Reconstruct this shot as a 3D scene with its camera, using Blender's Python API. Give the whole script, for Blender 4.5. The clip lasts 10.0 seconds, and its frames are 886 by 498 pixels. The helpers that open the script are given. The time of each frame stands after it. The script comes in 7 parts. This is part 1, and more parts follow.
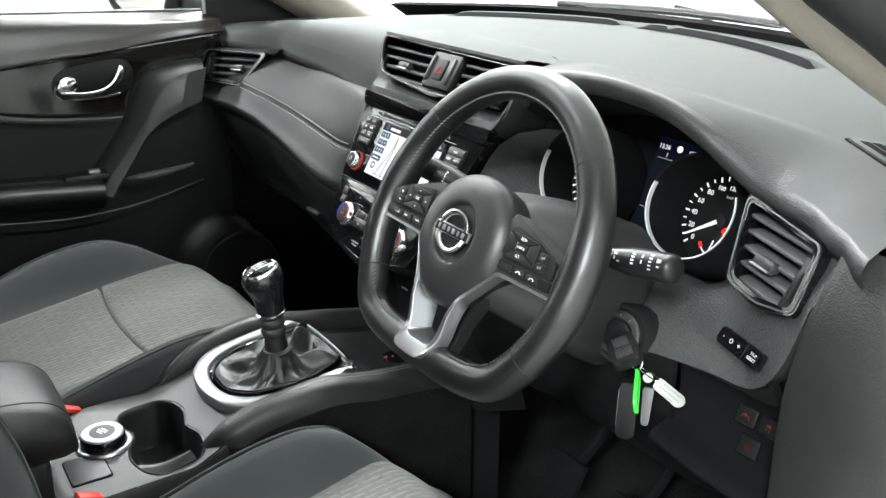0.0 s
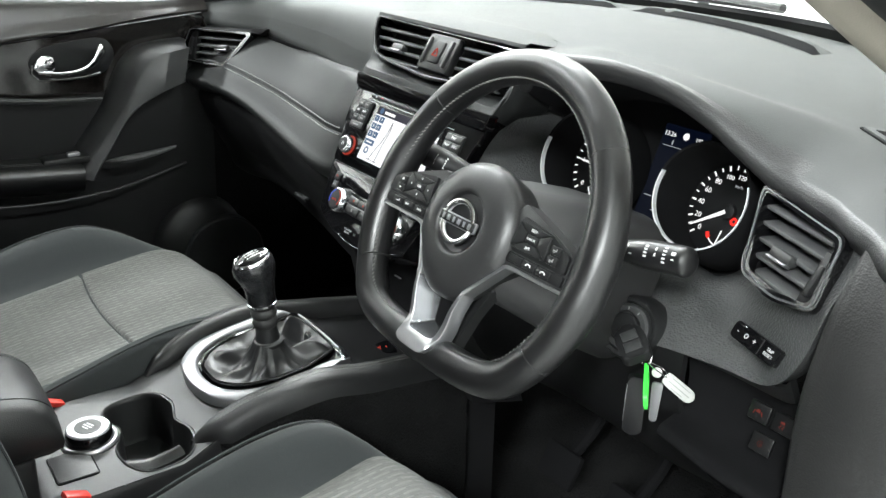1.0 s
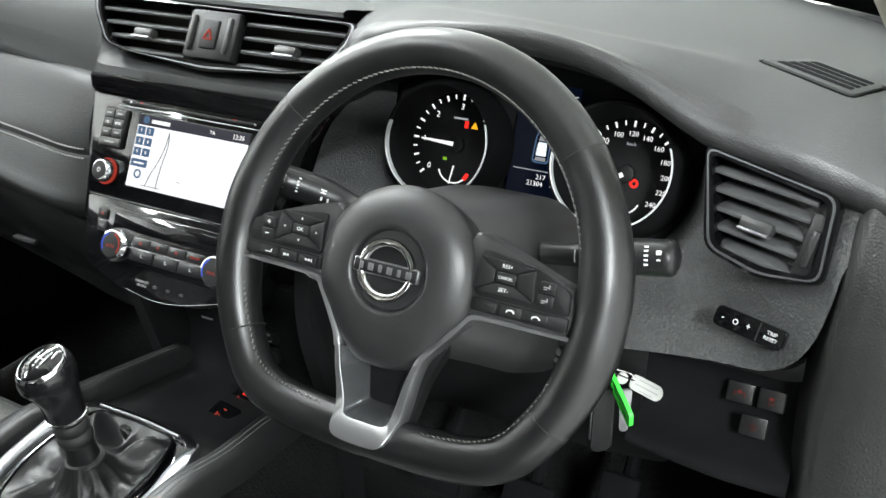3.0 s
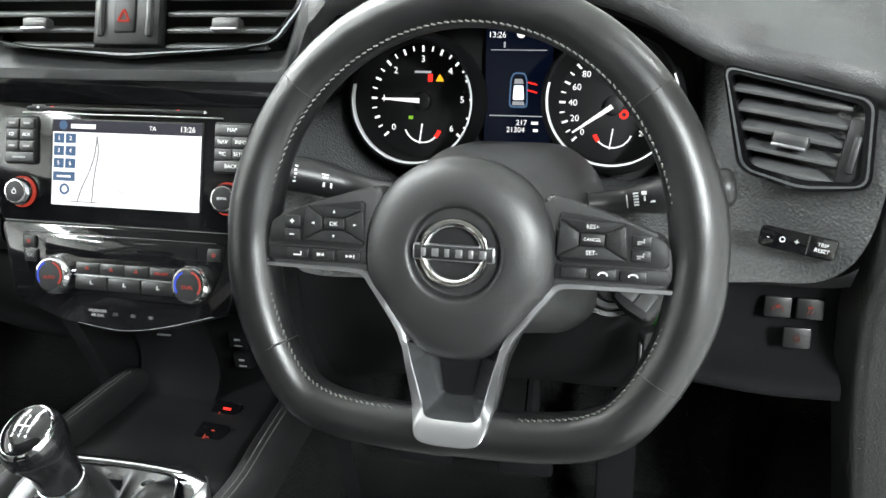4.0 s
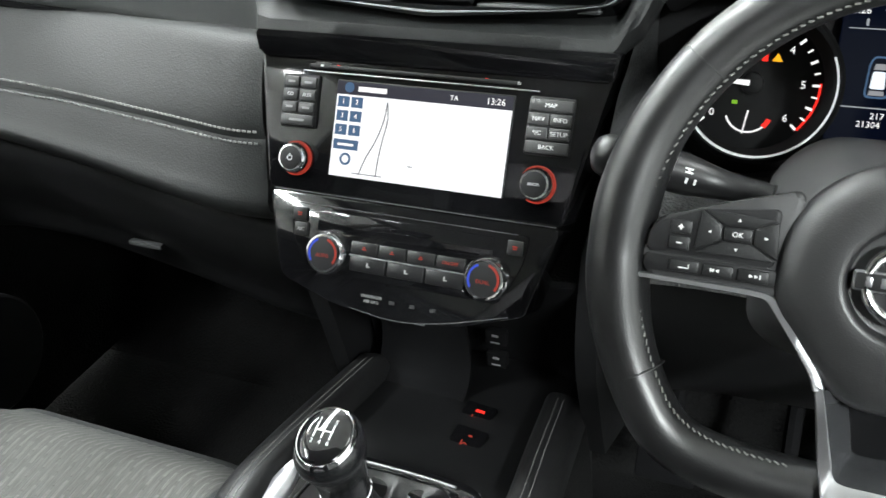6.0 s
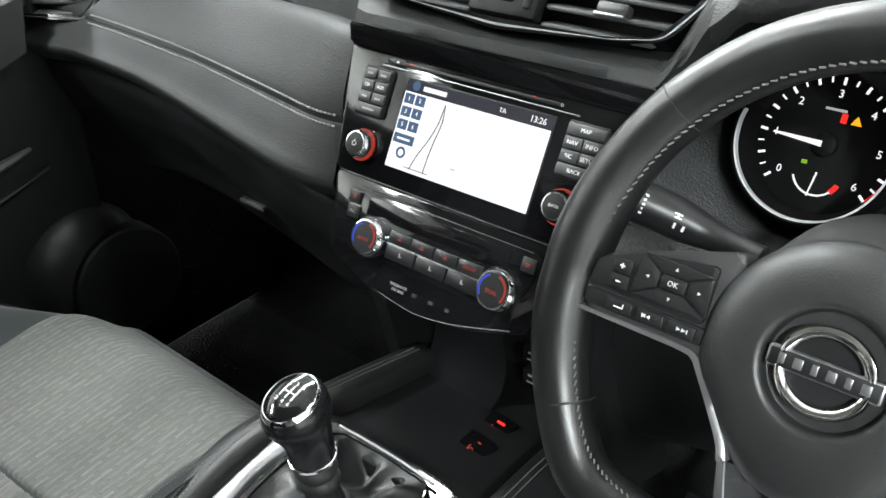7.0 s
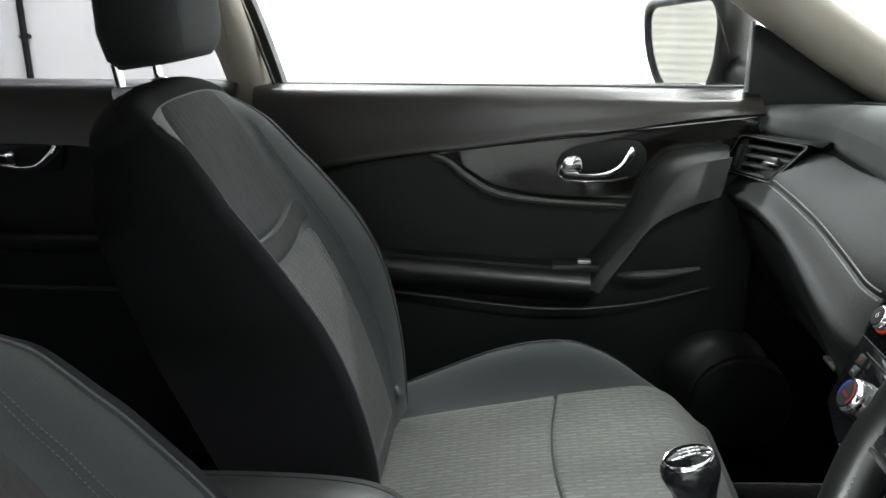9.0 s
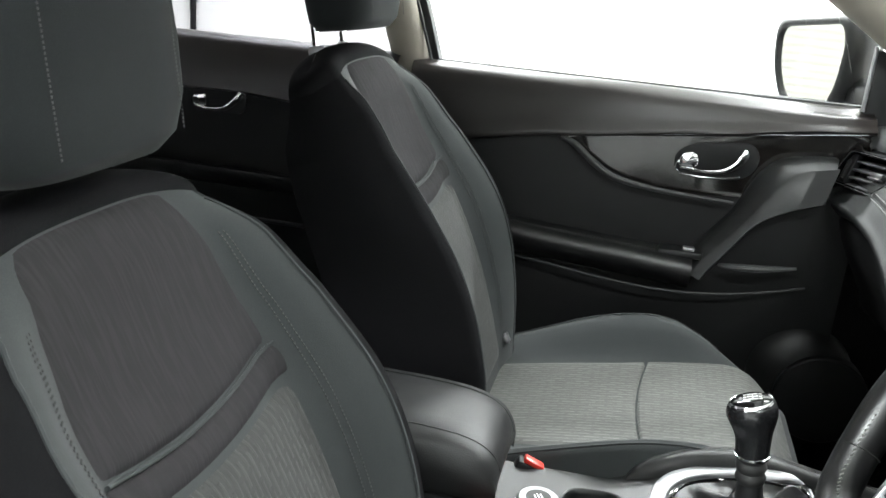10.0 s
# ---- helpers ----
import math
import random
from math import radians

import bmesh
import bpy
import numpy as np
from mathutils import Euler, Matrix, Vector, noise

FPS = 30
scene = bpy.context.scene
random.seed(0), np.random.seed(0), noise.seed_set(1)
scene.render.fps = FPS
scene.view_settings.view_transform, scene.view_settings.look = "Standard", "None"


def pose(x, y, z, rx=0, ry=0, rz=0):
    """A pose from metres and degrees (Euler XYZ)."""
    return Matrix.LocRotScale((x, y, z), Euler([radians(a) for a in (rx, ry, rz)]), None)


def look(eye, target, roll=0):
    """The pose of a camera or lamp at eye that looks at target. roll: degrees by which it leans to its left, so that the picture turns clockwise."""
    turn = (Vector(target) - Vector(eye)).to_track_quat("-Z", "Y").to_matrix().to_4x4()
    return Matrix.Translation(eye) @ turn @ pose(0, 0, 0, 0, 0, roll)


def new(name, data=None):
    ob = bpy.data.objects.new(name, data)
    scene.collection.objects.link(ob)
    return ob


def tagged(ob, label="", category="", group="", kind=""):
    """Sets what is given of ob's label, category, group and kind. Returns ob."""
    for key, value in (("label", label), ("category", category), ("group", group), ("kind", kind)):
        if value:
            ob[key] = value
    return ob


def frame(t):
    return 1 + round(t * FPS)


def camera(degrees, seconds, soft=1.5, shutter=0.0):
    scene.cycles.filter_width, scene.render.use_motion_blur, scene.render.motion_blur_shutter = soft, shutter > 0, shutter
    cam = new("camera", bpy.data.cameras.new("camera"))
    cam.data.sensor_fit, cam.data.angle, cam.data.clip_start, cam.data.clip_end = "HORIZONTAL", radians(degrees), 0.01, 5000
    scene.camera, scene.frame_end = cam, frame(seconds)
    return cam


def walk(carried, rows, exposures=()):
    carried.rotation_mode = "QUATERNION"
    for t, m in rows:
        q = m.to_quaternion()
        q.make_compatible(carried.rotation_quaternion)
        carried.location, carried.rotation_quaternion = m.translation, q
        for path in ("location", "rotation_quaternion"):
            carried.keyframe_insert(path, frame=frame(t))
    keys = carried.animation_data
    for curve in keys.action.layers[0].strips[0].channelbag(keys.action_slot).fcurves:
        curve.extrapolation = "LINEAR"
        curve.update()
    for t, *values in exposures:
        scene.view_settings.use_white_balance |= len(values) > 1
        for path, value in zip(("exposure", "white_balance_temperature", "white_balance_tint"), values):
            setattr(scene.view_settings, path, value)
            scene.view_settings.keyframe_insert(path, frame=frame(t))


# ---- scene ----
cam = camera(53.7, 10.0, shutter=0.12)
PATH = [
    (0, (1.1, 0.319, 1.347), (-0.439, 1.381, 0.639), 1.4),
    (0.5, (1.091, 0.314, 1.348), (-0.446, 1.377, 0.636), 1.6),
    (1, (1.053, 0.314, 1.343), (-0.441, 1.415, 0.597), 2.2),
    (1.5, (1.009, 0.344, 1.341), (-0.488, 1.436, 0.588), 0.9),
    (2, (0.936, 0.348, 1.343), (-0.447, 1.551, 0.543), 2.5),
    (2.5, (0.815, 0.328, 1.353), (-0.371, 1.732, 0.565), 1.5),
    (2.7, (0.776, 0.321, 1.355), (-0.285, 1.799, 0.524), 0.5),
    (3.8, (0.553, 0.325, 1.351), (0.027, 1.967, 0.339), -4.4),
    (4, (0.523, 0.321, 1.355), (0.035, 1.964, 0.324), -4.9),
    (4.5, (0.445, 0.309, 1.355), (0.038, 1.977, 0.329), -4.4),
    (5, (0.374, 0.309, 1.349), (0.015, 1.982, 0.314), -3.8),
    (5.5, (0.321, 0.327, 1.345), (-0.135, 1.958, 0.282), -3.7),
    (6, (0.308, 0.369, 1.33), (-0.397, 1.902, 0.257), -4.6),
    (6.2, (0.318, 0.392, 1.32), (-0.497, 1.878, 0.258), -3.6),
    (7.3, (0.546, 0.447, 1.329), (-0.766, 1.602, 0.357), -2.0),
    (7.5, (0.599, 0.457, 1.331), (-0.86, 1.473, 0.415), -1.7),
    (8, (0.683, 0.496, 1.336), (-1.056, 1.068, 0.531), -0.5),
    (8.5, (0.736, 0.556, 1.334), (-1.096, 0.617, 0.535), 0.3),
    (9, (0.813, 0.578, 1.336), (-1.093, 0.413, 0.753), -0.9),
    (9.5, (0.928, 0.57, 1.341), (-0.975, 0.251, 0.812), 0.6),
    (10, (1.023, 0.583, 1.336), (-0.841, 0.176, 0.735), 4.4),
]
EXPOSURES = [(0, -0.03), (2.0, 0.04), (2.5, -0.18), (4, 0.32), (5, 0.26), (5.5, 0.22), (6, 0.02), (7.5, -0.04), (8, 0.06), (8.5, -0.33), (9, -0.45), (9.5, -0.50), (10, 0.08)]
walk(cam, [(t, look(eye, target, roll)) for t, eye, target, roll in PATH], EXPOSURES)

# ---- light ----
scene.world = bpy.data.worlds.new("world")
scene.world.use_nodes = True
scene.world.node_tree.nodes["Background"].inputs[0].default_value = (0.8, 0.85, 0.9, 1)
scene.world.node_tree.nodes["Background"].inputs[1].default_value = 0.1
LAMP_WATTS = 165.0


def area_lamp(x, y, z, sx, sy, watts, colour=(0.94, 1.0, 1.0)):
    data = bpy.data.lights.new("added_tube_light", "AREA")
    data.shape, data.size, data.size_y, data.energy, data.color = "RECTANGLE", sx, sy, watts, colour
    ob = new("added_tube_light", data)
    ob.matrix_world = pose(x, y, z)
    return ob


# ---- materials ----
def material(name, base, rough=0.5, metal=0.0, grain=0.0, grain_size=0.002, mottle=0.12, mottle_size=0.06, spec=0.5, coat=0.0, sheen=0.0):
    """A surface with colour mottling and wear at a large scale and a bumpy grain at a small one."""
    m = bpy.data.materials.new(name)
    m.use_nodes = True
    nt = m.node_tree
    b = nt.nodes["Principled BSDF"]
    b.inputs["Metallic"].default_value = metal
    b.inputs["Specular IOR Level"].default_value = spec
    b.inputs["Coat Weight"].default_value = coat
    b.inputs["Coat Roughness"].default_value = 0.08
    b.inputs["Sheen Weight"].default_value = sheen
    tc = nt.nodes.new("ShaderNodeTexCoord")
    big = nt.nodes.new("ShaderNodeTexNoise")
    big.inputs["Scale"].default_value = 1.0 / mottle_size
    big.inputs["Detail"].default_value = 5
    nt.links.new(tc.outputs["Object"], big.inputs["Vector"])
    ramp = nt.nodes.new("ShaderNodeMapRange")
    ramp.inputs["From Min"].default_value, ramp.inputs["From Max"].default_value = 0.3, 0.7
    ramp.inputs["To Min"].default_value, ramp.inputs["To Max"].default_value = 1 - mottle, 1 + mottle
    nt.links.new(big.outputs["Fac"], ramp.inputs["Value"])
    mul = nt.nodes.new("ShaderNodeVectorMath")
    mul.operation = "SCALE"
    mul.inputs[0].default_value = base
    nt.links.new(ramp.outputs["Result"], mul.inputs["Scale"])
    nt.links.new(mul.outputs["Vector"], b.inputs["Base Color"])
    rr = nt.nodes.new("ShaderNodeMapRange")
    rr.inputs["To Min"].default_value, rr.inputs["To Max"].default_value = max(0.02, rough - 0.06), min(1, rough + 0.06)
    nt.links.new(big.outputs["Fac"], rr.inputs["Value"])
    nt.links.new(rr.outputs["Result"], b.inputs["Roughness"])
    if grain:
        vor = nt.nodes.new("ShaderNodeTexVoronoi")
        vor.inputs["Scale"].default_value = 1.0 / grain_size
        nt.links.new(tc.outputs["Object"], vor.inputs["Vector"])
        bump = nt.nodes.new("ShaderNodeBump")
        bump.inputs["Strength"].default_value = grain
        bump.inputs["Distance"].default_value = grain_size * 0.4
        nt.links.new(vor.outputs["Distance"], bump.inputs["Height"])
        nt.links.new(bump.outputs["Normal"], b.inputs["Normal"])
    return m


def fabric(name, dark, light, along=(70, 420, 420), rough=0.92, sheen=0.12, spec=0.2, relief=0.5):
    """Woven seat cloth: thin broken threads drawn out along one way, over a fine weave."""
    m = material(name, dark, rough, sheen=sheen, spec=spec)
    nt = m.node_tree
    b = nt.nodes["Principled BSDF"]
    tc = nt.nodes["Texture Coordinate"]
    scale = nt.nodes.new("ShaderNodeVectorMath")
    scale.operation = "MULTIPLY"
    scale.inputs[1].default_value = along
    nt.links.new(tc.outputs["Object"], scale.inputs[0])
    streak = nt.nodes.new("ShaderNodeTexNoise")
    streak.inputs["Scale"].default_value = 1.0
    streak.inputs["Detail"].default_value = 1.5
    nt.links.new(scale.outputs["Vector"], streak.inputs["Vector"])
    thread = nt.nodes.new("ShaderNodeMapRange")
    thread.inputs["From Min"].default_value, thread.inputs["From Max"].default_value = 0.42, 0.66
    nt.links.new(streak.outputs["Fac"], thread.inputs["Value"])
    cloud = nt.nodes.new("ShaderNodeTexNoise")
    cloud.inputs["Scale"].default_value = 9
    nt.links.new(tc.outputs["Object"], cloud.inputs["Vector"])
    fade = nt.nodes.new("ShaderNodeMath")
    fade.operation = "MULTIPLY"
    nt.links.new(thread.outputs["Result"], fade.inputs[0])
    span = nt.nodes.new("ShaderNodeMapRange")
    span.inputs["To Min"].default_value, span.inputs["To Max"].default_value = 0.6, 1.2
    nt.links.new(cloud.outputs["Fac"], span.inputs["Value"])
    nt.links.new(span.outputs["Result"], fade.inputs[1])
    mix = nt.nodes.new("ShaderNodeMix")
    mix.data_type = "RGBA"
    mix.inputs[6].default_value, mix.inputs[7].default_value = (*dark, 1), (*light, 1)
    nt.links.new(fade.outputs[0], mix.inputs[0])
    nt.links.new(mix.outputs[2], b.inputs["Base Color"])
    bump = nt.nodes.new("ShaderNodeBump")
    bump.inputs["Strength"].default_value = relief
    bump.inputs["Distance"].default_value = 0.0010
    nt.links.new(thread.outputs["Result"], bump.inputs["Height"])
    nt.links.new(bump.outputs["Normal"], b.inputs["Normal"])
    return m


def woven(name, dark, light, axes, row, dash, gap=0.30):
    """Seat cloth with staggered rows of raised dashes running along the panel, softened by noise."""
    m = material(name, dark, 0.92, sheen=0.1, spec=0.2)
    nt = m.node_tree
    b = nt.nodes["Principled BSDF"]
    tc = nt.nodes["Texture Coordinate"]
    split = nt.nodes.new("ShaderNodeSeparateXYZ")
    nt.links.new(tc.outputs["Object"], split.inputs[0])
    wob = nt.nodes.new("ShaderNodeTexNoise")
    wob.inputs["Scale"].default_value = 160
    nt.links.new(tc.outputs["Object"], wob.inputs["Vector"])
    shift = nt.nodes.new("ShaderNodeMath")
    shift.operation, shift.inputs[1].default_value = "MULTIPLY_ADD", 0.0016
    nt.links.new(wob.outputs["Fac"], shift.inputs[0])
    nt.links.new(split.outputs[axes[0]], shift.inputs[2])
    join = nt.nodes.new("ShaderNodeCombineXYZ")
    nt.links.new(split.outputs[axes[1]], join.inputs["X"])
    nt.links.new(shift.outputs[0], join.inputs["Y"])
    brick = nt.nodes.new("ShaderNodeTexBrick")
    brick.offset, brick.squash = 0.5, 1.0
    brick.inputs["Color1"].default_value = (*light, 1)
    brick.inputs["Color2"].default_value = (*[0.72 * c for c in light], 1)
    brick.inputs["Mortar"].default_value = (*dark, 1)
    brick.inputs["Scale"].default_value = 1.0
    brick.inputs["Brick Width"].default_value = dash
    brick.inputs["Row Height"].default_value = row
    brick.inputs["Mortar Size"].default_value = row * gap
    brick.inputs["Mortar Smooth"].default_value = 0.45
    nt.links.new(join.outputs[0], brick.inputs["Vector"])
    draw = nt.nodes.new("ShaderNodeVectorMath")
    draw.operation, draw.inputs[1].default_value = "MULTIPLY", (55, 900, 1)
    nt.links.new(join.outputs[0], draw.inputs[0])
    fuzz = nt.nodes.new("ShaderNodeTexNoise")
    fuzz.inputs["Scale"].default_value, fuzz.inputs["Detail"].default_value = 1.0, 2
    nt.links.new(draw.outputs["Vector"], fuzz.inputs["Vector"])
    span = nt.nodes.new("ShaderNodeMapRange")
    span.inputs["From Min"].default_value, span.inputs["From Max"].default_value = 0.3, 0.7
    span.inputs["To Min"].default_value, span.inputs["To Max"].default_value = 0.78, 1.25
    nt.links.new(fuzz.outputs["Fac"], span.inputs["Value"])
    mul = nt.nodes.new("ShaderNodeVectorMath")
    mul.operation = "SCALE"
    nt.links.new(brick.outputs["Color"], mul.inputs[0])
    nt.links.new(span.outputs["Result"], mul.inputs["Scale"])
    nt.links.new(mul.outputs["Vector"], b.inputs["Base Color"])
    bump = nt.nodes.new("ShaderNodeBump")
    bump.invert = True
    bump.inputs["Strength"].default_value, bump.inputs["Distance"].default_value = 0.5, 0.0012
    nt.links.new(brick.outputs["Fac"], bump.inputs["Height"])
    nt.links.new(bump.outputs["Normal"], b.inputs["Normal"])
    return m


def glow(name, colour, strength):
    m = bpy.data.materials.new(name)
    m.use_nodes = True
    b = m.node_tree.nodes["Principled BSDF"]
    b.inputs["Base Color"].default_value = (0.006, 0.006, 0.006, 1)
    b.inputs["Emission Color"].default_value = (*colour, 1)
    b.inputs["Emission Strength"].default_value = strength
    b.inputs["Specular IOR Level"].default_value = 0.1
    b.inputs["Roughness"].default_value = 0.9
    return m


def clear_glass(name, tint=(1, 1, 1)):
    m = bpy.data.materials.new(name)
    m.use_nodes = True
    nt = m.node_tree
    nt.nodes.clear()
    out = nt.nodes.new("ShaderNodeOutputMaterial")
    tr = nt.nodes.new("ShaderNodeBsdfTransparent")
    tr.inputs[0].default_value = (*tint, 1)
    gl = nt.nodes.new("ShaderNodeBsdfGlossy")
    gl.inputs["Roughness"].default_value = 0.02
    mix = nt.nodes.new("ShaderNodeMixShader")
    lw = nt.nodes.new("ShaderNodeLayerWeight")
    lw.inputs["Blend"].default_value = 0.5
    rise = nt.nodes.new("ShaderNodeMath")
    rise.operation = "POWER"
    rise.inputs[1].default_value = 5.0
    add = nt.nodes.new("ShaderNodeMath")
    add.operation = "MULTIPLY_ADD"
    add.inputs[1].default_value = 0.9
    add.inputs[2].default_value = 0.02
    nt.links.new(lw.outputs["Facing"], rise.inputs[0])
    nt.links.new(rise.outputs[0], add.inputs[0])
    nt.links.new(add.outputs[0], mix.inputs[0])
    nt.links.new(tr.outputs[0], mix.inputs[1])
    nt.links.new(gl.outputs[0], mix.inputs[2])
    nt.links.new(mix.outputs[0], out.inputs[0])
    return m


DASH = material("soft_dash_plastic", (0.045, 0.0475, 0.047), 0.68, grain=0.25, grain_size=0.0016, mottle=0.06, spec=0.28)
PANEL = material("grained_panel_plastic", (0.048, 0.049, 0.0495), 0.46, grain=0.75, grain_size=0.0027, mottle=0.08)
SLAT = material("vent_slat_plastic", (0.060, 0.061, 0.062), 0.42, grain=0.1, grain_size=0.0012)
PLASTIC = material("plain_black_plastic", (0.0095, 0.0098, 0.0101), 0.42, grain=0.15, grain_size=0.0012, spec=0.35)
DARK = material("deep_black_plastic", (0.0055, 0.0055, 0.006), 0.55, mottle=0.2, spec=0.3)
LEATHER = material("black_leather", (0.0060, 0.0060, 0.0063), 0.35, grain=0.12, grain_size=0.0011, mottle=0.25, mottle_size=0.03, spec=0.52)
PAD = material("stitched_dash_leather", (0.0120, 0.0128, 0.0129), 0.56, spec=0.29, grain=0.3, grain_size=0.0018, mottle=0.08)
PIANO = material("gloss_black_trim", (0.004, 0.004, 0.0045), 0.06, mottle=0.1, spec=0.5)
KNOB = material("satin_black_knob", (0.010, 0.010, 0.011), 0.22, mottle=0.1)
CHROME = material("bright_chrome", (0.85, 0.85, 0.86), 0.07, metal=1.0, mottle=0.03)
SILVER = material("satin_silver_trim", (0.31, 0.31, 0.32), 0.34, metal=0.9, mottle=0.05)
BAND = material("satin_console_band", (0.28, 0.28, 0.29), 0.44, metal=0.85, mottle=0.05)
GUNMETAL = material("dark_satin_metal", (0.30, 0.30, 0.31), 0.36, metal=0.8, mottle=0.05)
VENT_EDGE = material("dark_vent_edge", (0.11, 0.11, 0.115), 0.32, metal=0.7, mottle=0.05)
CLOTH = fabric("black_side_cloth", (0.0060, 0.0059, 0.0065), (0.0078, 0.0076, 0.0083), (700, 700, 700), 0.95, 0.0, 0.06, 0.08)
BOLSTER = fabric("smooth_bolster_cloth", (0.0265, 0.0295, 0.0300), (0.0305, 0.0335, 0.0340), (800, 800, 800), 0.80, 0.10, 0.15, 0.10)
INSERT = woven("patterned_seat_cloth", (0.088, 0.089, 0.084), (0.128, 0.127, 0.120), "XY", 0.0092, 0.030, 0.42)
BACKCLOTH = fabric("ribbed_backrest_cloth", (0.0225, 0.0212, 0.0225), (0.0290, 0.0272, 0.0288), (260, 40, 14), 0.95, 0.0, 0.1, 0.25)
# dashed pattern as on the cushion, in a darker tone
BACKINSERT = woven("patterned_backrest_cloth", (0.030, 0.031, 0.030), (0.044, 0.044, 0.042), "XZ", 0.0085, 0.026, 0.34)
# bolster cloth again, darkened on the headrest for shade
SHADED_HEADCLOTH = fabric("shaded_headrest_cloth", (0.0115, 0.0130, 0.0138), (0.0135, 0.0150, 0.0158), (800, 800, 800), 0.85, 0.05, 0.12, 0.08)
CARPET = material("black_carpet", (0.006, 0.006, 0.006), 0.98, grain=1.0, grain_size=0.004, mottle=0.35, spec=0.1)
BEIGE = material("beige_pillar_trim", (0.29, 0.265, 0.225), 0.75, grain=0.3, grain_size=0.002, mottle=0.05)
# dash plastic darkened for the shade on the hood's front
SHADED_HOOD = material("shaded_hood_plastic", (0.022, 0.022, 0.0225), 0.5, grain=0.4, grain_size=0.0018, mottle=0.08)
RUBBER = material("black_rubber_seal", (0.012, 0.012, 0.012), 0.6)
PAINT = material("dark_car_paint", (0.012, 0.014, 0.018), 0.15, coat=1.0)
WHITE_WALL = material("white_wall_paint", (0.80, 0.80, 0.78), 0.8, mottle=0.03, mottle_size=0.8, grain=0.1, grain_size=0.01)
DULL_WALL = material("dimmed_wall_paint", (0.68, 0.68, 0.68), 0.8, mottle=0.1, mottle_size=0.8)
GREY_FLOOR = material("sealed_concrete_floor", (0.45, 0.45, 0.44), 0.5, mottle=0.15, mottle_size=0.5)
SHUTTER = material("cream_shutter_steel", (0.46, 0.45, 0.41), 0.45, mottle=0.05, mottle_size=0.5)
RED_PLASTIC = material("red_buckle_plastic", (0.55, 0.03, 0.02), 0.35)
GREEN_PLASTIC = material("green_key_cover", (0.05, 0.62, 0.06), 0.4)
TAG_WHITE = material("white_key_tag", (0.36, 0.36, 0.345), 0.5)
INK = material("white_marking_ink", (0.55, 0.55, 0.55), 0.6)
GREY_INK = material("grey_marking_ink", (0.22, 0.22, 0.22), 0.6)
THREAD = material("grey_stitching_thread", (0.20, 0.20, 0.195), 0.8)
SEAT_THREAD = material("seat_stitching_thread", (0.045, 0.045, 0.045), 0.85)
GAITER = material("soft_gaiter_leather", (0.0075, 0.0075, 0.0079), 0.47, grain=0.3, grain_size=0.0014, mottle=0.2, mottle_size=0.02, spec=0.45)
PULL = material("smooth_pull_plastic", (0.0145, 0.0150, 0.0155), 0.42, grain=0.2, grain_size=0.0014, mottle=0.06)
BUTTON = material("smooth_button_plastic", (0.026, 0.0265, 0.027), 0.40, mottle=0.06)
SPOKE = material("smooth_spoke_plastic", (0.021, 0.021, 0.0215), 0.48, grain=0.1, grain_size=0.001, mottle=0.06)
TRAY = material("grained_tray_plastic", (0.0155, 0.0158, 0.0162), 0.42, grain=0.3, grain_size=0.0014, mottle=0.08)
GLOVE = material("glossy_gaiter_leather", (0.0075, 0.0075, 0.008), 0.40, grain=0.35, grain_size=0.0016, mottle=0.25, mottle_size=0.02, spec=0.5)
HUBSKIN = material("airbag_cover_skin", (0.0165, 0.0165, 0.0170), 0.40, grain=0.16, grain_size=0.0011, mottle=0.06)
PILLARSKIN = material("coarse_grained_trim", (0.0108, 0.0106, 0.0107), 0.58, grain=0.38, grain_size=0.0020, mottle=0.1)
MATT = material("matt_black_lining", (0.006, 0.006, 0.0065), 0.95, mottle=0.15, spec=0.08)
LINING = material("pale_roof_lining", (0.46, 0.45, 0.42), 0.95, mottle=0.05)
DIAL_RING = material("painted_reflection_ring", (0.72, 0.72, 0.74), 0.40, metal=0.45, mottle=0.03)
RIM_THREAD = material("grey_rim_thread", (0.105, 0.105, 0.10), 0.8)
STALK = material("satin_stalk_plastic", (0.0075, 0.0075, 0.008), 0.36, mottle=0.06, spec=0.4)
CRADLE = material("polished_cradle_metal", (0.26, 0.265, 0.28), 0.22, metal=0.9, mottle=0.05)
DARK_THREAD = material("dark_stitching_thread", (0.075, 0.075, 0.075), 0.8)
BURR = material("dark_wood_effect_trim", (0.006, 0.0050, 0.0045), 0.12, mottle=0.4, mottle_size=0.03, coat=0.2)
# brown tint stands for a reflection along the door tops
UPPER_DOOR = material("soft_door_top_plastic", (0.0110, 0.0090, 0.0082), 0.31, grain=0.25, grain_size=0.0016)
DOORSKIN = material("matt_door_plastic", (0.0072, 0.0073, 0.0075), 0.55, grain=0.3, grain_size=0.0016, mottle=0.08, spec=0.22)
GLASS = clear_glass("clear_window_glass")
TINTED = clear_glass("tinted_privacy_glass", (0.55, 0.54, 0.56))
MIRROR = material("mirror_silvering", (0.9, 0.9, 0.9), 0.01, metal=1.0, mottle=0.0)
GLOW_WHITE = glow("white_backlight", (1.0, 1.0, 1.0), 1.1)
GLOW_DIM = glow("dim_white_backlight", (0.9, 0.95, 1.0), 0.45)
GLOW_RED = glow("red_warning_light", (1.0, 0.03, 0.02), 1.3)
GLOW_RED_DIM = glow("dim_red_backlight", (1.0, 0.10, 0.06), 0.35)
GLOW_RED_FAINT = glow("faint_red_backlight", (1.0, 0.12, 0.06), 0.08)
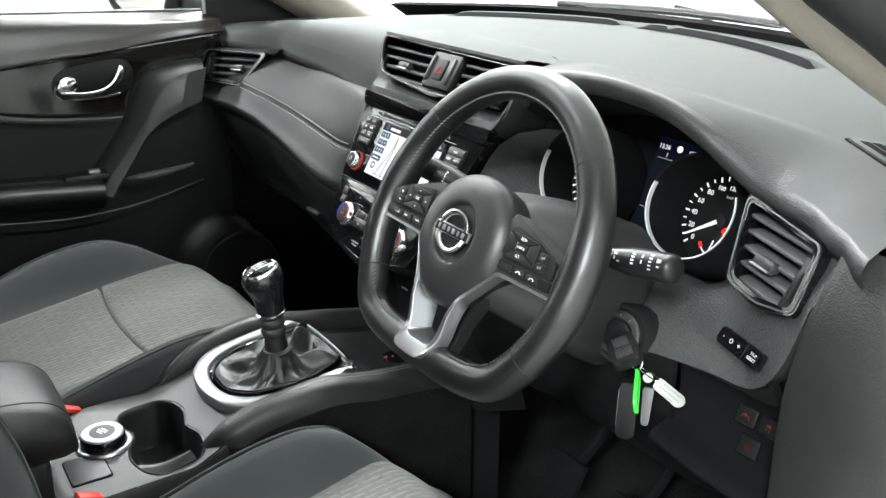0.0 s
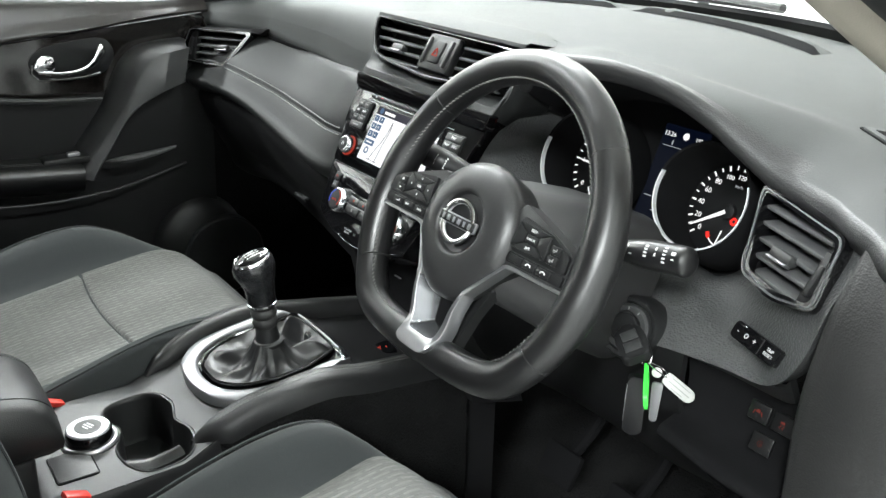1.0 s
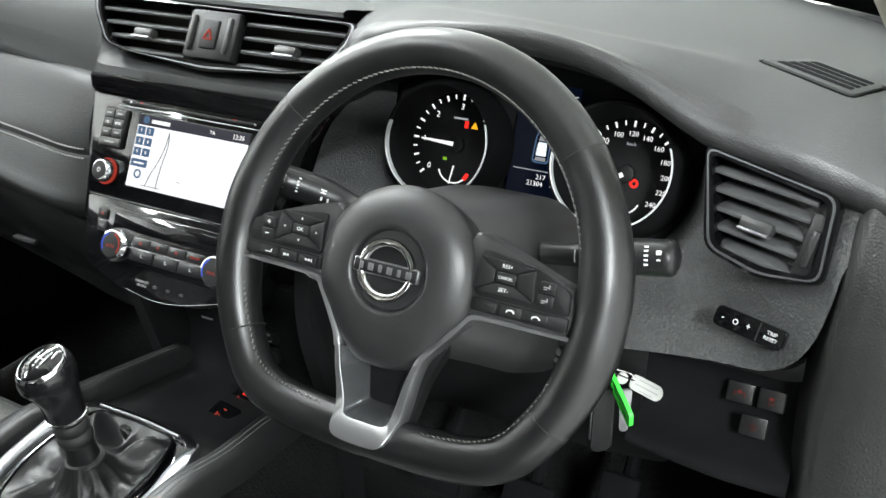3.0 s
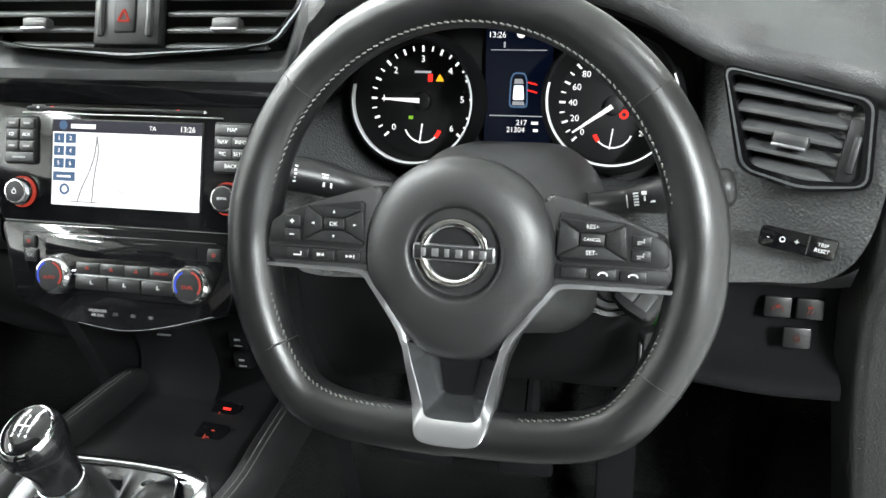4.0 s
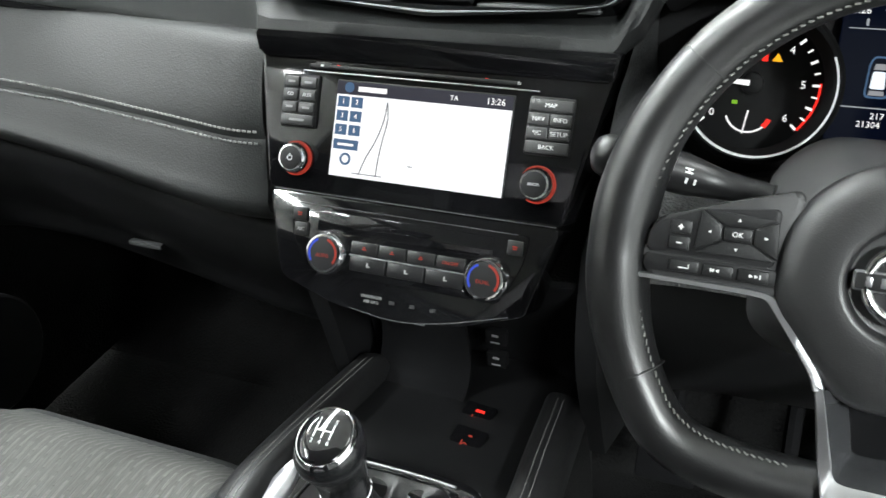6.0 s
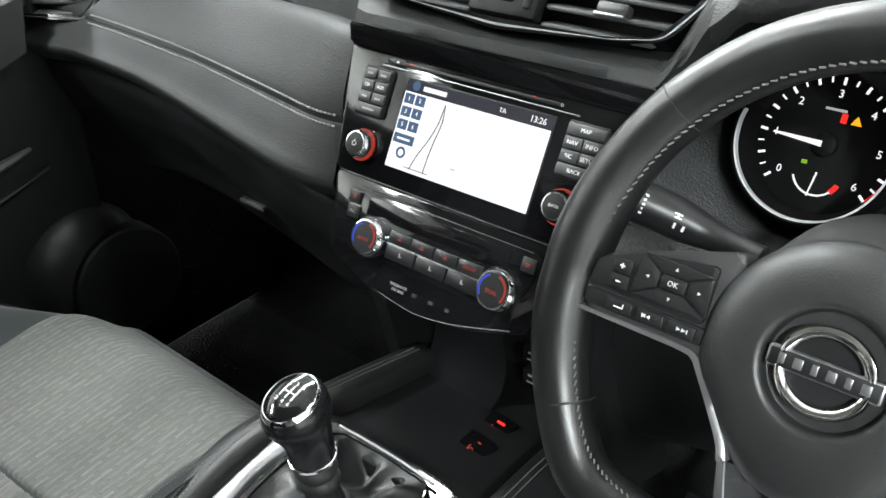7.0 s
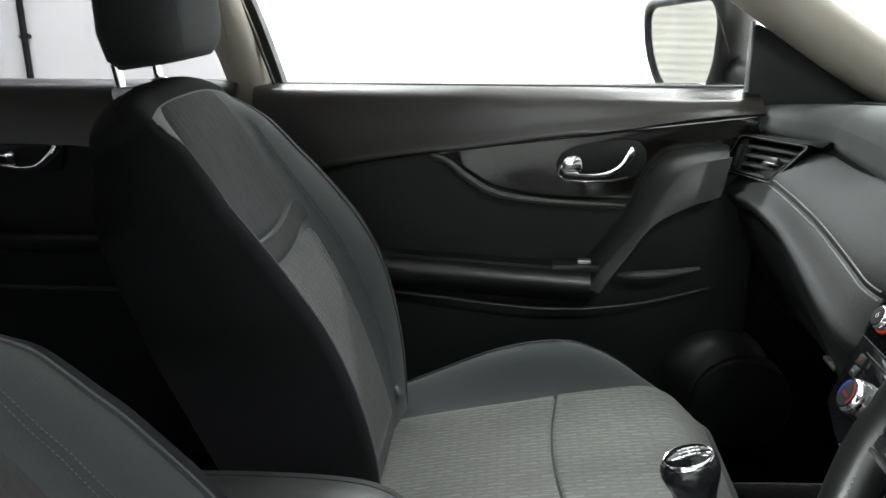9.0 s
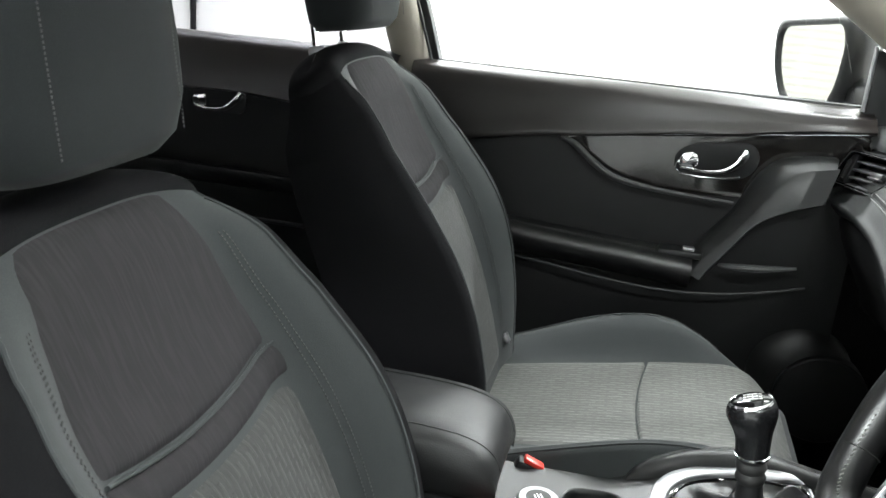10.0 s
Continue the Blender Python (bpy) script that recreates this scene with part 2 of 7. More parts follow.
SWITCH_RED = glow("switch_red_backlight", (1.0, 0.14, 0.09), 0.18)
GLOW_AMBER = glow("amber_warning_light", (1.0, 0.45, 0.02), 1.2)
GLOW_GREEN = glow("green_indicator_light", (0.35, 0.8, 0.05), 0.6)
GLOW_BLUE = glow("blue_marking_light", (0.05, 0.12, 1.0), 0.6)
GLOW_MAP = glow("map_screen_white", (0.97, 0.98, 1.0), 1.15)
GLOW_HEADER = glow("screen_header_dark", (0.10, 0.10, 0.14), 0.35)
GLOW_TILE = glow("screen_tile_blue", (0.13, 0.25, 0.45), 0.55)
GLOW_ROAD = glow("screen_road_grey", (0.45, 0.46, 0.48), 0.7)
GLOW_LINE = glow("screen_line_grey", (0.30, 0.31, 0.33), 0.6)
GLOW_NIGHT = glow("display_dark_blue", (0.02, 0.04, 0.13), 0.07)
GLOW_CAR = glow("display_car_white", (0.85, 0.92, 1.0), 1.2)
GLOW_TUBE = glow("ceiling_tube_glow", (1.0, 0.98, 0.95), 12.0)


# ---- mesh helpers ----
def part(name, bm, mat, parent=None, label="", sharp=38, normals=True, m=None):
    """Links a bmesh as one mesh object under a thing or a part."""
    if normals:
        bmesh.ops.recalc_face_normals(bm, faces=bm.faces)
    me = bpy.data.meshes.new(name)
    bm.to_mesh(me)
    bm.free()
    me.shade_smooth()
    me.set_sharp_from_angle(angle=radians(sharp))
    for one in mat if isinstance(mat, (list, tuple)) else [mat]:
        me.materials.append(one)
    ob = new(name, me)
    if m is not None:
        ob.matrix_basis = m
    if parent is not None:
        ob.parent = parent
    if label:
        ob["label"] = label
    return ob


def thing(name, label, category, m=Matrix(), group="", kind=""):
    ob = new(name)
    ob.empty_display_size = 0.05
    ob.matrix_basis = m
    return tagged(ob, label, category, group, kind)


def rbox(bm, c, s, r=0.003, seg=2, m=None):
    """A box with rounded edges: centre, size, radius."""
    made = bmesh.ops.create_cube(bm, size=1.0)["verts"]
    for v in made:
        v.co = Vector((c[0] + v.co.x * s[0], c[1] + v.co.y * s[1], c[2] + v.co.z * s[2]))
    edges = list({e for v in made for e in v.link_edges})
    if r > 0:
        res = bmesh.ops.bevel(bm, geom=edges, offset=min(r, 0.45 * min(s)), segments=seg, affect="EDGES", profile=0.5)
        made = list({v for f in res["faces"] for v in f.verts} | {v for v in made if v.is_valid})
    if m is not None:
        bmesh.ops.transform(bm, matrix=m, verts=[v for v in made if v.is_valid])
    return bm


def box(c, s, r=0.003, seg=2, m=None):
    return rbox(bmesh.new(), c, s, r, seg, m)


def prism(poly, z0, z1, r=0.0, bm=None, m=None, seg=2):
    """A flat outline (x, y) raised from z0 to z1, its upper edge rounded."""
    bm = bm or bmesh.new()
    low = [bm.verts.new((x, y, z0)) for x, y in poly]
    high = [bm.verts.new((x, y, z1)) for x, y in poly]
    n = len(poly)
    top = bm.faces.new(high)
    bm.faces.new(list(reversed(low)))
    for i in range(n):
        bm.faces.new((low[i], low[(i + 1) % n], high[(i + 1) % n], high[i]))
    verts = low + high
    if r > 0:
        res = bmesh.ops.bevel(bm, geom=list(top.edges), offset=r, segments=seg, affect="EDGES", profile=0.5)
        verts = list({v for f in res["faces"] for v in f.verts} | {v for v in verts if v.is_valid})
    if m is not None:
        bmesh.ops.transform(bm, matrix=m, verts=[v for v in verts if v.is_valid])
    return bm


def rounded(poly, r, seg=4):
    """An outline with its corners rounded."""
    out, n = [], len(poly)
    for i in range(n):
        p, a, b = Vector(poly[i]), Vector(poly[i - 1]), Vector(poly[(i + 1) % n])
        da, db = (a - p), (b - p)
        k = min(r, 0.45 * da.length, 0.45 * db.length)
        s, e = p + da.normalized() * k, p + db.normalized() * k
        for j in range(seg + 1):
            t = j / seg
            out.append(tuple((1 - t) ** 2 * s + 2 * t * (1 - t) * p + t * t * e))
    return out


def spline(points, n, closed=False):
    """n points evenly along a smooth curve through the given ones."""
    pts = [Vector(p) for p in points]
    count = len(pts)
    spans = count if closed else count - 1
    out = []
    for i in range(n):
        u = i * spans / (n if closed else n - 1)
        k = min(int(u), spans - 1)
        t = u - k
        def at(j):
            return pts[j % count] if closed else pts[max(0, min(count - 1, j))]
        a, b, c, d = at(k - 1), at(k), at(k + 1), at(k + 2)
        out.append(0.5 * ((2 * b) + (c - a) * t + (2 * a - 5 * b + 4 * c - d) * t * t + (3 * b - a - 3 * c + d) * t ** 3))
    return out


def skin(rows, bm=None, close_rows=False, close_cols=False, caps=False):
    """A surface over rows of points, all of one length."""
    bm = bm or bmesh.new()
    vs = [[bm.verts.new(p) for p in row] for row in rows]
    nr, nc = len(vs), len(vs[0])
    for i in range(nr if close_rows else nr - 1):
        for j in range(nc if close_cols else nc - 1):
            a, b = vs[i], vs[(i + 1) % nr]
            bm.faces.new((a[j], a[(j + 1) % nc], b[(j + 1) % nc], b[j]))
    if caps:
        bm.faces.new(list(reversed(vs[0])))
        bm.faces.new(vs[-1])
    return bm


def sheet(rows, nu=24, nv=24, thick=0.0, away=(0, 0, 0)):
    """A smooth surface through few rows of few points, with a back set off by thick along away."""
    dense = [spline(r, nv) for r in rows]
    cols = [spline([d[j] for d in dense], nu) for j in range(nv)]
    grid = [[cols[j][i] for j in range(nv)] for i in range(nu)]
    bm = skin(grid)
    if thick:
        back(bm, Vector(away).normalized() * thick)
    return bm


def back(bm, shift):
    """Gives an open surface a back and edges, shifted."""
    faces = list(bm.faces)
    rim = [e for e in bm.edges if e.is_boundary]
    made = bmesh.ops.duplicate(bm, geom=list(bm.verts) + list(bm.edges) + faces)
    twin = {k: v for k, v in made["vert_map"].items() if isinstance(k, bmesh.types.BMVert)}
    for a, b in list(twin.items()):
        if a.co == b.co and a not in made["geom"]:
            b.co = a.co + shift
    for e in rim:
        a, b = e.verts
        bm.faces.new((a, b, twin[b], twin[a]))
    return bm


def tube(points, radius, seg=10, closed=False, bm=None, flat=1.0, caps=True):
    """A round bar along points; radius a number or one for each point."""
    pts = [Vector(p) for p in points]
    n = len(pts)
    rows, side = [], None
    for i in range(n):
        if closed:
            d = pts[(i + 1) % n] - pts[i - 1]
        else:
            d = pts[min(n - 1, i + 1)] - pts[max(0, i - 1)]
        d.normalize()
        if side is None:
            side = d.orthogonal().normalized()
        side = (side - d * side.dot(d)).normalized()
        up = d.cross(side)
        r = radius[i] if isinstance(radius, (list, tuple)) else radius
        rows.append([pts[i] + side * (r * math.cos(2 * math.pi * k / seg)) + up * (r * flat * math.sin(2 * math.pi * k / seg)) for k in range(seg)])
    return skin(rows, bm, close_rows=closed, close_cols=True, caps=caps and not closed)


def lathe(profile, seg=32, bm=None, m=None):
    """A turned body about local z: (radius, height) from below to above."""
    bm = bm or bmesh.new()
    rows = [[Vector((r * math.cos(2 * math.pi * k / seg), r * math.sin(2 * math.pi * k / seg), z)) for k in range(seg)] for r, z in profile]
    if m is not None:
        rows = [[m @ p for p in row] for row in rows]
    return skin(rows, bm, close_cols=True, caps=True)


def circle(cx, cy, r, n=32, a0=0.0, a1=360.0):
    full = abs(a1 - a0) >= 360
    return [(cx + r * math.cos(radians(a0 + (a1 - a0) * i / (n if full else n - 1))), cy + r * math.sin(radians(a0 + (a1 - a0) * i / (n if full else n - 1)))) for i in range(n)]


def band(inner, outer, z0, z1, bm=None, closed=False):
    """A raised strip between two outlines of one length."""
    rows = [[(x, y, z0) for x, y in inner], [(x, y, z1) for x, y in inner], [(x, y, z1) for x, y in outer], [(x, y, z0) for x, y in outer]]
    if closed:
        return skin(rows, bm, close_rows=True, close_cols=True)
    bm = bm or bmesh.new()
    vs = [[bm.verts.new(p) for p in row] for row in rows]
    n = len(inner)
    for i in range(4):
        a, b = vs[i], vs[(i + 1) % 4]
        for j in range(n - 1):
            bm.faces.new((a[j], a[j + 1], b[j + 1], b[j]))
    bm.faces.new([v[0] for v in vs])
    bm.faces.new([v[-1] for v in reversed(vs)])
    return bm


def words(text, size, m=Matrix(), bm=None, depth=0.0002, align="CENTER"):
    """Raised characters in the built-in letter, centred on the pose m."""
    bm = bm or bmesh.new()
    cu = bpy.data.curves.new("characters", "FONT")
    cu.body, cu.size, cu.align_x, cu.align_y, cu.extrude, cu.resolution_u = text, size, align, "CENTER", depth, 2
    ob = bpy.data.objects.new("characters", cu)
    scene.collection.objects.link(ob)
    me = bpy.data.meshes.new_from_object(ob.evaluated_get(bpy.context.evaluated_depsgraph_get()))
    bpy.data.objects.remove(ob)
    bpy.data.curves.remove(cu)
    me.transform(m)
    bm.from_mesh(me)
    bpy.data.meshes.remove(me)
    return bm


def at(x, y, z=0.0, turn=0.0):
    return pose(x, y, z, 0, 0, turn)


def ease(t, a, b):
    t = max(0.0, min(1.0, (t - a) / (b - a)))
    return t * t * (3 - 2 * t)


def keyed(keys, x):
    """Smoothly between (x, value, ...) keys."""
    if x <= keys[0][0]:
        return keys[0][1:]
    for a, b in zip(keys, keys[1:]):
        if x <= b[0]:
            t = (x - a[0]) / (b[0] - a[0])
            t = 0.5 * t + 0.5 * t * t * (3 - 2 * t)
            return tuple(p + (q - p) * t for p, q in zip(a[1:], b[1:]))
    return keys[-1][1:]


def flowing(keys, x):
    """A smooth curve through (x, value, ...) keys, with no flat steps at them."""
    k = max(0, min(len(keys) - 2, sum(1 for q in keys if q[0] <= x) - 1))
    a, b = keys[k], keys[k + 1]
    h = b[0] - a[0]
    t = max(0.0, min(1.0, (x - a[0]) / h))
    before, after = keys[max(0, k - 1)], keys[min(len(keys) - 1, k + 2)]
    out = []
    for i in range(1, len(a)):
        m0 = (b[i] - before[i]) / (b[0] - before[0])
        m1 = (after[i] - a[i]) / (after[0] - a[0])
        out.append((2 * t ** 3 - 3 * t * t + 1) * a[i] + (t ** 3 - 2 * t * t + t) * h * m0 + (3 * t * t - 2 * t ** 3) * b[i] + (t ** 3 - t * t) * h * m1)
    return tuple(out)


# ---- garage round the car ----
X0, X1, Y0, Y1, H = -5.0, 5.5, -6.5, 6.0, 3.8
tagged(part("floor", box(((X0 + X1) / 2, (Y0 + Y1) / 2, -0.05), (X1 - X0, Y1 - Y0, 0.1), 0), GREY_FLOOR), "grey sealed concrete floor of the bright workshop", "floor", kind="structure")
tagged(part("ceiling", box(((X0 + X1) / 2, (Y0 + Y1) / 2, H + 0.05), (X1 - X0 + 0.4, Y1 - Y0 + 0.4, 0.1), 0), WHITE_WALL), "plain white workshop ceiling", "ceiling", kind="structure")
# east wall is unseen; its duller tone sets the light returned to the cabin
for name, c, s in (("wall_west", (X0 - 0.1, (Y0 + Y1) / 2, H / 2), (0.2, Y1 - Y0 + 0.4, H)), ("wall_east", (X1 + 0.1, (Y0 + Y1) / 2, H / 2), (0.2, Y1 - Y0 + 0.4, H)),
                   ("wall_north", ((X0 + X1) / 2, Y1 + 0.1, H / 2), (X1 - X0, 0.2, H)), ("wall_south", ((X0 + X1) / 2, Y0 - 0.1, H / 2), (X1 - X0, 0.2, H))):
    tagged(part(name, box(c, s, 0), DULL_WALL if name == "wall_east" else WHITE_WALL), "plain painted workshop wall", "wall", kind="structure")

# unseen battens, added and weighted singly to light parts of the cabin
for x in (-3.6, -1.6, 3.0):
    for y in {-3.6: (-1.0, 2.2, 4.6), -1.6: (-4.2, -1.0, 2.2, 4.6)}.get(x, (-2.6, 1.6)):
        fitting = thing("added_ceiling_light", "long white fluorescent batten under the ceiling", "light", pose(x, y, H - 0.05), group="workshop ceiling lights")
        part("housing", box((0, 0, 0.02), (0.16, 1.8, 0.05), 0.01), WHITE_WALL, fitting)
        part("tube", box((0, 0, -0.02), (0.10, 1.7, 0.03), 0.012), GLOW_TUBE, fitting, "glowing white tube cover")
        area_lamp(x, y, H - 0.11, 0.3, 1.8, LAMP_WATTS * {4.6: 0.35, 2.2: 1.4, -4.2: 0.35, -2.6: 4.6, 1.6: 1.0}.get(y, 1.2) * (1.7 if x == -3.6 else 1.0))

# ribbed roller shutter in the south wall, seen in the wing mirror
shutter = thing("roller_shutter", "cream ribbed steel roller shutter, closed", "shutter", pose(-2.6, Y0 + 0.06, 0))
part("guide_rail", box((-2.06, 0, 1.6), (0.08, 0.1, 3.2), 0.005), SILVER, shutter)
part("guide_rail", box((2.06, 0, 1.6), (0.08, 0.1, 3.2), 0.005), SILVER, shutter)
one = None
for i in range(40):
    if one is None:
        bow = [(-2.0, 0.03 * math.sin(math.pi * k / 8), 0.078 * k / 8) for k in range(9)]
        bm = skin([[(x, y, z) for _, y, z in bow] for x in (-2.0, 2.0)])
        back(bm, Vector((0, -0.012, 0)))
        slat = part("slat", bm, SHUTTER, shutter)
        one = slat
    else:
        slat = new("slat", one.data)
        slat.parent = shutter
    slat.matrix_basis = pose(0, 0, 0.08 * i)

# fittings on the white wall beyond the passenger side
conduit = thing("wall_conduit", "dark vertical cable conduit on the white wall", "conduit", pose(X0 + 0.03, -2.72, 0))
part("pipe", tube([(0, 0, 0.2), (0, 0, 1.2), (0, 0, 2.4), (0, 0, 3.6)], 0.022, 10), DARK, conduit)
for z in (0.7, 1.03, 2.2):
    part("clip", box((-0.01, 0, z), (0.05, 0.07, 0.03), 0.006), DARK, conduit)
switch_box = thing("wall_switch_box", "small grey switch box with a thin trunking below", "switch", pose(X0 + 0.02, -2.98, 1.12))
part("cover", box((0.02, 0, 0), (0.05, 0.09, 0.12), 0.008), SILVER, switch_box)
part("rocker", box((0.05, 0, 0.0), (0.02, 0.03, 0.05), 0.004), DARK, switch_box)
part("trunking", box((0.005, 0.0, -0.56), (0.02, 0.03, 1.0), 0.003), GREY_INK, switch_box)
panel_join = thing("wall_panel_strip", "thin grey joint strip between white wall panels", "strip", pose(X0, -0.5, 0))
part("strip", box((0.004, 0, 1.8), (0.008, 0.02, 3.5), 0.002), TAG_WHITE, panel_join)

# ---- car shell ----
bm = box((0, 0.0, 0.32), (1.70, 2.80, 0.05), 0.0)
rbox(bm, (0, 1.46, 0.47), (1.70, 0.50, 0.05), 0.0, m=Matrix.Translation((0, 1.46, 0.47)) @ pose(0, 0, 0, 42) @ Matrix.Translation((0, -1.46, -0.47)))
tagged(part("car_floor", bm, CARPET), "black carpet of the footwells", "carpet", kind="structure")
tagged(part("bulkhead", box((0, 1.62, 0.80), (1.5, 0.06, 0.62), 0.01), DARK), "dark bulkhead under the windscreen", "bulkhead", kind="structure")
tagged(part("headliner", sheet([[(-0.62, 0.55, 1.60), (0, 0.62, 1.63), (0.62, 0.55, 1.60)], [(-0.66, 0.0, 1.66), (0, 0.0, 1.70), (0.66, 0.0, 1.66)], [(-0.64, -1.6, 1.60), (0, -1.6, 1.64), (0.64, -1.6, 1.60)]],
                               16, 12, 0.015, (0, 0, 1)), LINING), "pale grey roof lining of the car", "ceiling", kind="structure")


def pillar(name, pts, width, depth, mat, label, n=14):
    """A trim bar along points, oval in section."""
    return tagged(part(name, tube(spline(pts, n), [width] * n, 16, flat=depth), mat), label, "pillar trim", kind="structure")


for s, side in ((-1, "passenger"), (1, "driver")):
    line = [(-0.765, 1.42, 1.06), (-0.745, 1.16, 1.20), (-0.705, 0.86, 1.40), (-0.63, 0.52, 1.60)] if s < 0 else [(0.760, 1.42, 1.060), (0.715, 1.17, 1.178), (0.684, 0.955, 1.288), (0.650, 0.72, 1.432), (0.61, 0.50, 1.60)]
    pillar("a_pillar_trim", line, 0.050 if s < 0 else 0.027, 0.8, BEIGE, f"light beige windscreen pillar trim on the {side} side")
    pillar("roof_rail", [(s * 0.64, 0.56, 1.60), (s * 0.67, 0.0, 1.66), (s * 0.66, -1.4, 1.61)], 0.045, 1.0, BEIGE, f"beige roof rail trim on the {side} side")
    if s < 0:
        pillar("b_pillar_trim", [(-0.84, 0.10, 0.95), (-0.815, 0.085, 1.15), (-0.765, 0.03, 1.36), (-0.685, -0.04, 1.64)], 0.046, 0.9, BEIGE, "beige centre pillar trim behind the passenger window")
    pillar("c_pillar_trim", [(s * 0.78, -1.15, 1.05), (s * 0.74, -1.2, 1.35), (s * 0.64, -1.28, 1.62)], 0.09, 0.7, BEIGE, f"beige rear pillar trim on the {side} side")

# windscreen and rear window
screen_glass = thing("windscreen", "clear raked windscreen glass above the dashboard", "window", kind="structure")
bm = sheet([[(-0.74, 1.50, 1.13), (-0.4, 1.66, 1.14), (0, 1.72, 1.145), (0.4, 1.66, 1.14), (0.74, 1.50, 1.13)],
            [(-0.70, 1.10, 1.36), (-0.36, 1.22, 1.40), (0, 1.27, 1.41), (0.36, 1.22, 1.40), (0.70, 1.10, 1.36)],
            [(-0.62, 0.54, 1.61), (-0.3, 0.60, 1.64), (0, 0.62, 1.65), (0.3, 0.60, 1.64), (0.62, 0.54, 1.61)]], 14, 20, 0.005, (0, 0.5, 0.8))
part("pane", bm, GLASS, screen_glass).visible_shadow = False
edge = spline([(-0.76, 1.46, 1.125), (-0.4, 1.635, 1.142), (0, 1.69, 1.147), (0.4, 1.635, 1.142), (0.76, 1.46, 1.125)], 30)
part("black_border", skin([[p + Vector((0, 0.03, -0.012)) for p in edge], [p + Vector((0, 0.0, 0.008)) for p in edge], [p + Vector((0, -0.03, 0.026)) for p in edge], [p + Vector((0, 0.0, 0.03)) for p in edge]]), MATT, screen_glass, "black edge band of the windscreen")
for x, l in ((-0.15, 0.62), (0.5, 0.5)):
    wiper = thing("wiper", "black windscreen wiper parked at the base of the glass", "wiper", group="windscreen wipers")
    part("blade", tube(spline([(x - l / 2, 1.70, 1.17), (x, 1.73, 1.18), (x + l / 2, 1.66, 1.19)], 12), 0.008, 8), RUBBER, wiper)
    part("arm", tube([(x + 0.1, 1.80, 1.12), (x + 0.05, 1.76, 1.18), (x, 1.735, 1.187)], 0.007, 8), DARK, wiper)
bonnet = thing("bonnet", "dark painted bonnet ahead of the windscreen", "bonnet", kind="structure")
part("panel", sheet([[(-0.74, 1.82, 0.98), (0, 1.98, 1.00), (0.74, 1.82, 0.98)], [(-0.74, 2.3, 0.90), (0, 2.35, 0.92), (0.74, 2.3, 0.90)], [(-0.66, 2.75, 0.76), (0, 2.9, 0.80), (0.66, 2.75, 0.76)]], 14, 16, 0.02, (0, 0, -1)), PAINT, bonnet)

for s in (-1, 1):
    tagged(part("kick_panel", sheet([[(s * 0.785, 0.95 if s < 0 else 1.04, 1.02), (s * 0.79, 1.2, 1.04), (s * 0.79, 1.66, 1.10)], [(s * 0.775, 0.99 if s < 0 else 1.04, 0.70), (s * 0.78, 1.2, 0.70), (s * 0.78, 1.66, 0.70)], [(s * 0.78, 0.95 if s < 0 else 1.04, 0.36), (s * 0.79, 1.2, 0.36), (s * 0.79, 1.66, 0.36)]], 12, 10, 0.03, (s, 0, 0)), CARPET), "black carpeted side of the footwell", "kick panel", kind="structure")
# unseen rear panel and pillar, added to cut the light in the cabin
tagged(part("driver_rear_side", sheet([[(0.80, 0.02, 1.17), (0.81, -0.5, 1.18), (0.80, -1.4, 1.19)], [(0.80, 0.02, 0.80), (0.80, -0.5, 0.80), (0.80, -1.4, 0.80)], [(0.80, 0.02, 0.36), (0.80, -0.5, 0.36), (0.80, -1.4, 0.36)]], 10, 8, 0.06, (1, 0, 0)), DARK), "dark trim of the closed rear door on the driver's side", "door trim", kind="structure")
tagged(part("driver_centre_pillar", tube(spline([(0.80, 0.03, 0.40), (0.81, 0.03, 1.10), (0.77, -0.02, 1.36), (0.68, -0.08, 1.64)], 14), 0.055, 14, flat=1.0), BEIGE), "beige centre pillar trim behind the driver's doorway", "pillar trim", kind="structure")

pillar("pillar_edge_trim", [(0.785, 1.16, 1.190), (0.752, 1.03, 1.252), (0.742, 0.955, 1.290), (0.732, 0.86, 1.338), (0.705, 0.70, 1.445), (0.672, 0.54, 1.575)], 0.030, 0.9, RUBBER, "black seal strip beside the driver's windscreen pillar")
# driver's door opening: pillar foot, seal, body side
EDGE = [(0.708, 1.030, 1.088), (0.703, 1.000, 1.03), (0.697, 0.990, 0.96), (0.692, 0.995, 0.90), (0.694, 0.995, 0.85), (0.700, 0.990, 0.78), (0.716, 0.980, 0.66), (0.735, 0.960, 0.50), (0.745, 0.920, 0.38)]
rows = [[Vector(p) + Vector(d) for p in EDGE] for d in ((-0.014, 0.03, 0), (-0.003, -0.002, 0), (0.006, -0.008, 0), (0.016, -0.010, 0), (0.045, -0.012, 0), (0.085, -0.006, 0.0), (0.115, 0.012, 0.0), (0.130, 0.06, 0.0), (0.135, 0.30, 0.0))]
tagged(part("pillar_foot_trim", sheet(rows, 34, 34), PILLARSKIN), "dark grained trim at the foot of the windscreen pillar", "trim", kind="structure")
seal = spline([(0.665, 0.55, 1.62), (0.70, 0.74, 1.47), (0.735, 0.96, 1.335), (0.775, 1.10, 1.20), (0.80, 1.08, 1.05), (0.825, 1.02, 0.80), (0.82, 0.96, 0.50), (0.82, 0.80, 0.40), (0.83, 0.2, 0.38)], 40)
tagged(part("door_seal", tube(seal, 0.020, 10), RUBBER), "black rubber seal round the open driver's doorway", "seal", kind="structure")
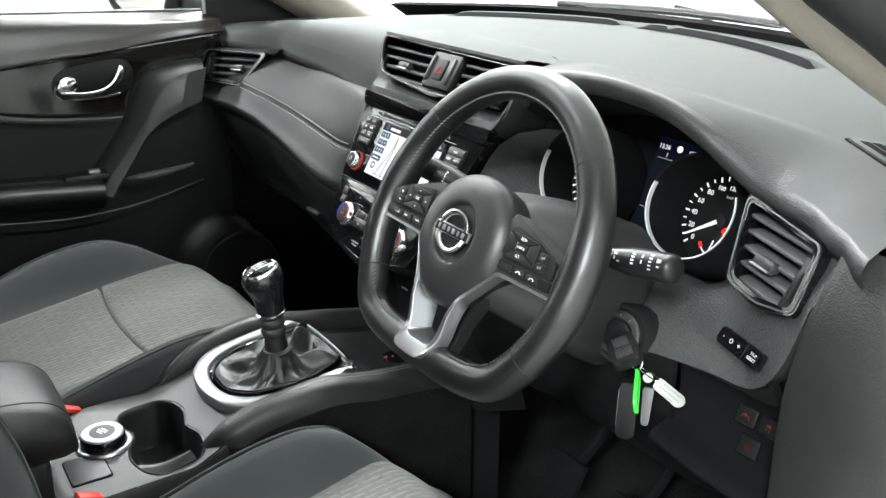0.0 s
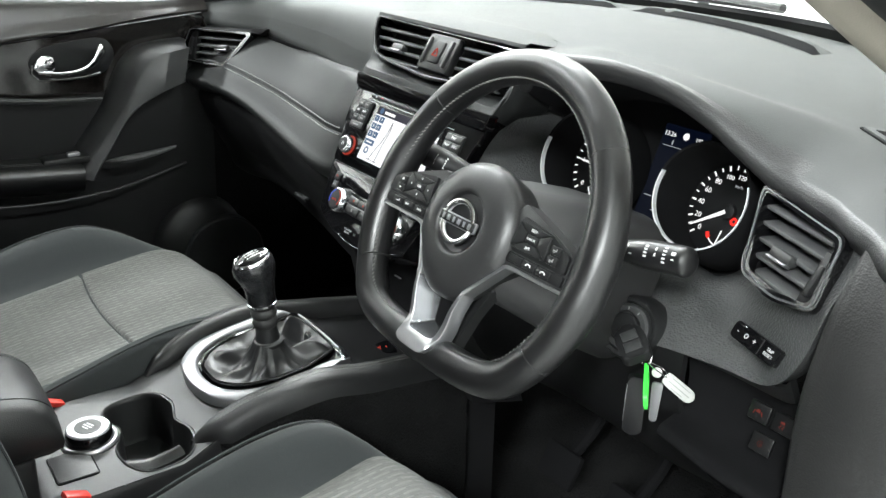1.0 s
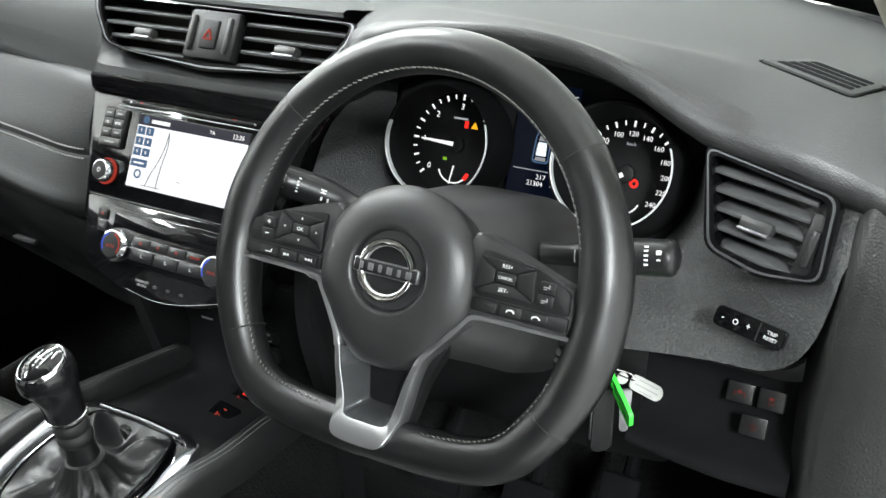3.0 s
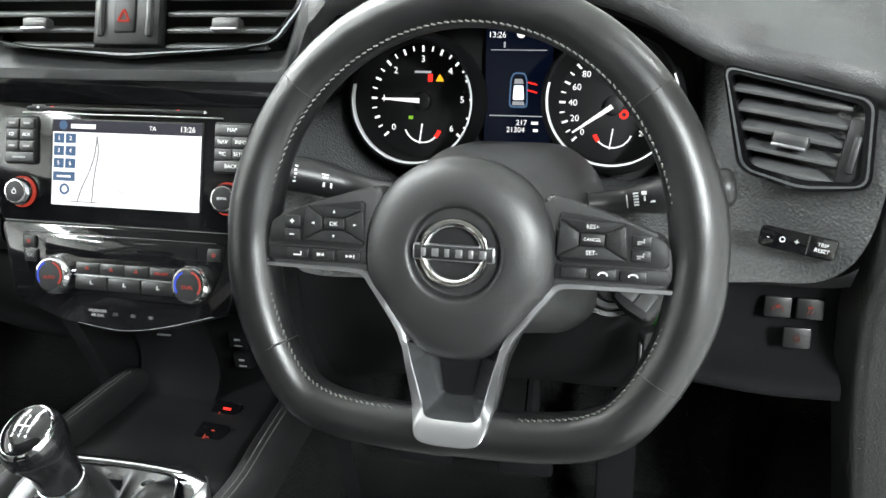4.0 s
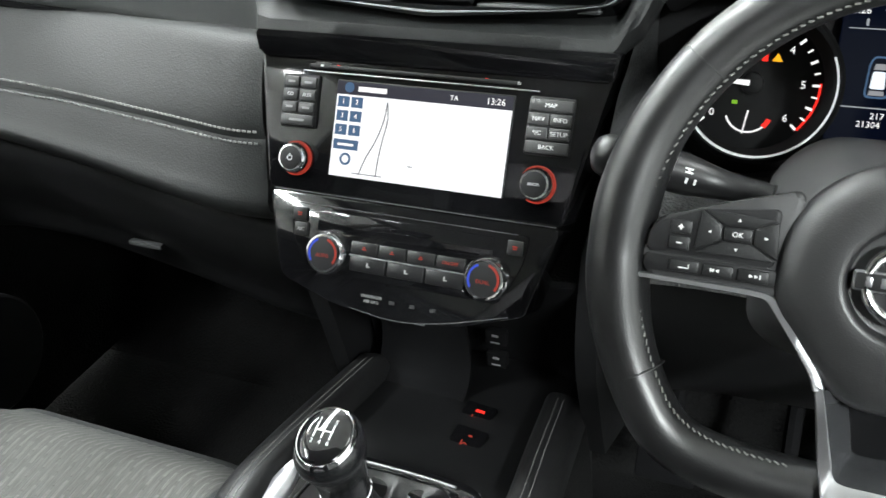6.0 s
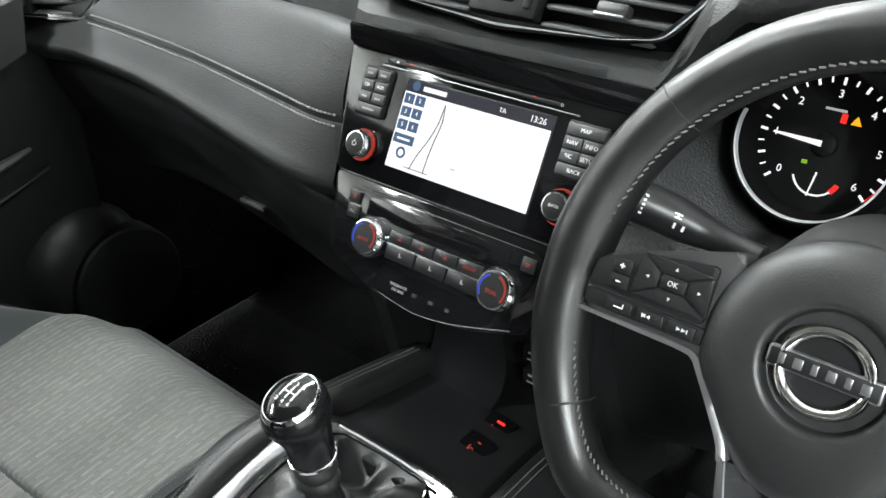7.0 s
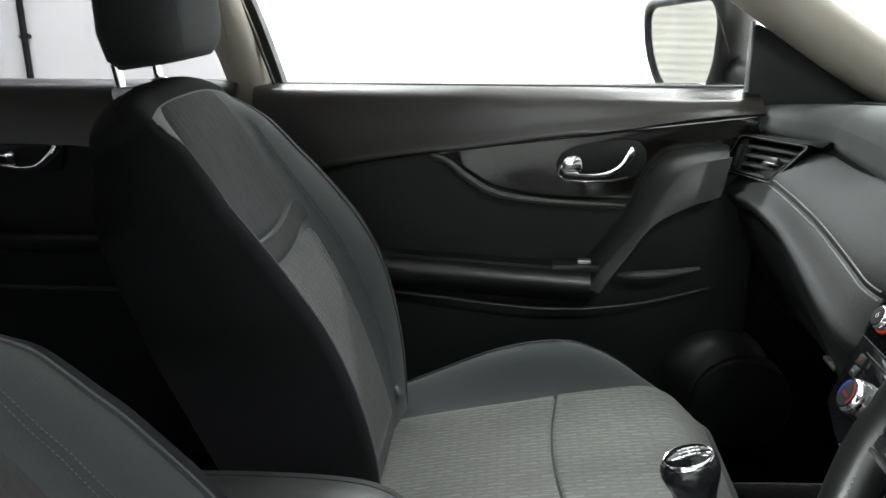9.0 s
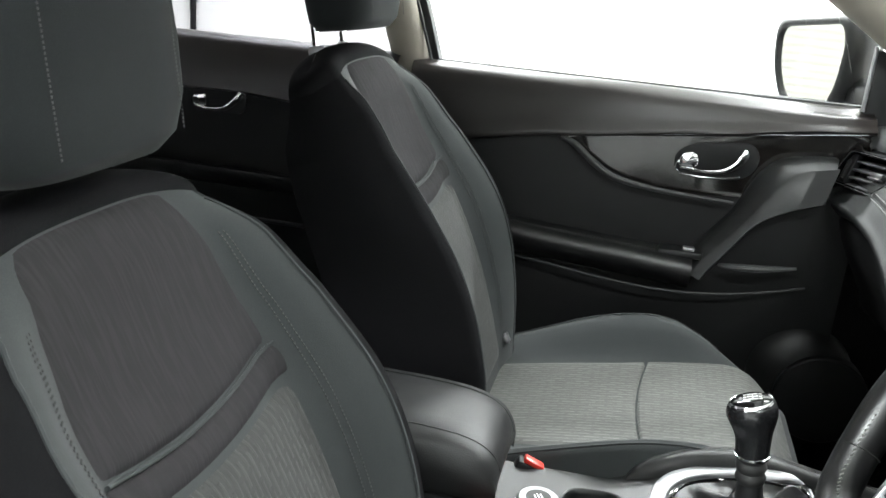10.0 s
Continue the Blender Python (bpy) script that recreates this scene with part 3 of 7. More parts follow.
tagged(part("body_side", sheet([[(0.84, 1.04, 1.20), (0.83, 1.03, 0.9), (0.83, 0.97, 0.55), (0.83, 0.9, 0.42)], [(0.90, 1.10, 1.20), (0.90, 1.09, 0.9), (0.90, 1.05, 0.55), (0.90, 1.0, 0.42)], [(0.91, 1.45, 1.10), (0.92, 1.45, 0.9), (0.92, 1.45, 0.6), (0.92, 1.4, 0.42)]], 8, 10, 0.02, (0.3, 1, 0)), PAINT),
       "dark painted body side at the driver's doorway", "body", kind="structure")
tagged(part("outer_pillar", tube(spline([(0.90, 1.34, 1.10), (0.85, 1.16, 1.24), (0.80, 0.98, 1.36), (0.755, 0.76, 1.49), (0.70, 0.52, 1.66)], 14), [0.056] * 14, 14, flat=0.9), PAINT), "dark painted outside of the windscreen pillar", "pillar", kind="structure")
tagged(part("sill", box((0.80, 0.15, 0.36), (0.14, 1.5, 0.10), 0.02), PLASTIC), "black door sill plate", "sill", kind="structure")
tagged(part("roof", sheet([[(-0.72, 0.50, 1.66), (0, 0.58, 1.69), (0.72, 0.50, 1.66)], [(-0.74, -0.2, 1.72), (0, -0.2, 1.76), (0.74, -0.2, 1.72)], [(-0.70, -1.7, 1.64), (0, -1.75, 1.68), (0.70, -1.7, 1.64)]], 12, 12, 0.01, (0, 0, 1)), PAINT), "dark painted car roof", "roof", kind="structure")


def face_pose(o, right, up):
    """A pose whose x and y run along two given ways."""
    o, r, u = Vector(o), Vector(right).normalized(), Vector(up)
    n = r.cross(u).normalized()
    u = n.cross(r)
    return Matrix(((r.x, u.x, n.x, o.x), (r.y, u.y, n.y, o.y), (r.z, u.z, n.z, o.z), (0, 0, 0, 1)))


# ---- dashboard ----
LIP_KEYS = [(-0.80, 0.965, 1.100), (-0.70, 1.005, 1.100), (-0.60, 1.070, 1.094), (-0.40, 1.080, 1.082), (-0.20, 1.063, 1.064), (0.0, 1.035, 1.062), (0.11, 1.045, 1.066), (0.15, 1.050, 1.078),
       (0.178, 1.054, 1.104), (0.196, 1.058, 1.138), (0.218, 1.058, 1.158), (0.28, 1.050, 1.172), (0.37, 1.045, 1.179), (0.46, 1.052, 1.168), (0.52, 1.066, 1.138), (0.56, 1.085, 1.098), (0.63, 1.070, 1.092), (0.69, 1.030, 1.090), (0.74, 0.995, 1.085)]
# even out the arch of the hood
def smooth_lip(x):
    if x < 0.23 or x > 0.66:
        return keyed(LIP_KEYS, x)
    w = 0.034 * min(1, (x - 0.23) / 0.04, (0.66 - x) / 0.04)
    got = [keyed(LIP_KEYS, x + w * k / 4) for k in range(-4, 5)]
    return tuple(sum(g[q] for g in got) / 9 + (0.0, 0.004)[q] * (1 - ease(abs(x - 0.36), 0.05, 0.16)) for q in (0, 1))


LIP = [(-0.80 + 0.0055 * i, *smooth_lip(-0.80 + 0.0055 * i)) for i in range(281)]
dash = thing("dashboard", "dark grey soft-touch dashboard with a leather-look passenger pad", "dashboard")


def dash_top(x, y):
    """Height of the dashboard's top."""
    return 1.168 - (0.055 if x > 0 else 0.036) * (abs(x) / 0.7) ** 2.2 - 0.03 * max(0.0, (y - 1.2)) ** 2


def lip_point(x, drop=0.0, push=0.0):
    y, z = keyed(LIP, x)
    return Vector((x, y + push, z - drop))


# the top steps down behind the centre vents
SLOT = [(0.0, 1.036, 1.064), (0.006, 1.040, 1.074), (0.014, 1.046, 1.084), (0.024, 1.056, 1.090), (0.038, 1.085, 1.094), (0.055, 1.125, 1.102), (0.08, 1.140, 1.130), (0.11, 1.145, 1.160), (0.15, 1.152, 1.167)]


def pad_point(x, s):
    y, z = keyed(LIP, x)
    yb = 1.665 - 0.20 * (abs(x) / 0.75) ** 2
    yy = y + (yb - y) * s
    top = dash_top(x, yy)
    soft = 0.035 + 0.055 * ease(x, 0.19, 0.36)
    k = 1 - math.exp(-s / soft)
    swell = 0.008 * (1 - ease(yy - y, 0.085, 0.135)) * ease(x, 0.19, 0.27) * (1 - ease(x, 0.50, 0.64))
    p = Vector((x, yy, z + (top - z + swell) * k))
    w = 1 - (ease(x, 0.158, 0.186) if x > 0 else ease(-x, 0.172, 0.190))
    if w > 0 and s < 0.16:
        p = p.lerp(Vector((x, *keyed(SLOT, s))), w)
    return p


xs = [-0.83 + 0.93 * i / 64 for i in range(65)] + [0.10 + 0.005 * i for i in range(1, 35)] + [0.27 + 0.47 * i / 36 for i in range(1, 37)]
rows = [[lip_point(x, 0.030, 0.07) for x in xs], [lip_point(x, 0.030, 0.02) for x in xs], [lip_point(x, 0.024, 0.004) for x in xs], [lip_point(x, 0.010, -0.003) for x in xs], [lip_point(x, 0.003, 0.0) for x in xs]]
rows += [[pad_point(x, 0.006) for x in xs], [pad_point(x, 0.014) for x in xs]]
cut = [k for k, x in enumerate(xs) if x > 0.19][0]
left = [k for k, x in enumerate(xs) if x > -0.19][0]
part("pad_front", skin([r[:left + 1] for r in rows]), DASH, dash, "soft grey front edge of the upper pad", sharp=60)
part("pad_front", skin([r[left:cut + 1] for r in rows]), PAD, dash, "dark leather-look front edge of the upper pad", sharp=60)
part("hood_lip", skin([r[cut:] for r in rows]), SHADED_HOOD, dash, "dark grained lip of the instrument hood", sharp=60)
rows = [[pad_point(x, s) for x in xs] for s in (0.014, 0.024, 0.038, 0.055, 0.08, 0.11, 0.13, 0.15, 0.17, 0.185, 0.2, 0.215, 0.23, 0.25, 0.27, 0.35, 0.45, 0.55, 0.65, 0.75, 0.85, 0.92, 1.0)]
rows += [[Vector((x, pad_point(x, 1.0).y + 0.01, 1.05)) for x in xs]]
bm = skin(rows)
for f in bm.faces:
    c = f.calc_center_median()
    # rounded hood edge gets the darker plastic in place of shading
    f.material_index = 1 if abs(c.x) < 0.192 and c.y < 1.128 else 2 if 0.19 < c.x < 0.60 and c.y < keyed(LIP, c.x)[0] + 0.022 else 0
part("upper_pad", bm, [DASH, PAD, SHADED_HOOD], dash, sharp=60)

# defroster slots along the glass
for x0, x1 in ((-0.49, -0.120), (-0.070, 0.345)):
    line = [x0 + (x1 - x0) * i / 24 for i in range(25)]
    for name, mat, cut in (("defroster_slot", MATT, ((0.040, 0.001), (0.062, 0.006), (0.074, 0.009))), ("slot_rim", DASH, ((0.074, 0.009), (0.082, 0.0105), (0.095, 0.009), (0.13, 0.0)))):
        rows = [[pad_point(x, 0.77 - 0.10 * (x / 0.4) ** 2 + q) + Vector((0, 0, dz * min(1.0, 0.02 + min(x - x0, x1 - x) / 0.02))) for x in line] for q, dz in cut]
        part(name, skin(rows), mat, dash, "long black defroster slot" if mat is MATT else "")
sensor = part("light_sensor", lathe([(0.022, 0.0), (0.022, 0.004), (0.015, 0.009), (0.004, 0.011)], 20, m=Matrix.Translation(pad_point(0.0, 0.86))), DASH, dash)

# side window outlets on the top of the pad
def pad_at(x, y):
    ly = keyed(LIP, x)[0]
    return pad_point(x, (y - ly) / (1.665 - 0.20 * (abs(x) / 0.75) ** 2 - ly))


for sx, corner, side in ((-1, (-0.60, 1.16), (-0.66, 1.135)), (1, (0.575, 1.212), (0.632, 1.186))):
    p0, p1 = pad_at(*corner), pad_at(*side)
    p2 = pad_at(corner[0] + 0.02 * sx, corner[1] + 0.06)
    m = face_pose(p0, (p1 - p0) * sx, p2 - p0)
    shape = [(sx * u, v) for u, v in ((0.0, 0.0), (0.10, 0.0), (0.10, 0.058), (0.022, 0.058))][::sx]
    outlet = part("side_outlet", prism(rounded(shape, 0.007), -0.012, 0.0030, 0.002), DASH, dash, "window outlet set into the pad", m=m)
    # matt black plate draws the shadow edge round the outlet
    part("outlet_shadow_edge", prism(rounded([(u * 1.06 - sx * 0.004, v * 1.14 - 0.003) for u, v in shape], 0.009), -0.012, 0.0008), MATT, outlet)
    for k in range(4):
        v0, v1 = 0.008 + 0.0115 * k, 0.017 + 0.0115 * k
        slot = [(sx * u, v) for u, v in ((0.009 + v0 * 0.4, v0), (0.092, v0 + 0.001), (0.092, v1), (0.009 + v1 * 0.4, v1))][::sx]
        part("outlet_slot", prism(rounded(slot, 0.002), 0.0, 0.0034), MATT, outlet)

# passenger side: stitched pad, lower edge, glovebox
PASS = [(-0.84, 1.075, 1.085, 1.030, 1.030, 0.985, 0.985), (-0.745, 1.030, 1.082, 0.990, 1.024, 0.953, 0.975), (-0.70, 1.030, 1.080, 0.984, 1.021, 0.946, 0.972), (-0.62, 1.066, 1.076, 0.994, 1.016, 0.960, 0.974),
        (-0.50, 1.078, 1.070, 1.000, 1.009, 0.970, 0.965), (-0.40, 1.074, 1.066, 1.000, 1.003, 0.966, 0.954), (-0.30, 1.062, 1.064, 0.996, 0.995, 0.960, 0.940), (-0.24, 1.050, 1.064, 0.992, 0.990, 0.957, 0.929), (-0.165, 1.028, 1.062, 0.985, 0.984, 0.958, 0.918)]


def fascia_rows(x0, x1, n, lower):
    rows = []
    for i in range(n):
        x = x0 + (x1 - x0) * i / (n - 1)
        ty, tz, my, mz, by, bz = flowing(PASS, x)
        top, mid, bot = Vector((x, ty, tz)), Vector((x, my, mz)), Vector((x, by, bz))
        if lower:
            rows.append([mid + Vector((0, 0.004, -0.0003)), mid + Vector((0, -0.002, -0.0010)), mid.lerp(bot, 0.25) + Vector((0, -0.004, 0.001)), mid.lerp(bot, 0.6) + Vector((0, -0.006, 0.0)), bot + Vector((0, -0.004, 0.010)), bot + Vector((0, 0.000, -0.002)), bot + Vector((0, 0.010, -0.012)), bot + Vector((0, 0.03, -0.020))])
        else:
            rows.append([top + Vector((0, 0.02, 0.004)), top, top.lerp(mid, 0.3) + Vector((0, -0.004, 0.003)), top.lerp(mid, 0.7) + Vector((0, -0.006, 0.003)), mid + Vector((0, -0.002, 0.0012)), mid + Vector((0, 0.004, 0.0003))])
        f = ease(i / (n - 1), 0.75, 1.0)
        tuck = max(0, i - (n - 5)) / 4
        rows[-1] = [p + Vector((0.17 * (1.062 - p.z) * f, 0.012 * tuck ** 2, 0)) for p in rows[-1]]
    return rows


part("passenger_pad", skin([spline(r, 14) for r in fascia_rows(-0.80, -0.168, 50, False)]), PAD, dash, "black leather-look pad with double stitching", sharp=60)
part("passenger_lower_pad", skin([spline(r, 16) for r in fascia_rows(-0.80, -0.168, 50, True)]), PAD, dash, sharp=60)
for lower, name in ((False, "upper_stitching"), (True, "lower_stitching")):
    lines = []
    for r in fascia_rows(-0.80, -0.168, 50, lower):
        run = spline(r if lower else r[::-1], 80)
        seam = r[1] if lower else r[-2]
        k = min(range(80), key=lambda q: (run[q] - seam).length)
        gone = 0.0
        while gone < 0.0040 and k < 79:
            gone += (run[k + 1] - run[k]).length
            k += 1
        lines.append(run[k] + Vector((0, -0.0011, 0.0006)))
    bm = bmesh.new()
    for i in range(90):
        q = 14.4 + 34.2 * i / 90
        ends = []
        for s in (q, q + 0.24):
            a = int(s)
            ends.append(lines[a].lerp(lines[a + 1], s - a))
        tube(ends, 0.0012, 5, bm=bm)
    tagged(part(name, bm, THREAD, dash), kind="stuff")
rows = []
for i in range(30):
    x = -0.71 + 0.57 * i / 29
    by, bz = flowing(PASS, x)[4:]
    out = 0.012 * (1 - ease(abs(x + 0.42), 0.22, 0.36))
    rows.append(spline([(x, by + 0.034, bz - 0.014), (x, by + 0.024, bz - 0.018), (x, by + 0.020, bz - 0.026), (x, by + 0.026 - out * 0.4, bz - 0.045), (x, by + 0.046 - out * 0.6, bz - 0.090), (x, by + 0.076, bz - 0.150), (x, by + 0.10, bz - 0.20), (x, by + 0.20, bz - 0.25)], 26))
# lid shares the pad's leather; deep black puts its shade into the colour
part("glovebox", skin(rows), DARK, dash, "dark leather-look glovebox lid below the pad", sharp=60)
part("glovebox_latch", box((-0.378, 1.030, 0.806), (0.048, 0.010, 0.007), 0.003), SLAT, dash, "satin glovebox latch")

# driver's fascia round the instrument opening
CL = pose(0.377, 1.177, 1.04, 69.2)
HOLE = [(-0.205, 0.045), (-0.204, 0.0), (-0.192, -0.06), (-0.160, -0.102), (-0.115, -0.116), (-0.070, -0.106), (-0.02, -0.098), (0.04, -0.096), (0.075, -0.104), (0.110, -0.108), (0.145, -0.092), (0.168, -0.05), (0.172, 0.01), (0.166, 0.045)]
inner = [CL @ Vector((p.x, p.y, 0.035)) for p in spline([(*p, 0) for p in HOLE], 60)]
OUT = [(0.172, 1.050, 1.056), (0.168, 1.030, 1.03), (0.168, 0.985, 0.96), (0.185, 0.968, 0.915), (0.26, 0.985, 0.90), (0.36, 0.99, 0.895), (0.46, 1.00, 0.895), (0.54, 1.005, 0.905), (0.60, 1.002, 0.915), (0.655, 0.995, 0.925), (0.682, 0.992, 0.96), (0.693, 1.005, 1.02), (0.695, 1.035, 1.068), (0.575, 1.085, 1.088)]
outer = spline(OUT, 60)
rows = [[CL @ Vector((p.x * 0.99, p.y * 0.99, 0.0)) for p in spline([(*p, 0) for p in HOLE], 60)], inner]
lip2 = []
for a, b in zip(inner, outer):
    lip2.append(a + (b - a).normalized() * 0.007 + Vector((0, -0.006, 0)))
rows.append(lip2)
for f in (0.12, 0.25, 0.5, 0.75, 0.92, 1.0):
    rows.append([p.lerp(q, f) + Vector((0, -0.004 * math.sin(math.pi * f), 0)) for p, q in zip(lip2, outer)])
rows.append([q + Vector((0, 0.03, -0.004)) for q in outer])
part("driver_fascia", skin(rows), PANEL, dash, "grained dark panel round the instruments", sharp=60)
# hood tunnel down to the instruments
hx = [0.196 + 0.369 * i / 40 for i in range(41)]
rows = [[lip_point(x, 0.025, 0.010) for x in hx]]
deep = []
for x in hx:
    u = (x - 0.377)
    v = 0.026 + 0.056 * math.cos(u / 0.19 * 1.4)
    deep.append(CL @ Vector((max(-0.21, min(0.178, u)), v, 0.0)))
rows += [[a.lerp(b, f) + Vector((0, 0, -0.012 * math.sin(math.pi * f))) for a, b in zip(rows[0], deep)] for f in (0.1, 0.3, 0.6, 1.0)]
part("binnacle_liner", skin(rows), MATT, dash)
# black bar draws the joint plus the shadow of the overhanging lip
part("pad_gap_shadow", tube([lip_point(-0.72 + 0.56 * i / 40, 0.020, 0.0005) for i in range(41)], 0.0048, 8), MATT, dash, "dark joint under the lip of the upper pad")

# lower panels on the driver's side
part("switch_panel", sheet([[(0.545, 1.008, 0.908), (0.60, 1.004, 0.916), (0.66, 0.997, 0.926), (0.680, 0.987, 0.945)], [(0.545, 1.025, 0.895), (0.60, 1.022, 0.900), (0.66, 1.015, 0.905), (0.680, 1.005, 0.915)]], 6, 12, 0.01, (0, 1, 0)), PLASTIC, dash)
part("lower_pocket", sheet([[(0.535, 1.03, 0.905), (0.62, 1.04, 0.908), (0.682, 1.03, 0.912)], [(0.535, 1.04, 0.86), (0.62, 1.045, 0.86), (0.684, 1.035, 0.865)], [(0.535, 1.03, 0.825), (0.62, 1.03, 0.822), (0.685, 1.02, 0.826)], [(0.535, 1.0, 0.812), (0.62, 0.995, 0.808), (0.686, 0.99, 0.812)], [(0.535, 1.01, 0.795), (0.62, 1.005, 0.79), (0.686, 1.0, 0.795)], [(0.535, 1.10, 0.77), (0.62, 1.10, 0.77), (0.69, 1.10, 0.77)]], 30, 14, 0.008, (0, 1, 0)), MATT, dash)
part("knee_panel", sheet([[(0.165, 0.985, 0.915), (0.25, 1.0, 0.905), (0.38, 1.005, 0.90), (0.47, 1.005, 0.90), (0.545, 1.01, 0.905)], [(0.165, 1.0, 0.82), (0.25, 1.02, 0.81), (0.38, 1.03, 0.80), (0.47, 1.03, 0.80), (0.54, 1.03, 0.81)], [(0.165, 1.06, 0.70), (0.25, 1.10, 0.69), (0.38, 1.12, 0.68), (0.47, 1.12, 0.68), (0.54, 1.12, 0.69)], [(0.165, 1.25, 0.60), (0.25, 1.25, 0.60), (0.38, 1.25, 0.60), (0.47, 1.25, 0.60), (0.54, 1.25, 0.60)]], 24, 16, 0.008, (0, 1, 0)), DARK, dash)
# switch strip: brightness and trip buttons
strip = part("switch_strip", prism(rounded([(-0.038, -0.011), (0.038, -0.011), (0.038, 0.011), (-0.038, 0.011)], 0.005), -0.004, 0.004, 0.0015), PIANO, dash, "black strip of small buttons", m=Matrix.Translation((0.632, 1.001, 0.958)) @ Matrix.Scale(0.82, 4) @ Matrix.Translation((-0.632, -0.998, -0.958)) @ face_pose((0.632, 0.998, 0.958), (0.0613, -0.0150, -0.0045), (0, 0.45, 0.89)))
for text, size, x, y in (("-", 0.010, -0.029, 0), ("+", 0.010, -0.001, 0), ("TRIP", 0.0055, 0.024, 0.003), ("RESET", 0.0055, 0.024, -0.003)):
    part("lettering", words(text, size, at(x, y, 0.0043)), INK, strip, normals=False)
part("symbol", band(circle(-0.015, 0, 0.002, 12), circle(-0.015, 0, 0.003, 12), 0.004, 0.0043, closed=True), INK, strip)
part("button_gap", box((0.010, 0, 0.004), (0.0012, 0.02, 0.001), 0), RUBBER, strip)
for x, y, z, sym in ((0.6466, 1.020, 0.846, "vent"), (0.6287, 1.036, 0.868, "lane"), (0.6569, 1.036, 0.868, "skid")):
    key = part("round_switch", box((0, 0, 0), (0.024, 0.020, 0.0055), 0.0016), STALK, dash, "black switch with a faint red symbol", m=pose(x, y, z, 72, 0, 0))
    bm = bmesh.new()
    if sym == "lane":
        rbox(bm, (0, 0.001, 0.0042), (0.0060, 0.0026, 0.0004), 0.0)
        rbox(bm, (0, 0.0034, 0.0042), (0.0036, 0.0014, 0.0004), 0.0)
        for q in (-1, 1):
            rbox(bm, (q * 0.0055, -0.001, 0.0042), (0.0010, 0.0065, 0.0004), 0.0, m=Matrix.Translation((q * 0.0055, 0, 0)) @ pose(0, 0, 0, 0, 0, q * 18) @ Matrix.Translation((-q * 0.0055, 0, 0)))
    elif sym == "skid":
        rbox(bm, (0, 0.0025, 0.0042), (0.0058, 0.0030, 0.0004), 0.0)
        for q in (-1, 1):
            tube([(q * 0.0022 + 0.0012 * math.sin(k * 1.6), -0.0008 - 0.0012 * k, 0.0043) for k in range(5)], 0.0004, 4, bm=bm)
    else:
        band(circle(0, 0, 0.0034, 14, 30, 330), circle(0, 0, 0.0044, 14, 30, 330), 0.004, 0.0044, bm)
        rbox(bm, (0.0014, -0.0005, 0.0042), (0.0044, 0.0016, 0.0004), 0.0)
    bmesh.ops.scale(bm, vec=(0.75, 0.75, 1), verts=bm.verts)
    part("symbol", bm, GLOW_RED_FAINT if sym == "vent" else SWITCH_RED, key)


# ---- air vents ----
def air_vent(m, poly, slats, label, lean=0.0, tabs=(0.0,), wheel=None, cut=None):
    """A framed outlet in local x, y with its face towards +z: rim, dark duct, slats, sliding tabs."""
    outline = rounded(poly, 0.010, 5)
    cx, cy = sum(p[0] for p in poly) / len(poly), sum(p[1] for p in poly) / len(poly)
    def grow(k):
        return [(x + (x - cx) / max(1e-6, math.hypot(x - cx, y - cy)) * k, y + (y - cy) / max(1e-6, math.hypot(x - cx, y - cy)) * k) for x, y in outline]
    rim = part("air_vent", band(grow(-0.004), grow(0.006), -0.045, 0.006, closed=True), PIANO, dash, label, m=m)
    part("bright_edge", band(grow(0.0008), grow(0.0030), 0.004, 0.0070, closed=True), VENT_EDGE, rim, "thin dark satin edge")
    part("duct", prism(grow(-0.002), -0.045, -0.032), DARK, rim)
    ys = [p[1] for p in poly]
    lo, hi = min(ys), max(ys)
    for i in range(slats):
        y = lo + (hi - lo) * (i + 0.7) / (slats + 0.4)
        hits = []
        for (ax, ay), (bx, by) in zip(poly, poly[1:] + poly[:1]):
            if (ay - y) * (by - y) < 0:
                hits.append(ax + (bx - ax) * (y - ay) / (by - ay))
        if len(hits) < 2:
            continue
        a, b = min(hits) + 0.003, max(hits) - 0.003
        if wheel is not None:
            if wheel[0] > cx:
                b = min(b, wheel[0] - 0.010)
            else:
                a = max(a, wheel[0] + 0.010)
        segs = [(a, b)] if cut is None else [(a, cut[0]), (cut[1], b)]
        for p, q in segs:
            if q - p > 0.01:
                part("slat", box(((p + q) / 2, y, -0.012), (q - p, 0.0045, 0.024), 0.0018, m=Matrix.Translation((0, y, -0.012)) @ pose(0, 0, 0, lean) @ Matrix.Translation((0, -y, 0.012))), SLAT, rim)
    for tx in tabs:
        y = cy
        part("tab", box((tx, y, 0.0), (0.030, 0.012, 0.014), 0.004), BUTTON, rim)
        part("tab_edge", box((tx, y - 0.006, 0.004), (0.028, 0.0030, 0.010), 0.0012), SILVER, rim, "satin edge of the sliding tab")
    if wheel is not None:
        part("wheel_plate", box((wheel[0], wheel[1], -0.006), (0.020, wheel[2] * 1.7, 0.016), 0.003), DARK, rim)
        part("thumbwheel", box((wheel[0], wheel[1] - 0.002, 0.002), (0.007, wheel[2], 0.012), 0.003), PLASTIC, rim)
    return rim


# driver's outer vent
air_vent(face_pose((0.628, 1.036, 1.036), (0.95, -0.30, -0.05), (0.0, 0.45, 0.89)), [(-0.073, 0.047), (0.044, 0.039), (0.056, -0.026), (0.010, -0.036), (-0.038, -0.031)], 5, "slatted outer air vent with gloss black rim", 24, (-0.008,), (0.042, -0.002, 0.032))
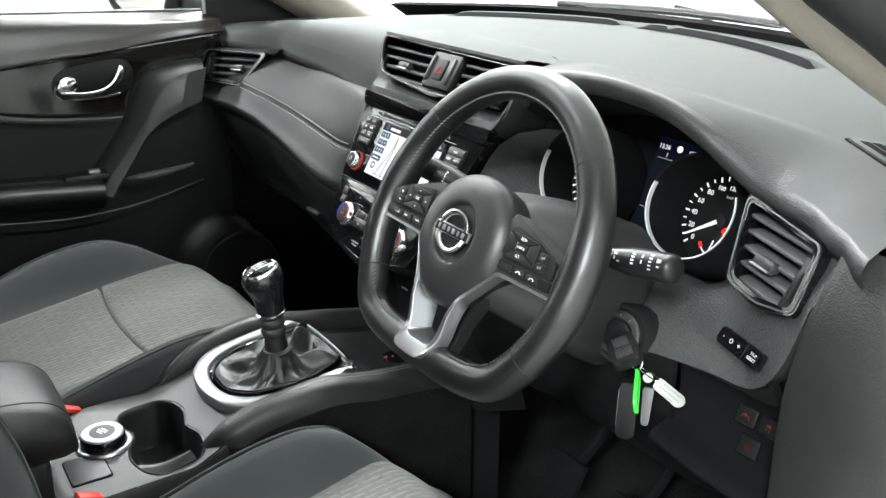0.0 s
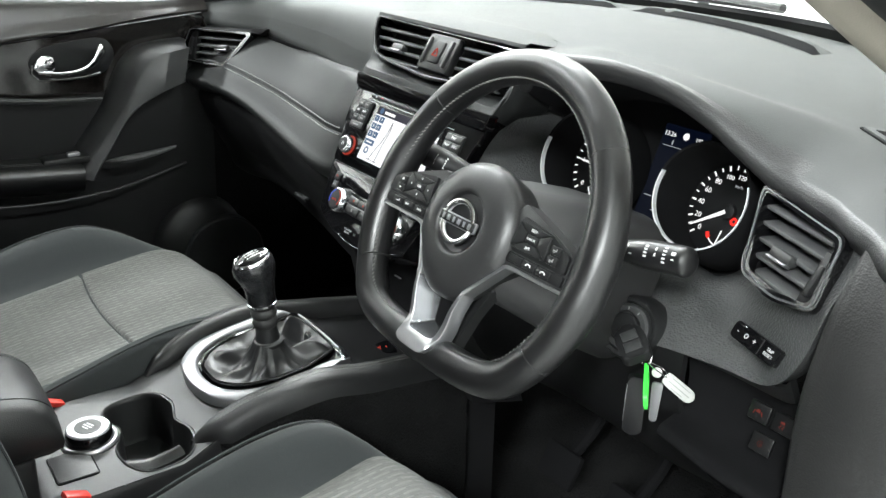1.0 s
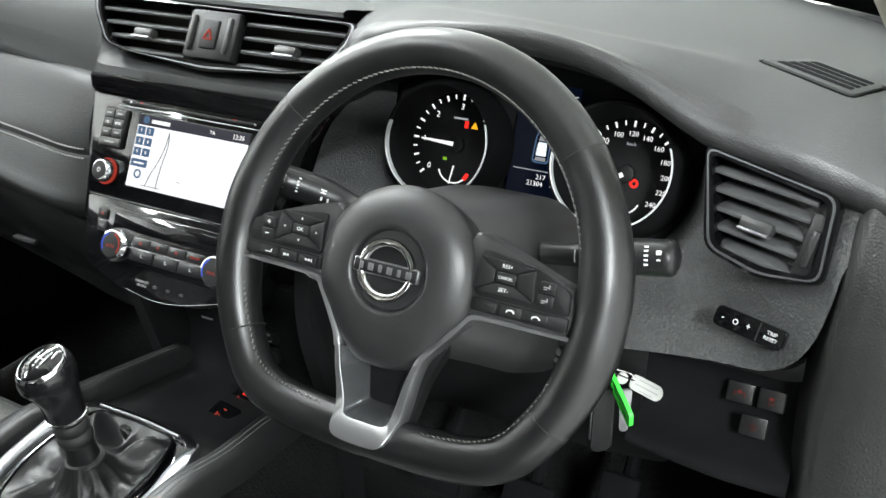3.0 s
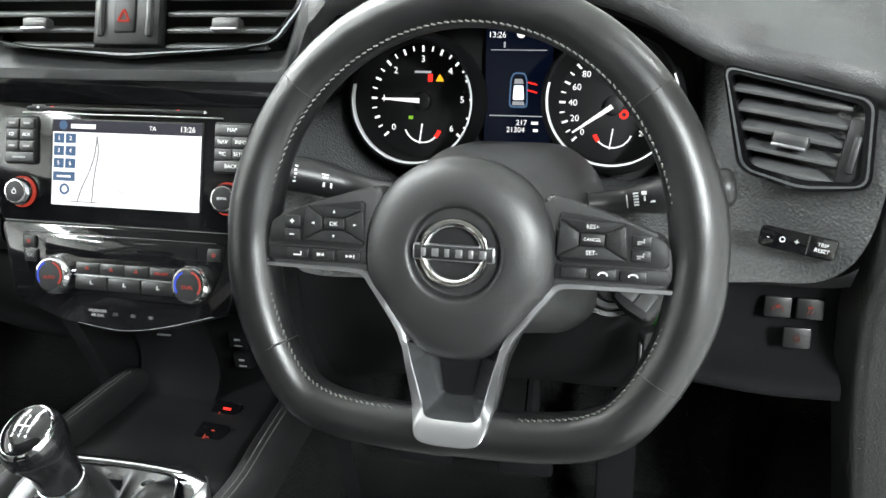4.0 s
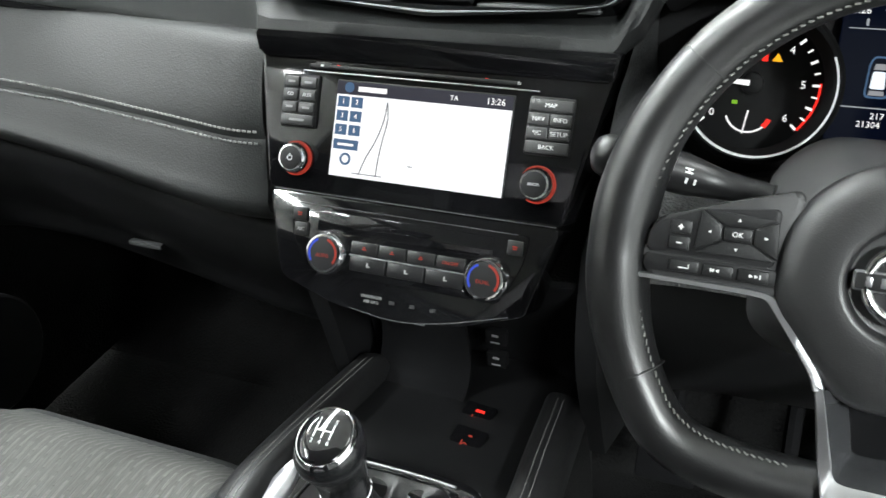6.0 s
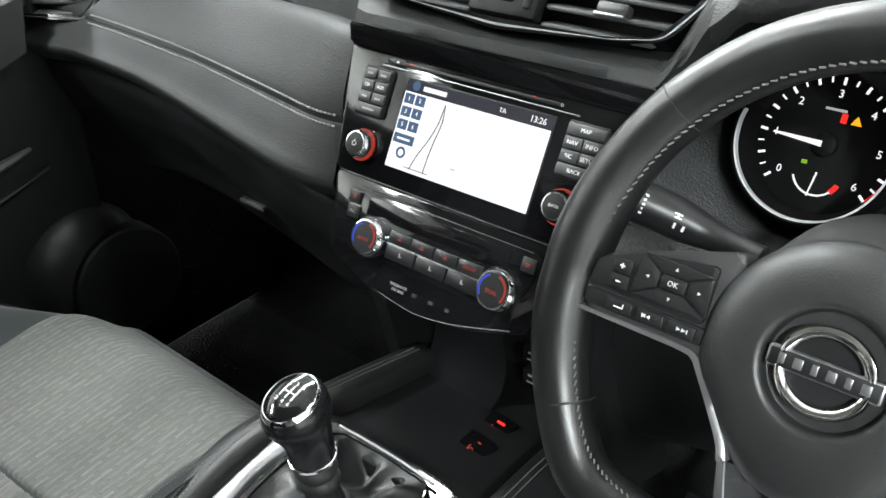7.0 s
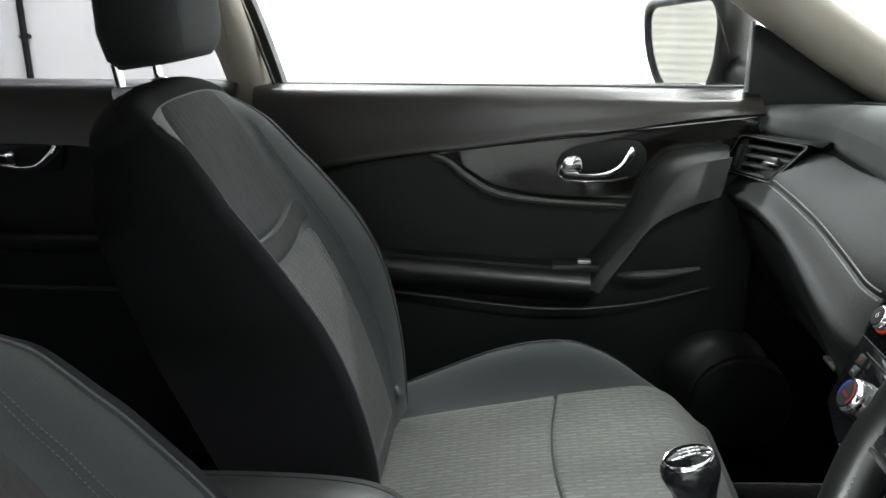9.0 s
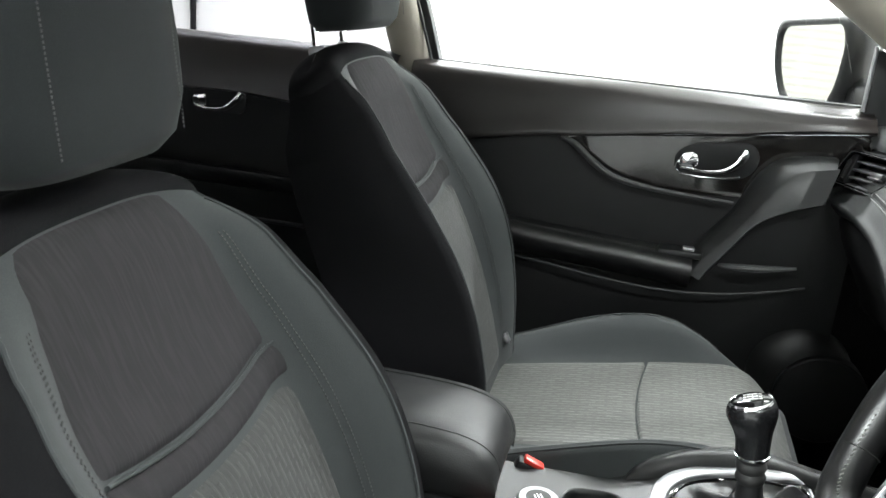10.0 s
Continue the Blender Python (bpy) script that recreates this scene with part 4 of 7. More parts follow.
# passenger's outer vent
LV = face_pose((-0.662, 0.995, 1.047), (0.85, 0.50, 0.03), (-0.05, 0.42, 0.90))
air_vent(LV, [(-0.070, 0.031), (0.075, 0.029), (0.026, -0.038), (-0.088, -0.031)], 4, "slatted passenger air vent with gloss black rim", 24, (0.012,), (-0.064, -0.001, 0.036))
part("vent_tip", prism(rounded([(-0.070, 0.036), (0.060, 0.039), (0.114, 0.043), (0.098, 0.030), (0.078, 0.033), (-0.068, 0.031)], 0.003), -0.02, 0.004, 0.002, m=LV), DARK, dash)
# pair of centre vents in one pod, hazard switch between them
POD = face_pose((0.0, 1.072, 1.126), (1, 0, 0), (0, 0.52, 0.85))
air_vent(POD, [(-0.194, 0.036), (0.186, 0.032), (0.182, 0.012), (0.156, -0.022), (0.112, -0.029), (0.0, -0.034), (-0.112, -0.029), (-0.156, -0.022), (-0.186, 0.014)], 4, "wide pair of centre air vents in a gloss black rim", 20, (-0.106, 0.106), None, (-0.040, 0.040))
cover = [[POD @ Vector((x, y, z)) for x in (-0.196, -0.1, 0, 0.1, 0.170)] for y, z in ((0.038, 0.006), (0.043, 0.007), (0.048, 0.002))]
cover += [[Vector((x, 1.145, z)) for x, z in ((-0.200, 1.164), (-0.1, 1.1735), (0, 1.1745), (0.1, 1.1735), (0.200, 1.160))], [Vector((x, 1.21, z)) for x, z in ((-0.185, 1.158), (-0.1, 1.162), (0, 1.163), (0.1, 1.162), (0.185, 1.158))]]
part("pod_cover", skin([spline(r, 16) for r in cover]), DASH, dash, sharp=50)
hz = part("hazard_switch", box((0, 0.002, 0), (0.074, 0.058, 0.016), 0.005), PLASTIC, dash, "hazard switch with a red triangle", m=POD)
part("button", box((0, 0.002, 0.008), (0.024, 0.034, 0.006), 0.004), DARK, hz)
bm = bmesh.new()
for a, b in (((-0.006, -0.004), (0.006, -0.004)), ((0.006, -0.004), (0, 0.007)), ((0, 0.007), (-0.006, -0.004))):
    tube([(*a, 0.0112), (*b, 0.0112)], 0.0012, 6, bm=bm)
part("triangle", bm, GLOW_RED_DIM, hz)
for x in (-0.027, 0.027):
    part("thumbwheel", box((x, 0.002, 0.006), (0.007, 0.042, 0.013), 0.003), BUTTON, hz)


# ---- infotainment unit and climate panel ----
ST = pose(0, 1.0, 1.0035, 61.2)
unit = thing("head_unit", "gloss black infotainment unit with a lit map screen", "infotainment unit", ST)
bm = prism(rounded([(-0.168, 0.080), (0.170, 0.080), (0.141, -0.062), (-0.142, -0.062)], 0.006), -0.05, 0.0, 0.002)
part("body", bm, PIANO, unit)
part("visor", prism(rounded([(-0.165, 0.060), (0.167, 0.060), (0.172, 0.083), (-0.170, 0.083)], 0.004), -0.01, 0.006, 0.003, m=pose(0, 0.0715, 0, 14) @ at(0, -0.0715)), PIANO, unit)
part("disc_slot", box((-0.012, 0.0525, 0.001), (0.20, 0.0035, 0.004), 0.001), DARK, unit)
part("slot_trim", box((-0.005, 0.0475, 0.0012), (0.225, 0.0012, 0.002), 0.0004), SILVER, unit, "thin satin line")
for x in (-0.082, 0.060):
    part("marker_lamp", box((x, 0.0535, 0.0022), (0.0025, 0.002, 0.001), 0), GLOW_RED, unit)
part("eject_button", box((-0.098, 0.053, 0.002), (0.016, 0.006, 0.002), 0.001), PLASTIC, unit)
bm = words("SD", 0.004, at(0.088, 0.0525, 0.0022))
rbox(bm, (-0.098, 0.053, 0.0032), (0.003, 0.002, 0.0004), 0)
part("lettering", bm, INK, unit, normals=False)
scr = part("screen", box((0, -0.001, 0.0005), (0.169, 0.087, 0.003), 0.0015), DARK, unit, "lit map screen", m=at(0.003, 0))
W2, SB, SH, SP = 0.083, -0.044, 0.0295, 0.041
part("map_area", box((0, (SB + SH) / 2, 0.0021), (2 * W2, SH - SB, 0.0006), 0), GLOW_MAP, scr, "bright white map")
part("header_bar", box((0, (SH + SP) / 2, 0.0021), (2 * W2, SP - SH, 0.0006), 0), GLOW_HEADER, scr, "dark header bar")
part("clock", words("13:26", 0.0078, at(0.068, 0.0352, 0.0026)), GLOW_WHITE, scr, normals=False)
part("traffic_mark", words("TA", 0.006, at(0.030, 0.0352, 0.0026)), GLOW_WHITE, scr, normals=False)
part("station_bar", box((-0.048, 0.0352, 0.0027), (0.028, 0.0045, 0.0003), 0), GLOW_WHITE, scr)
part("source_icon", prism(circle(-0.071, 0.036, 0.0046, 20), 0.0024, 0.003), GLOW_TILE, scr)
for i in range(6):
    x, y = -0.0755 + 0.0135 * (i % 2), 0.023 - 0.0125 * (i // 2)
    part("tile", box((x, y, 0.0026), (0.0115, 0.0095, 0.0004), 0), GLOW_TILE, scr)
    part("tile_number", words(str(i + 1), 0.006, at(x, y, 0.003)), GLOW_WHITE, scr, normals=False)
part("tile", box((-0.069, -0.0152, 0.0026), (0.025, 0.009, 0.0004), 0), GLOW_TILE, scr)
part("tile_bar", box((-0.069, -0.0152, 0.003), (0.016, 0.0022, 0.0003), 0), GLOW_WHITE, scr)
part("compass", band(circle(-0.068, -0.028, 0.0035, 20), circle(-0.068, -0.028, 0.0056, 20), 0.0024, 0.003, closed=True), GLOW_TILE, scr)
bm = bmesh.new()
for line in ([(-0.032, 0.026), (-0.034, 0.008), (-0.040, -0.010), (-0.048, -0.026), (-0.053, -0.041)], [(-0.032, 0.026), (-0.030, 0.010), (-0.033, -0.008), (-0.035, -0.024), (-0.036, -0.041)], [(-0.060, -0.040), (-0.03, -0.040)]):
    tube(spline([(x, y, 0.0026) for x, y in line], 14), 0.0006, 4, bm=bm)
part("road_line", bm, GLOW_LINE, scr)
part("place_mark", box((-0.004, -0.028, 0.0026), (0.005, 0.001, 0.0004), 0), GLOW_ROAD, scr)


def bar_marks(parent, marks, mat, z=0.0024):
    bm = bmesh.new()
    for x, y, w, h in marks:
        rbox(bm, (x, y, z), (w, h, 0.0004), 0)
    return part("symbol", bm, mat, parent)


panel = part("button_block", box((-0.118, 0.0195, 0.0), (0.038, 0.049, 0.006), 0.0025), DARK, unit)
for i in range(4):
    y = 0.0365 - 0.0115 * i
    pair = ((-0.127, 0.0155), (-0.1095, 0.0165)) if i < 3 else ((-0.118, 0.034),)
    for x, w in pair:
        b = part("button", box((x, y, 0.0034), (w, 0.0098, 0.003), 0.0012), BUTTON, unit)
        word = {(1, 0): "CD", (1, 1): "AUX"}.get((i, 0 if x < -0.12 else 1), "")
        if word:
            part("lettering", words(word, 0.0046, at(x, y, 0.0052)), INK, b, normals=False)
        else:
            part("symbol", box((x, y, 0.0051), (w * 0.45, 0.0020, 0.0004), 0), GREY_INK, b)
panel = part("button_block", box((0.1195, 0.0195, 0.0), (0.040, 0.049, 0.006), 0.0025), DARK, unit)
for i, names in enumerate((("MAP",), ("NAV", "INFO"), ("*/C", "SETUP"), ("BACK",))):
    y = 0.0365 - 0.0115 * i
    for j, name in enumerate(names):
        w = 0.037 if len(names) == 1 else 0.018
        x = 0.1195 if len(names) == 1 else 0.1195 + (j - 0.5) * 0.0188
        b = part("button", box((x, y, 0.0034), (w, 0.0098, 0.003), 0.0012), BUTTON, unit)
        part("lettering", words(name, 0.0052, at(x, y, 0.0052)), INK, b, normals=False)


def rotary(parent, x, y, r, label, h=0.014, mark="", lit=None):
    """A round knob: bright ring, dark cap, lit scale."""
    base = part("knob", lathe([(r * 1.0, 0.0), (r * 1.0, h * 0.55), (r * 0.97, h * 0.72), (r * 0.86, h), (r * 0.76, h * 1.02)], 40), CHROME, parent, label, m=at(x, y))
    part("cap", lathe([(r * 0.78, h * 0.9), (r * 0.76, h * 1.05), (r * 0.6, h * 1.08)], 36), DARK, base)
    if mark:
        part("lettering", words(mark, r * 0.24, at(0, -r * 0.10 if lit == "climate" else 0, h * 1.1)), GLOW_RED_DIM if lit == "climate" else INK, base, normals=False)
    else:
        bm = band(circle(0, 0, r * 0.14, 16, 120, 420), circle(0, 0, r * 0.19, 16, 120, 420), h * 1.06, h * 1.1)
        rbox(bm, (0, r * 0.18, h * 1.09), (r * 0.05, r * 0.2, 0.0004), 0)
        part("symbol", bm, INK, base)
    if lit == "climate":
        part("cold_arc", band(circle(0, 0, r * 0.62, 14, 115, 215), circle(0, 0, r * 0.72, 14, 115, 215), h * 1.0, h * 1.09), GLOW_BLUE, base, "blue cold scale")
        part("hot_arc", band(circle(0, 0, r * 0.62, 14, -35, 75), circle(0, 0, r * 0.72, 14, -35, 75), h * 1.0, h * 1.09), GLOW_RED_DIM, base, "red hot scale")
    if lit == "ring":
        part("lit_ring", band(circle(0, 0, r * 1.03, 36, -120, 150), circle(0, 0, r * 1.12, 36, -120, 150), 0.0, 0.0022), GLOW_RED_DIM, base, "red lit arc")
    return base


rotary(unit, -0.116, -0.033, 0.0142, "round volume knob with bright ring", 0.012, "", "ring")
rotary(unit, 0.1155, -0.029, 0.0142, "round enter knob with bright ring", 0.012, "ENTER", "ring")
part("joint_line", box((0, -0.0625, 0.0), (0.272, 0.0009, 0.0014), 0), VENT_EDGE, unit, "thin satin line")

clim = thing("climate_panel", "black climate control panel with two round dials", "climate control", ST)
part("body", prism(rounded([(-0.141, -0.064), (0.140, -0.064), (0.119, -0.142), (0.062, -0.160), (0.0, -0.168), (-0.062, -0.161), (-0.120, -0.143)], 0.006), -0.05, -0.001, 0.0012), PIANO, clim)
part("face", prism(rounded([(-0.114, -0.073), (0.116, -0.073), (0.112, -0.098), (0.096, -0.134), (-0.094, -0.134), (-0.111, -0.100)], 0.005), -0.002, 0.002, 0.001), PIANO, clim)
part("top_line", box((0.0, -0.0728, 0.0022), (0.21, 0.0006, 0.0012), 0), VENT_EDGE, clim)
part("readout", box((0.0, -0.0865, 0.002), (0.17, 0.018, 0.0016), 0.0006), PIANO, clim)
rotary(clim, -0.0715, -0.1150, 0.0200, "temperature dial with chrome ring", 0.0125, "AUTO", "climate")
rotary(clim, 0.0830, -0.1140, 0.0200, "temperature dial with chrome ring", 0.0125, "DUAL", "climate")
for i, x in enumerate((-0.0345, -0.0070, 0.0210, 0.0490)):
    b = part("button", box((x, -0.1060, 0.0028), (0.027, 0.0115, 0.004), 0.0012), STALK, clim)
    if i == 3:
        part("lettering", words("ON\u00b7OFF", 0.0042, at(x, -0.106, 0.0051)), GLOW_RED_DIM, b, normals=False)
    else:
        bar_marks(b, [(x, -0.1065, 0.0042, 0.0011), (x, -0.1047, 0.0020, 0.0011)], GLOW_RED_DIM, 0.005)
for i, x in enumerate((-0.0300, 0.0075, 0.0450)):
    b = part("button", box((x, -0.1205, 0.0028), (0.036, 0.0135, 0.004), 0.0012), STALK, clim)
    bar_marks(b, [(x, -0.1200, 0.0014, 0.0040), (x + 0.0016, -0.1214, 0.0026, 0.0011)], GREY_INK, 0.005)
part("divider", box((0.007, -0.1130, 0.0034), (0.112, 0.0008, 0.0042), 0.0003), GUNMETAL, clim, "satin strip between the button rows")
for x, y, t in ((-0.104, -0.083, ""), (-0.1015, -0.097, "A/C"), (0.1045, -0.084, "")):
    b = part("button", box((x, y, 0.0028), (0.014, 0.0125, 0.003), 0.001), PLASTIC, clim)
    if t:
        part("lettering", words(t, 0.0048, at(x, y, 0.0046)), GREY_INK, b, normals=False)
    else:
        bar_marks(b, [(x, y + 0.001, 0.0045, 0.0010), (x, y - 0.001, 0.0035, 0.0010)], GLOW_RED_DIM, 0.0045)
for text, y in (("PASSENGER", -0.1485), ("AIR BAG", -0.1530)):
    part("lettering", words(text, 0.0040, at(-0.024, y, 0.0002)), GREY_INK, clim, normals=False)
for i in range(3):
    part("lamp_mark", box((-0.004 + 0.020 * i, -0.1508, -0.0004), (0.005, 0.003, 0.0012), 0), BUTTON, clim)
part("lower_line", tube(spline([(-0.045, -0.1615, 0.001), (0.0, -0.166, 0.001), (0.045, -0.1605, 0.001), (0.105, -0.144, 0.001)], 18), 0.0004, 6), VENT_EDGE, clim)

# ---- instrument cluster ----
cluster = thing("instrument_cluster", "black instrument cluster with two dials and a lit display", "instrument cluster", CL)
part("housing", prism(rounded([(-0.205, 0.060), (-0.10, 0.085), (0.06, 0.085), (0.14, 0.055), (0.175, 0.0), (0.175, -0.110), (-0.205, -0.110)], 0.02), -0.06, -0.014), DARK, cluster)


def dial(cx, cy, r, labels, lab_a, ticks, needle, name, label, mouth):
    """A round dial at the foot of a deep tube: dark face, numbers, ticks, pointer, bright ring round the mouth."""
    face = part("dial", lathe([(r, -0.004), (r, 0.0), (r * 0.97, 0.001)], 48), DARK, cluster, label, m=at(cx, cy, 0.001))
    dx, dy, big = mouth
    rows = []
    for q, z in ((r * 0.935, 0.001), (big * 0.955, 0.030), (big * 0.985, 0.060), (big * 1.0, 0.072), (big * 1.05, 0.073), (big * 1.12, 0.062), (big * 1.16, 0.030), (big * 1.16, 0.0)):
        f = min(1.0, z / 0.072)
        rows.append([(x, y, z) for x, y in circle(dx * f, dy * f, q, 48)])
    part("cone", skin(rows, close_cols=True), MATT, face)
    # pale arc carries the chrome's bright reflection in its own colour
    part("chrome_ring", band(circle(dx, dy, big * 0.992, 64, 165, 385), circle(dx, dy, big * 1.018, 64, 165, 385), 0.068, 0.0745), DIAL_RING, face, "bright ring")
    for text, a in zip(labels, lab_a):
        bm = words(text, r * (0.150 if len(text) < 3 else 0.122), at(r * 0.675 * math.cos(radians(a)), r * 0.675 * math.sin(radians(a)), 0.0016))
        part("number", bm, GLOW_WHITE, face, normals=False)
    bm = bmesh.new()
    for i in range(ticks):
        a = lab_a[0] + (lab_a[-1] - lab_a[0]) * i / (ticks - 1)
        long = i % 2 == 0
        rbox(bm, (r * (0.845 if long else 0.855), 0, 0.0016), (r * (0.10 if long else 0.08), r * (0.036 if long else 0.024), 0.0004), 0, m=pose(0, 0, 0, 0, 0, a))
    tagged(part("scale", bm, GLOW_WHITE, face), kind="stuff")
    reach = 0.80 if name == "speed" else 0.68
    pin = part("needle", prism([(r * 0.03, -r * 0.040), (r * reach, -r * 0.014), (r * reach, r * 0.014), (r * 0.03, r * 0.040)], 0.0074, 0.0086, m=pose(0, 0, 0, 0, 0, needle)), GLOW_WHITE, face, "white lit pointer")
    part("needle_hub", lathe([(r * 0.16, 0.001), (r * 0.15, 0.007), (r * 0.10, 0.008)], 24), DARK, face)
    arc = circle(0, -r * 0.38, r * 0.30, 18, 200, 340)
    part("sub_scale", band(arc, circle(0, -r * 0.38, r * 0.325, 18, 200, 340), 0.001, 0.0018), GLOW_WHITE, face)
    hot = (200, 222) if name == "speed" else (316, 340)
    part("sub_red_mark", band(circle(0, -r * 0.38, r * 0.28, 8, *hot), circle(0, -r * 0.38, r * 0.345, 8, *hot), 0.001, 0.0022), GLOW_RED, face)
    part("sub_needle", prism([(0, -r * 0.012), (r * 0.34, -r * 0.008), (r * 0.34, r * 0.008), (0, r * 0.012)], 0.002, 0.003, m=at(0, -r * 0.38, 0, 262)), GLOW_WHITE, face)
    part("sub_hub", lathe([(r * 0.13, 0.001), (r * 0.12, 0.005)], 20), DARK, face)
    return face


tach = dial(-0.1125, -0.032, 0.064, [str(i) for i in range(7)], [222 - 264 * i / 6 for i in range(7)], 25, 178, "revs", "rev counter with white numbers", (0.0085, 0.0010, 0.0605))
speedo = dial(0.0885, -0.032, 0.062, [str(20 * i) for i in range(13)], [222 - 264 * i / 12 for i in range(13)], 25, 215, "speed", "speedometer with white numbers", (0.0020, 0.0060, 0.0605))
part("unit_mark", box((0.0, 0.030, 0.0016), (0.018, 0.0022, 0.0004), 0), GLOW_DIM, tach)
part("unit_mark", words("km/h", 0.005, at(0, 0.031, 0.0016)), GLOW_DIM, speedo, normals=False)
part("belt_lamp", box((0.008, 0.024, 0.0016), (0.005, 0.008, 0.0006), 0.001), GLOW_RED, tach, "red warning lamp")
part("warning_lamp", prism([(0.014, 0.0205), (0.023, 0.0205), (0.0185, 0.028)], 0.001, 0.002), GLOW_AMBER, tach, "amber warning triangle")
part("green_lamp", box((-0.013, -0.018, 0.0016), (0.005, 0.0035, 0.0006), 0.001), GLOW_GREEN, tach, "green indicator lamp")
part("brake_lamp", band(circle(0.010, -0.009, 0.0022, 16), circle(0.010, -0.009, 0.0048, 16), 0.001, 0.002, closed=True), GLOW_RED, speedo, "red brake warning lamp")

part("red_zone", band(circle(0, 0, 0.064 * 0.885, 20, -42, 4), circle(0, 0, 0.064 * 0.915, 20, -42, 4), 0.001, 0.0018), GLOW_RED, tach, "red arc of high revs")
disp = part("display", box((-0.011, -0.016, -0.002), (0.070, 0.130, 0.004), 0.002), GLOW_NIGHT, cluster, "dark blue lit information display")
part("clock", words("13:26", 0.0085, at(-0.034, 0.0365, 0.0006)), GLOW_WHITE, disp, normals=False)
part("outside_temperature", words("19\u00b0C", 0.0080, at(0.014, 0.0365, 0.0006)), GLOW_WHITE, disp, normals=False)
part("trip_reading", words("217", 0.0078, at(-0.006, -0.0525, 0.0006)), GLOW_WHITE, disp, normals=False)
part("odometer_reading", words("21304", 0.0078, at(-0.012, -0.0600, 0.0006)), GLOW_WHITE, disp, normals=False)
for x, y, q in ((0.008, -0.0525, 0.007), (0.009, -0.0600, 0.005)):
    part("unit_bar", box((x, y, 0.0006), (q, 0.003, 0.0003), 0), GLOW_WHITE, disp)
part("ball_icon", prism(circle(-0.009, 0.0380, 0.0045, 20), 0.0003, 0.0009), GLOW_WHITE, disp)
for y, x, w, q in ((0.0215, -0.011, 0.058, 0.0008), (-0.0455, -0.011, 0.058, 0.0010), (0.0268, -0.026, 0.0018, 0.006)):
    part("rule_line", box((x, y, 0.0006), (w, q, 0.0004), 0), GLOW_DIM, disp)
body_line = rounded([(-0.020, -0.037), (0.000, -0.037), (-0.001, -0.008), (-0.004, -0.001), (-0.016, -0.001), (-0.019, -0.008)], 0.005)
part("car_outline", band([(-0.010 + (x + 0.010) * 0.86, -0.019 + (y + 0.019) * 0.91) for x, y in body_line], body_line, 0.0003, 0.0008, closed=True), GLOW_TILE, disp)
part("car_roof", prism(rounded([(-0.0160, -0.029), (-0.0040, -0.029), (-0.0050, -0.014), (-0.0150, -0.014)], 0.002), 0.0008, 0.0013, 0), GLOW_CAR, disp)
part("car_windscreen", prism([(-0.0150, -0.0125), (-0.0050, -0.0125), (-0.0062, -0.0075), (-0.0138, -0.0075)], 0.0008, 0.0012), GLOW_ROAD, disp)
part("car_tail", prism([(-0.0165, -0.0345), (-0.0035, -0.0345), (-0.0042, -0.0305), (-0.0158, -0.0305)], 0.0008, 0.0012), GLOW_ROAD, disp)
bm = bmesh.new()
for y in (-0.011, -0.019):
    rbox(bm, (0.0045, y, 0.001), (0.010, 0.0015, 0.0006), 0, m=Matrix.Translation((0, y, 0)) @ pose(0, 0, 0, 0, 0, -14) @ Matrix.Translation((0, -y, 0)))
part("open_doors", bm, GLOW_RED, disp, "red marks of two open doors")

# ---- steering column ----
WH = pose(0.380, 0.832, 1.032, 63.9)
column = thing("steering_column", "dark steering column shroud with two stalks", "steering column", WH)
rows = []
for z, hw, top, bot in ((-0.030, 0.052, 0.052, -0.060), (-0.060, 0.068, 0.060, -0.066), (-0.110, 0.082, 0.070, -0.074), (-0.170, 0.088, 0.080, -0.085), (-0.23, 0.088, 0.085, -0.09)):
    ring = rounded([(-hw, bot + 0.02), (-hw * 0.7, bot), (hw * 0.7, bot), (hw, bot + 0.02), (hw, top - 0.035), (hw * 0.6, top), (-hw * 0.6, top), (-hw, top - 0.035)], 0.03, 4)
    rows.append([(x, y, z) for x, y in ring])
part("shroud", skin(rows, close_cols=True, caps=True), SPOKE, column, sharp=60)


def stalk(pts, r, marks, label):
    pts = [WH.inverted() @ Vector(p) for p in pts]
    n = 22
    path = spline(pts, n)
    rad = [r * (0.62 + 0.38 * ease(i / n, 0.15, 0.5)) * (1.0 if i < n - 2 else (0.85 if i == n - 2 else 0.45)) for i in range(n)]
    body = part("stalk", tube(path, rad, 20), STALK, column, label)
    d = (path[-1] - path[0]).normalized()
    up = (Vector((0, 1, 0)) - d * d.y).normalized()
    bm = bmesh.new()
    for f, w, h, turn in marks:
        k = int(f * (n - 1))
        side = up.cross(d) if up.cross(d).z > 0 else d.cross(up)
        out = (up * math.cos(radians(turn)) + side * math.sin(radians(turn))).normalized()
        c = path[k] + out * (rad[k] + 0.0001)
        rbox(bm, (0, 0, 0), (w, h, 0.0005), 0, m=face_pose(c, d, out.cross(d)))
    part("symbol", bm, INK, body)
    return body


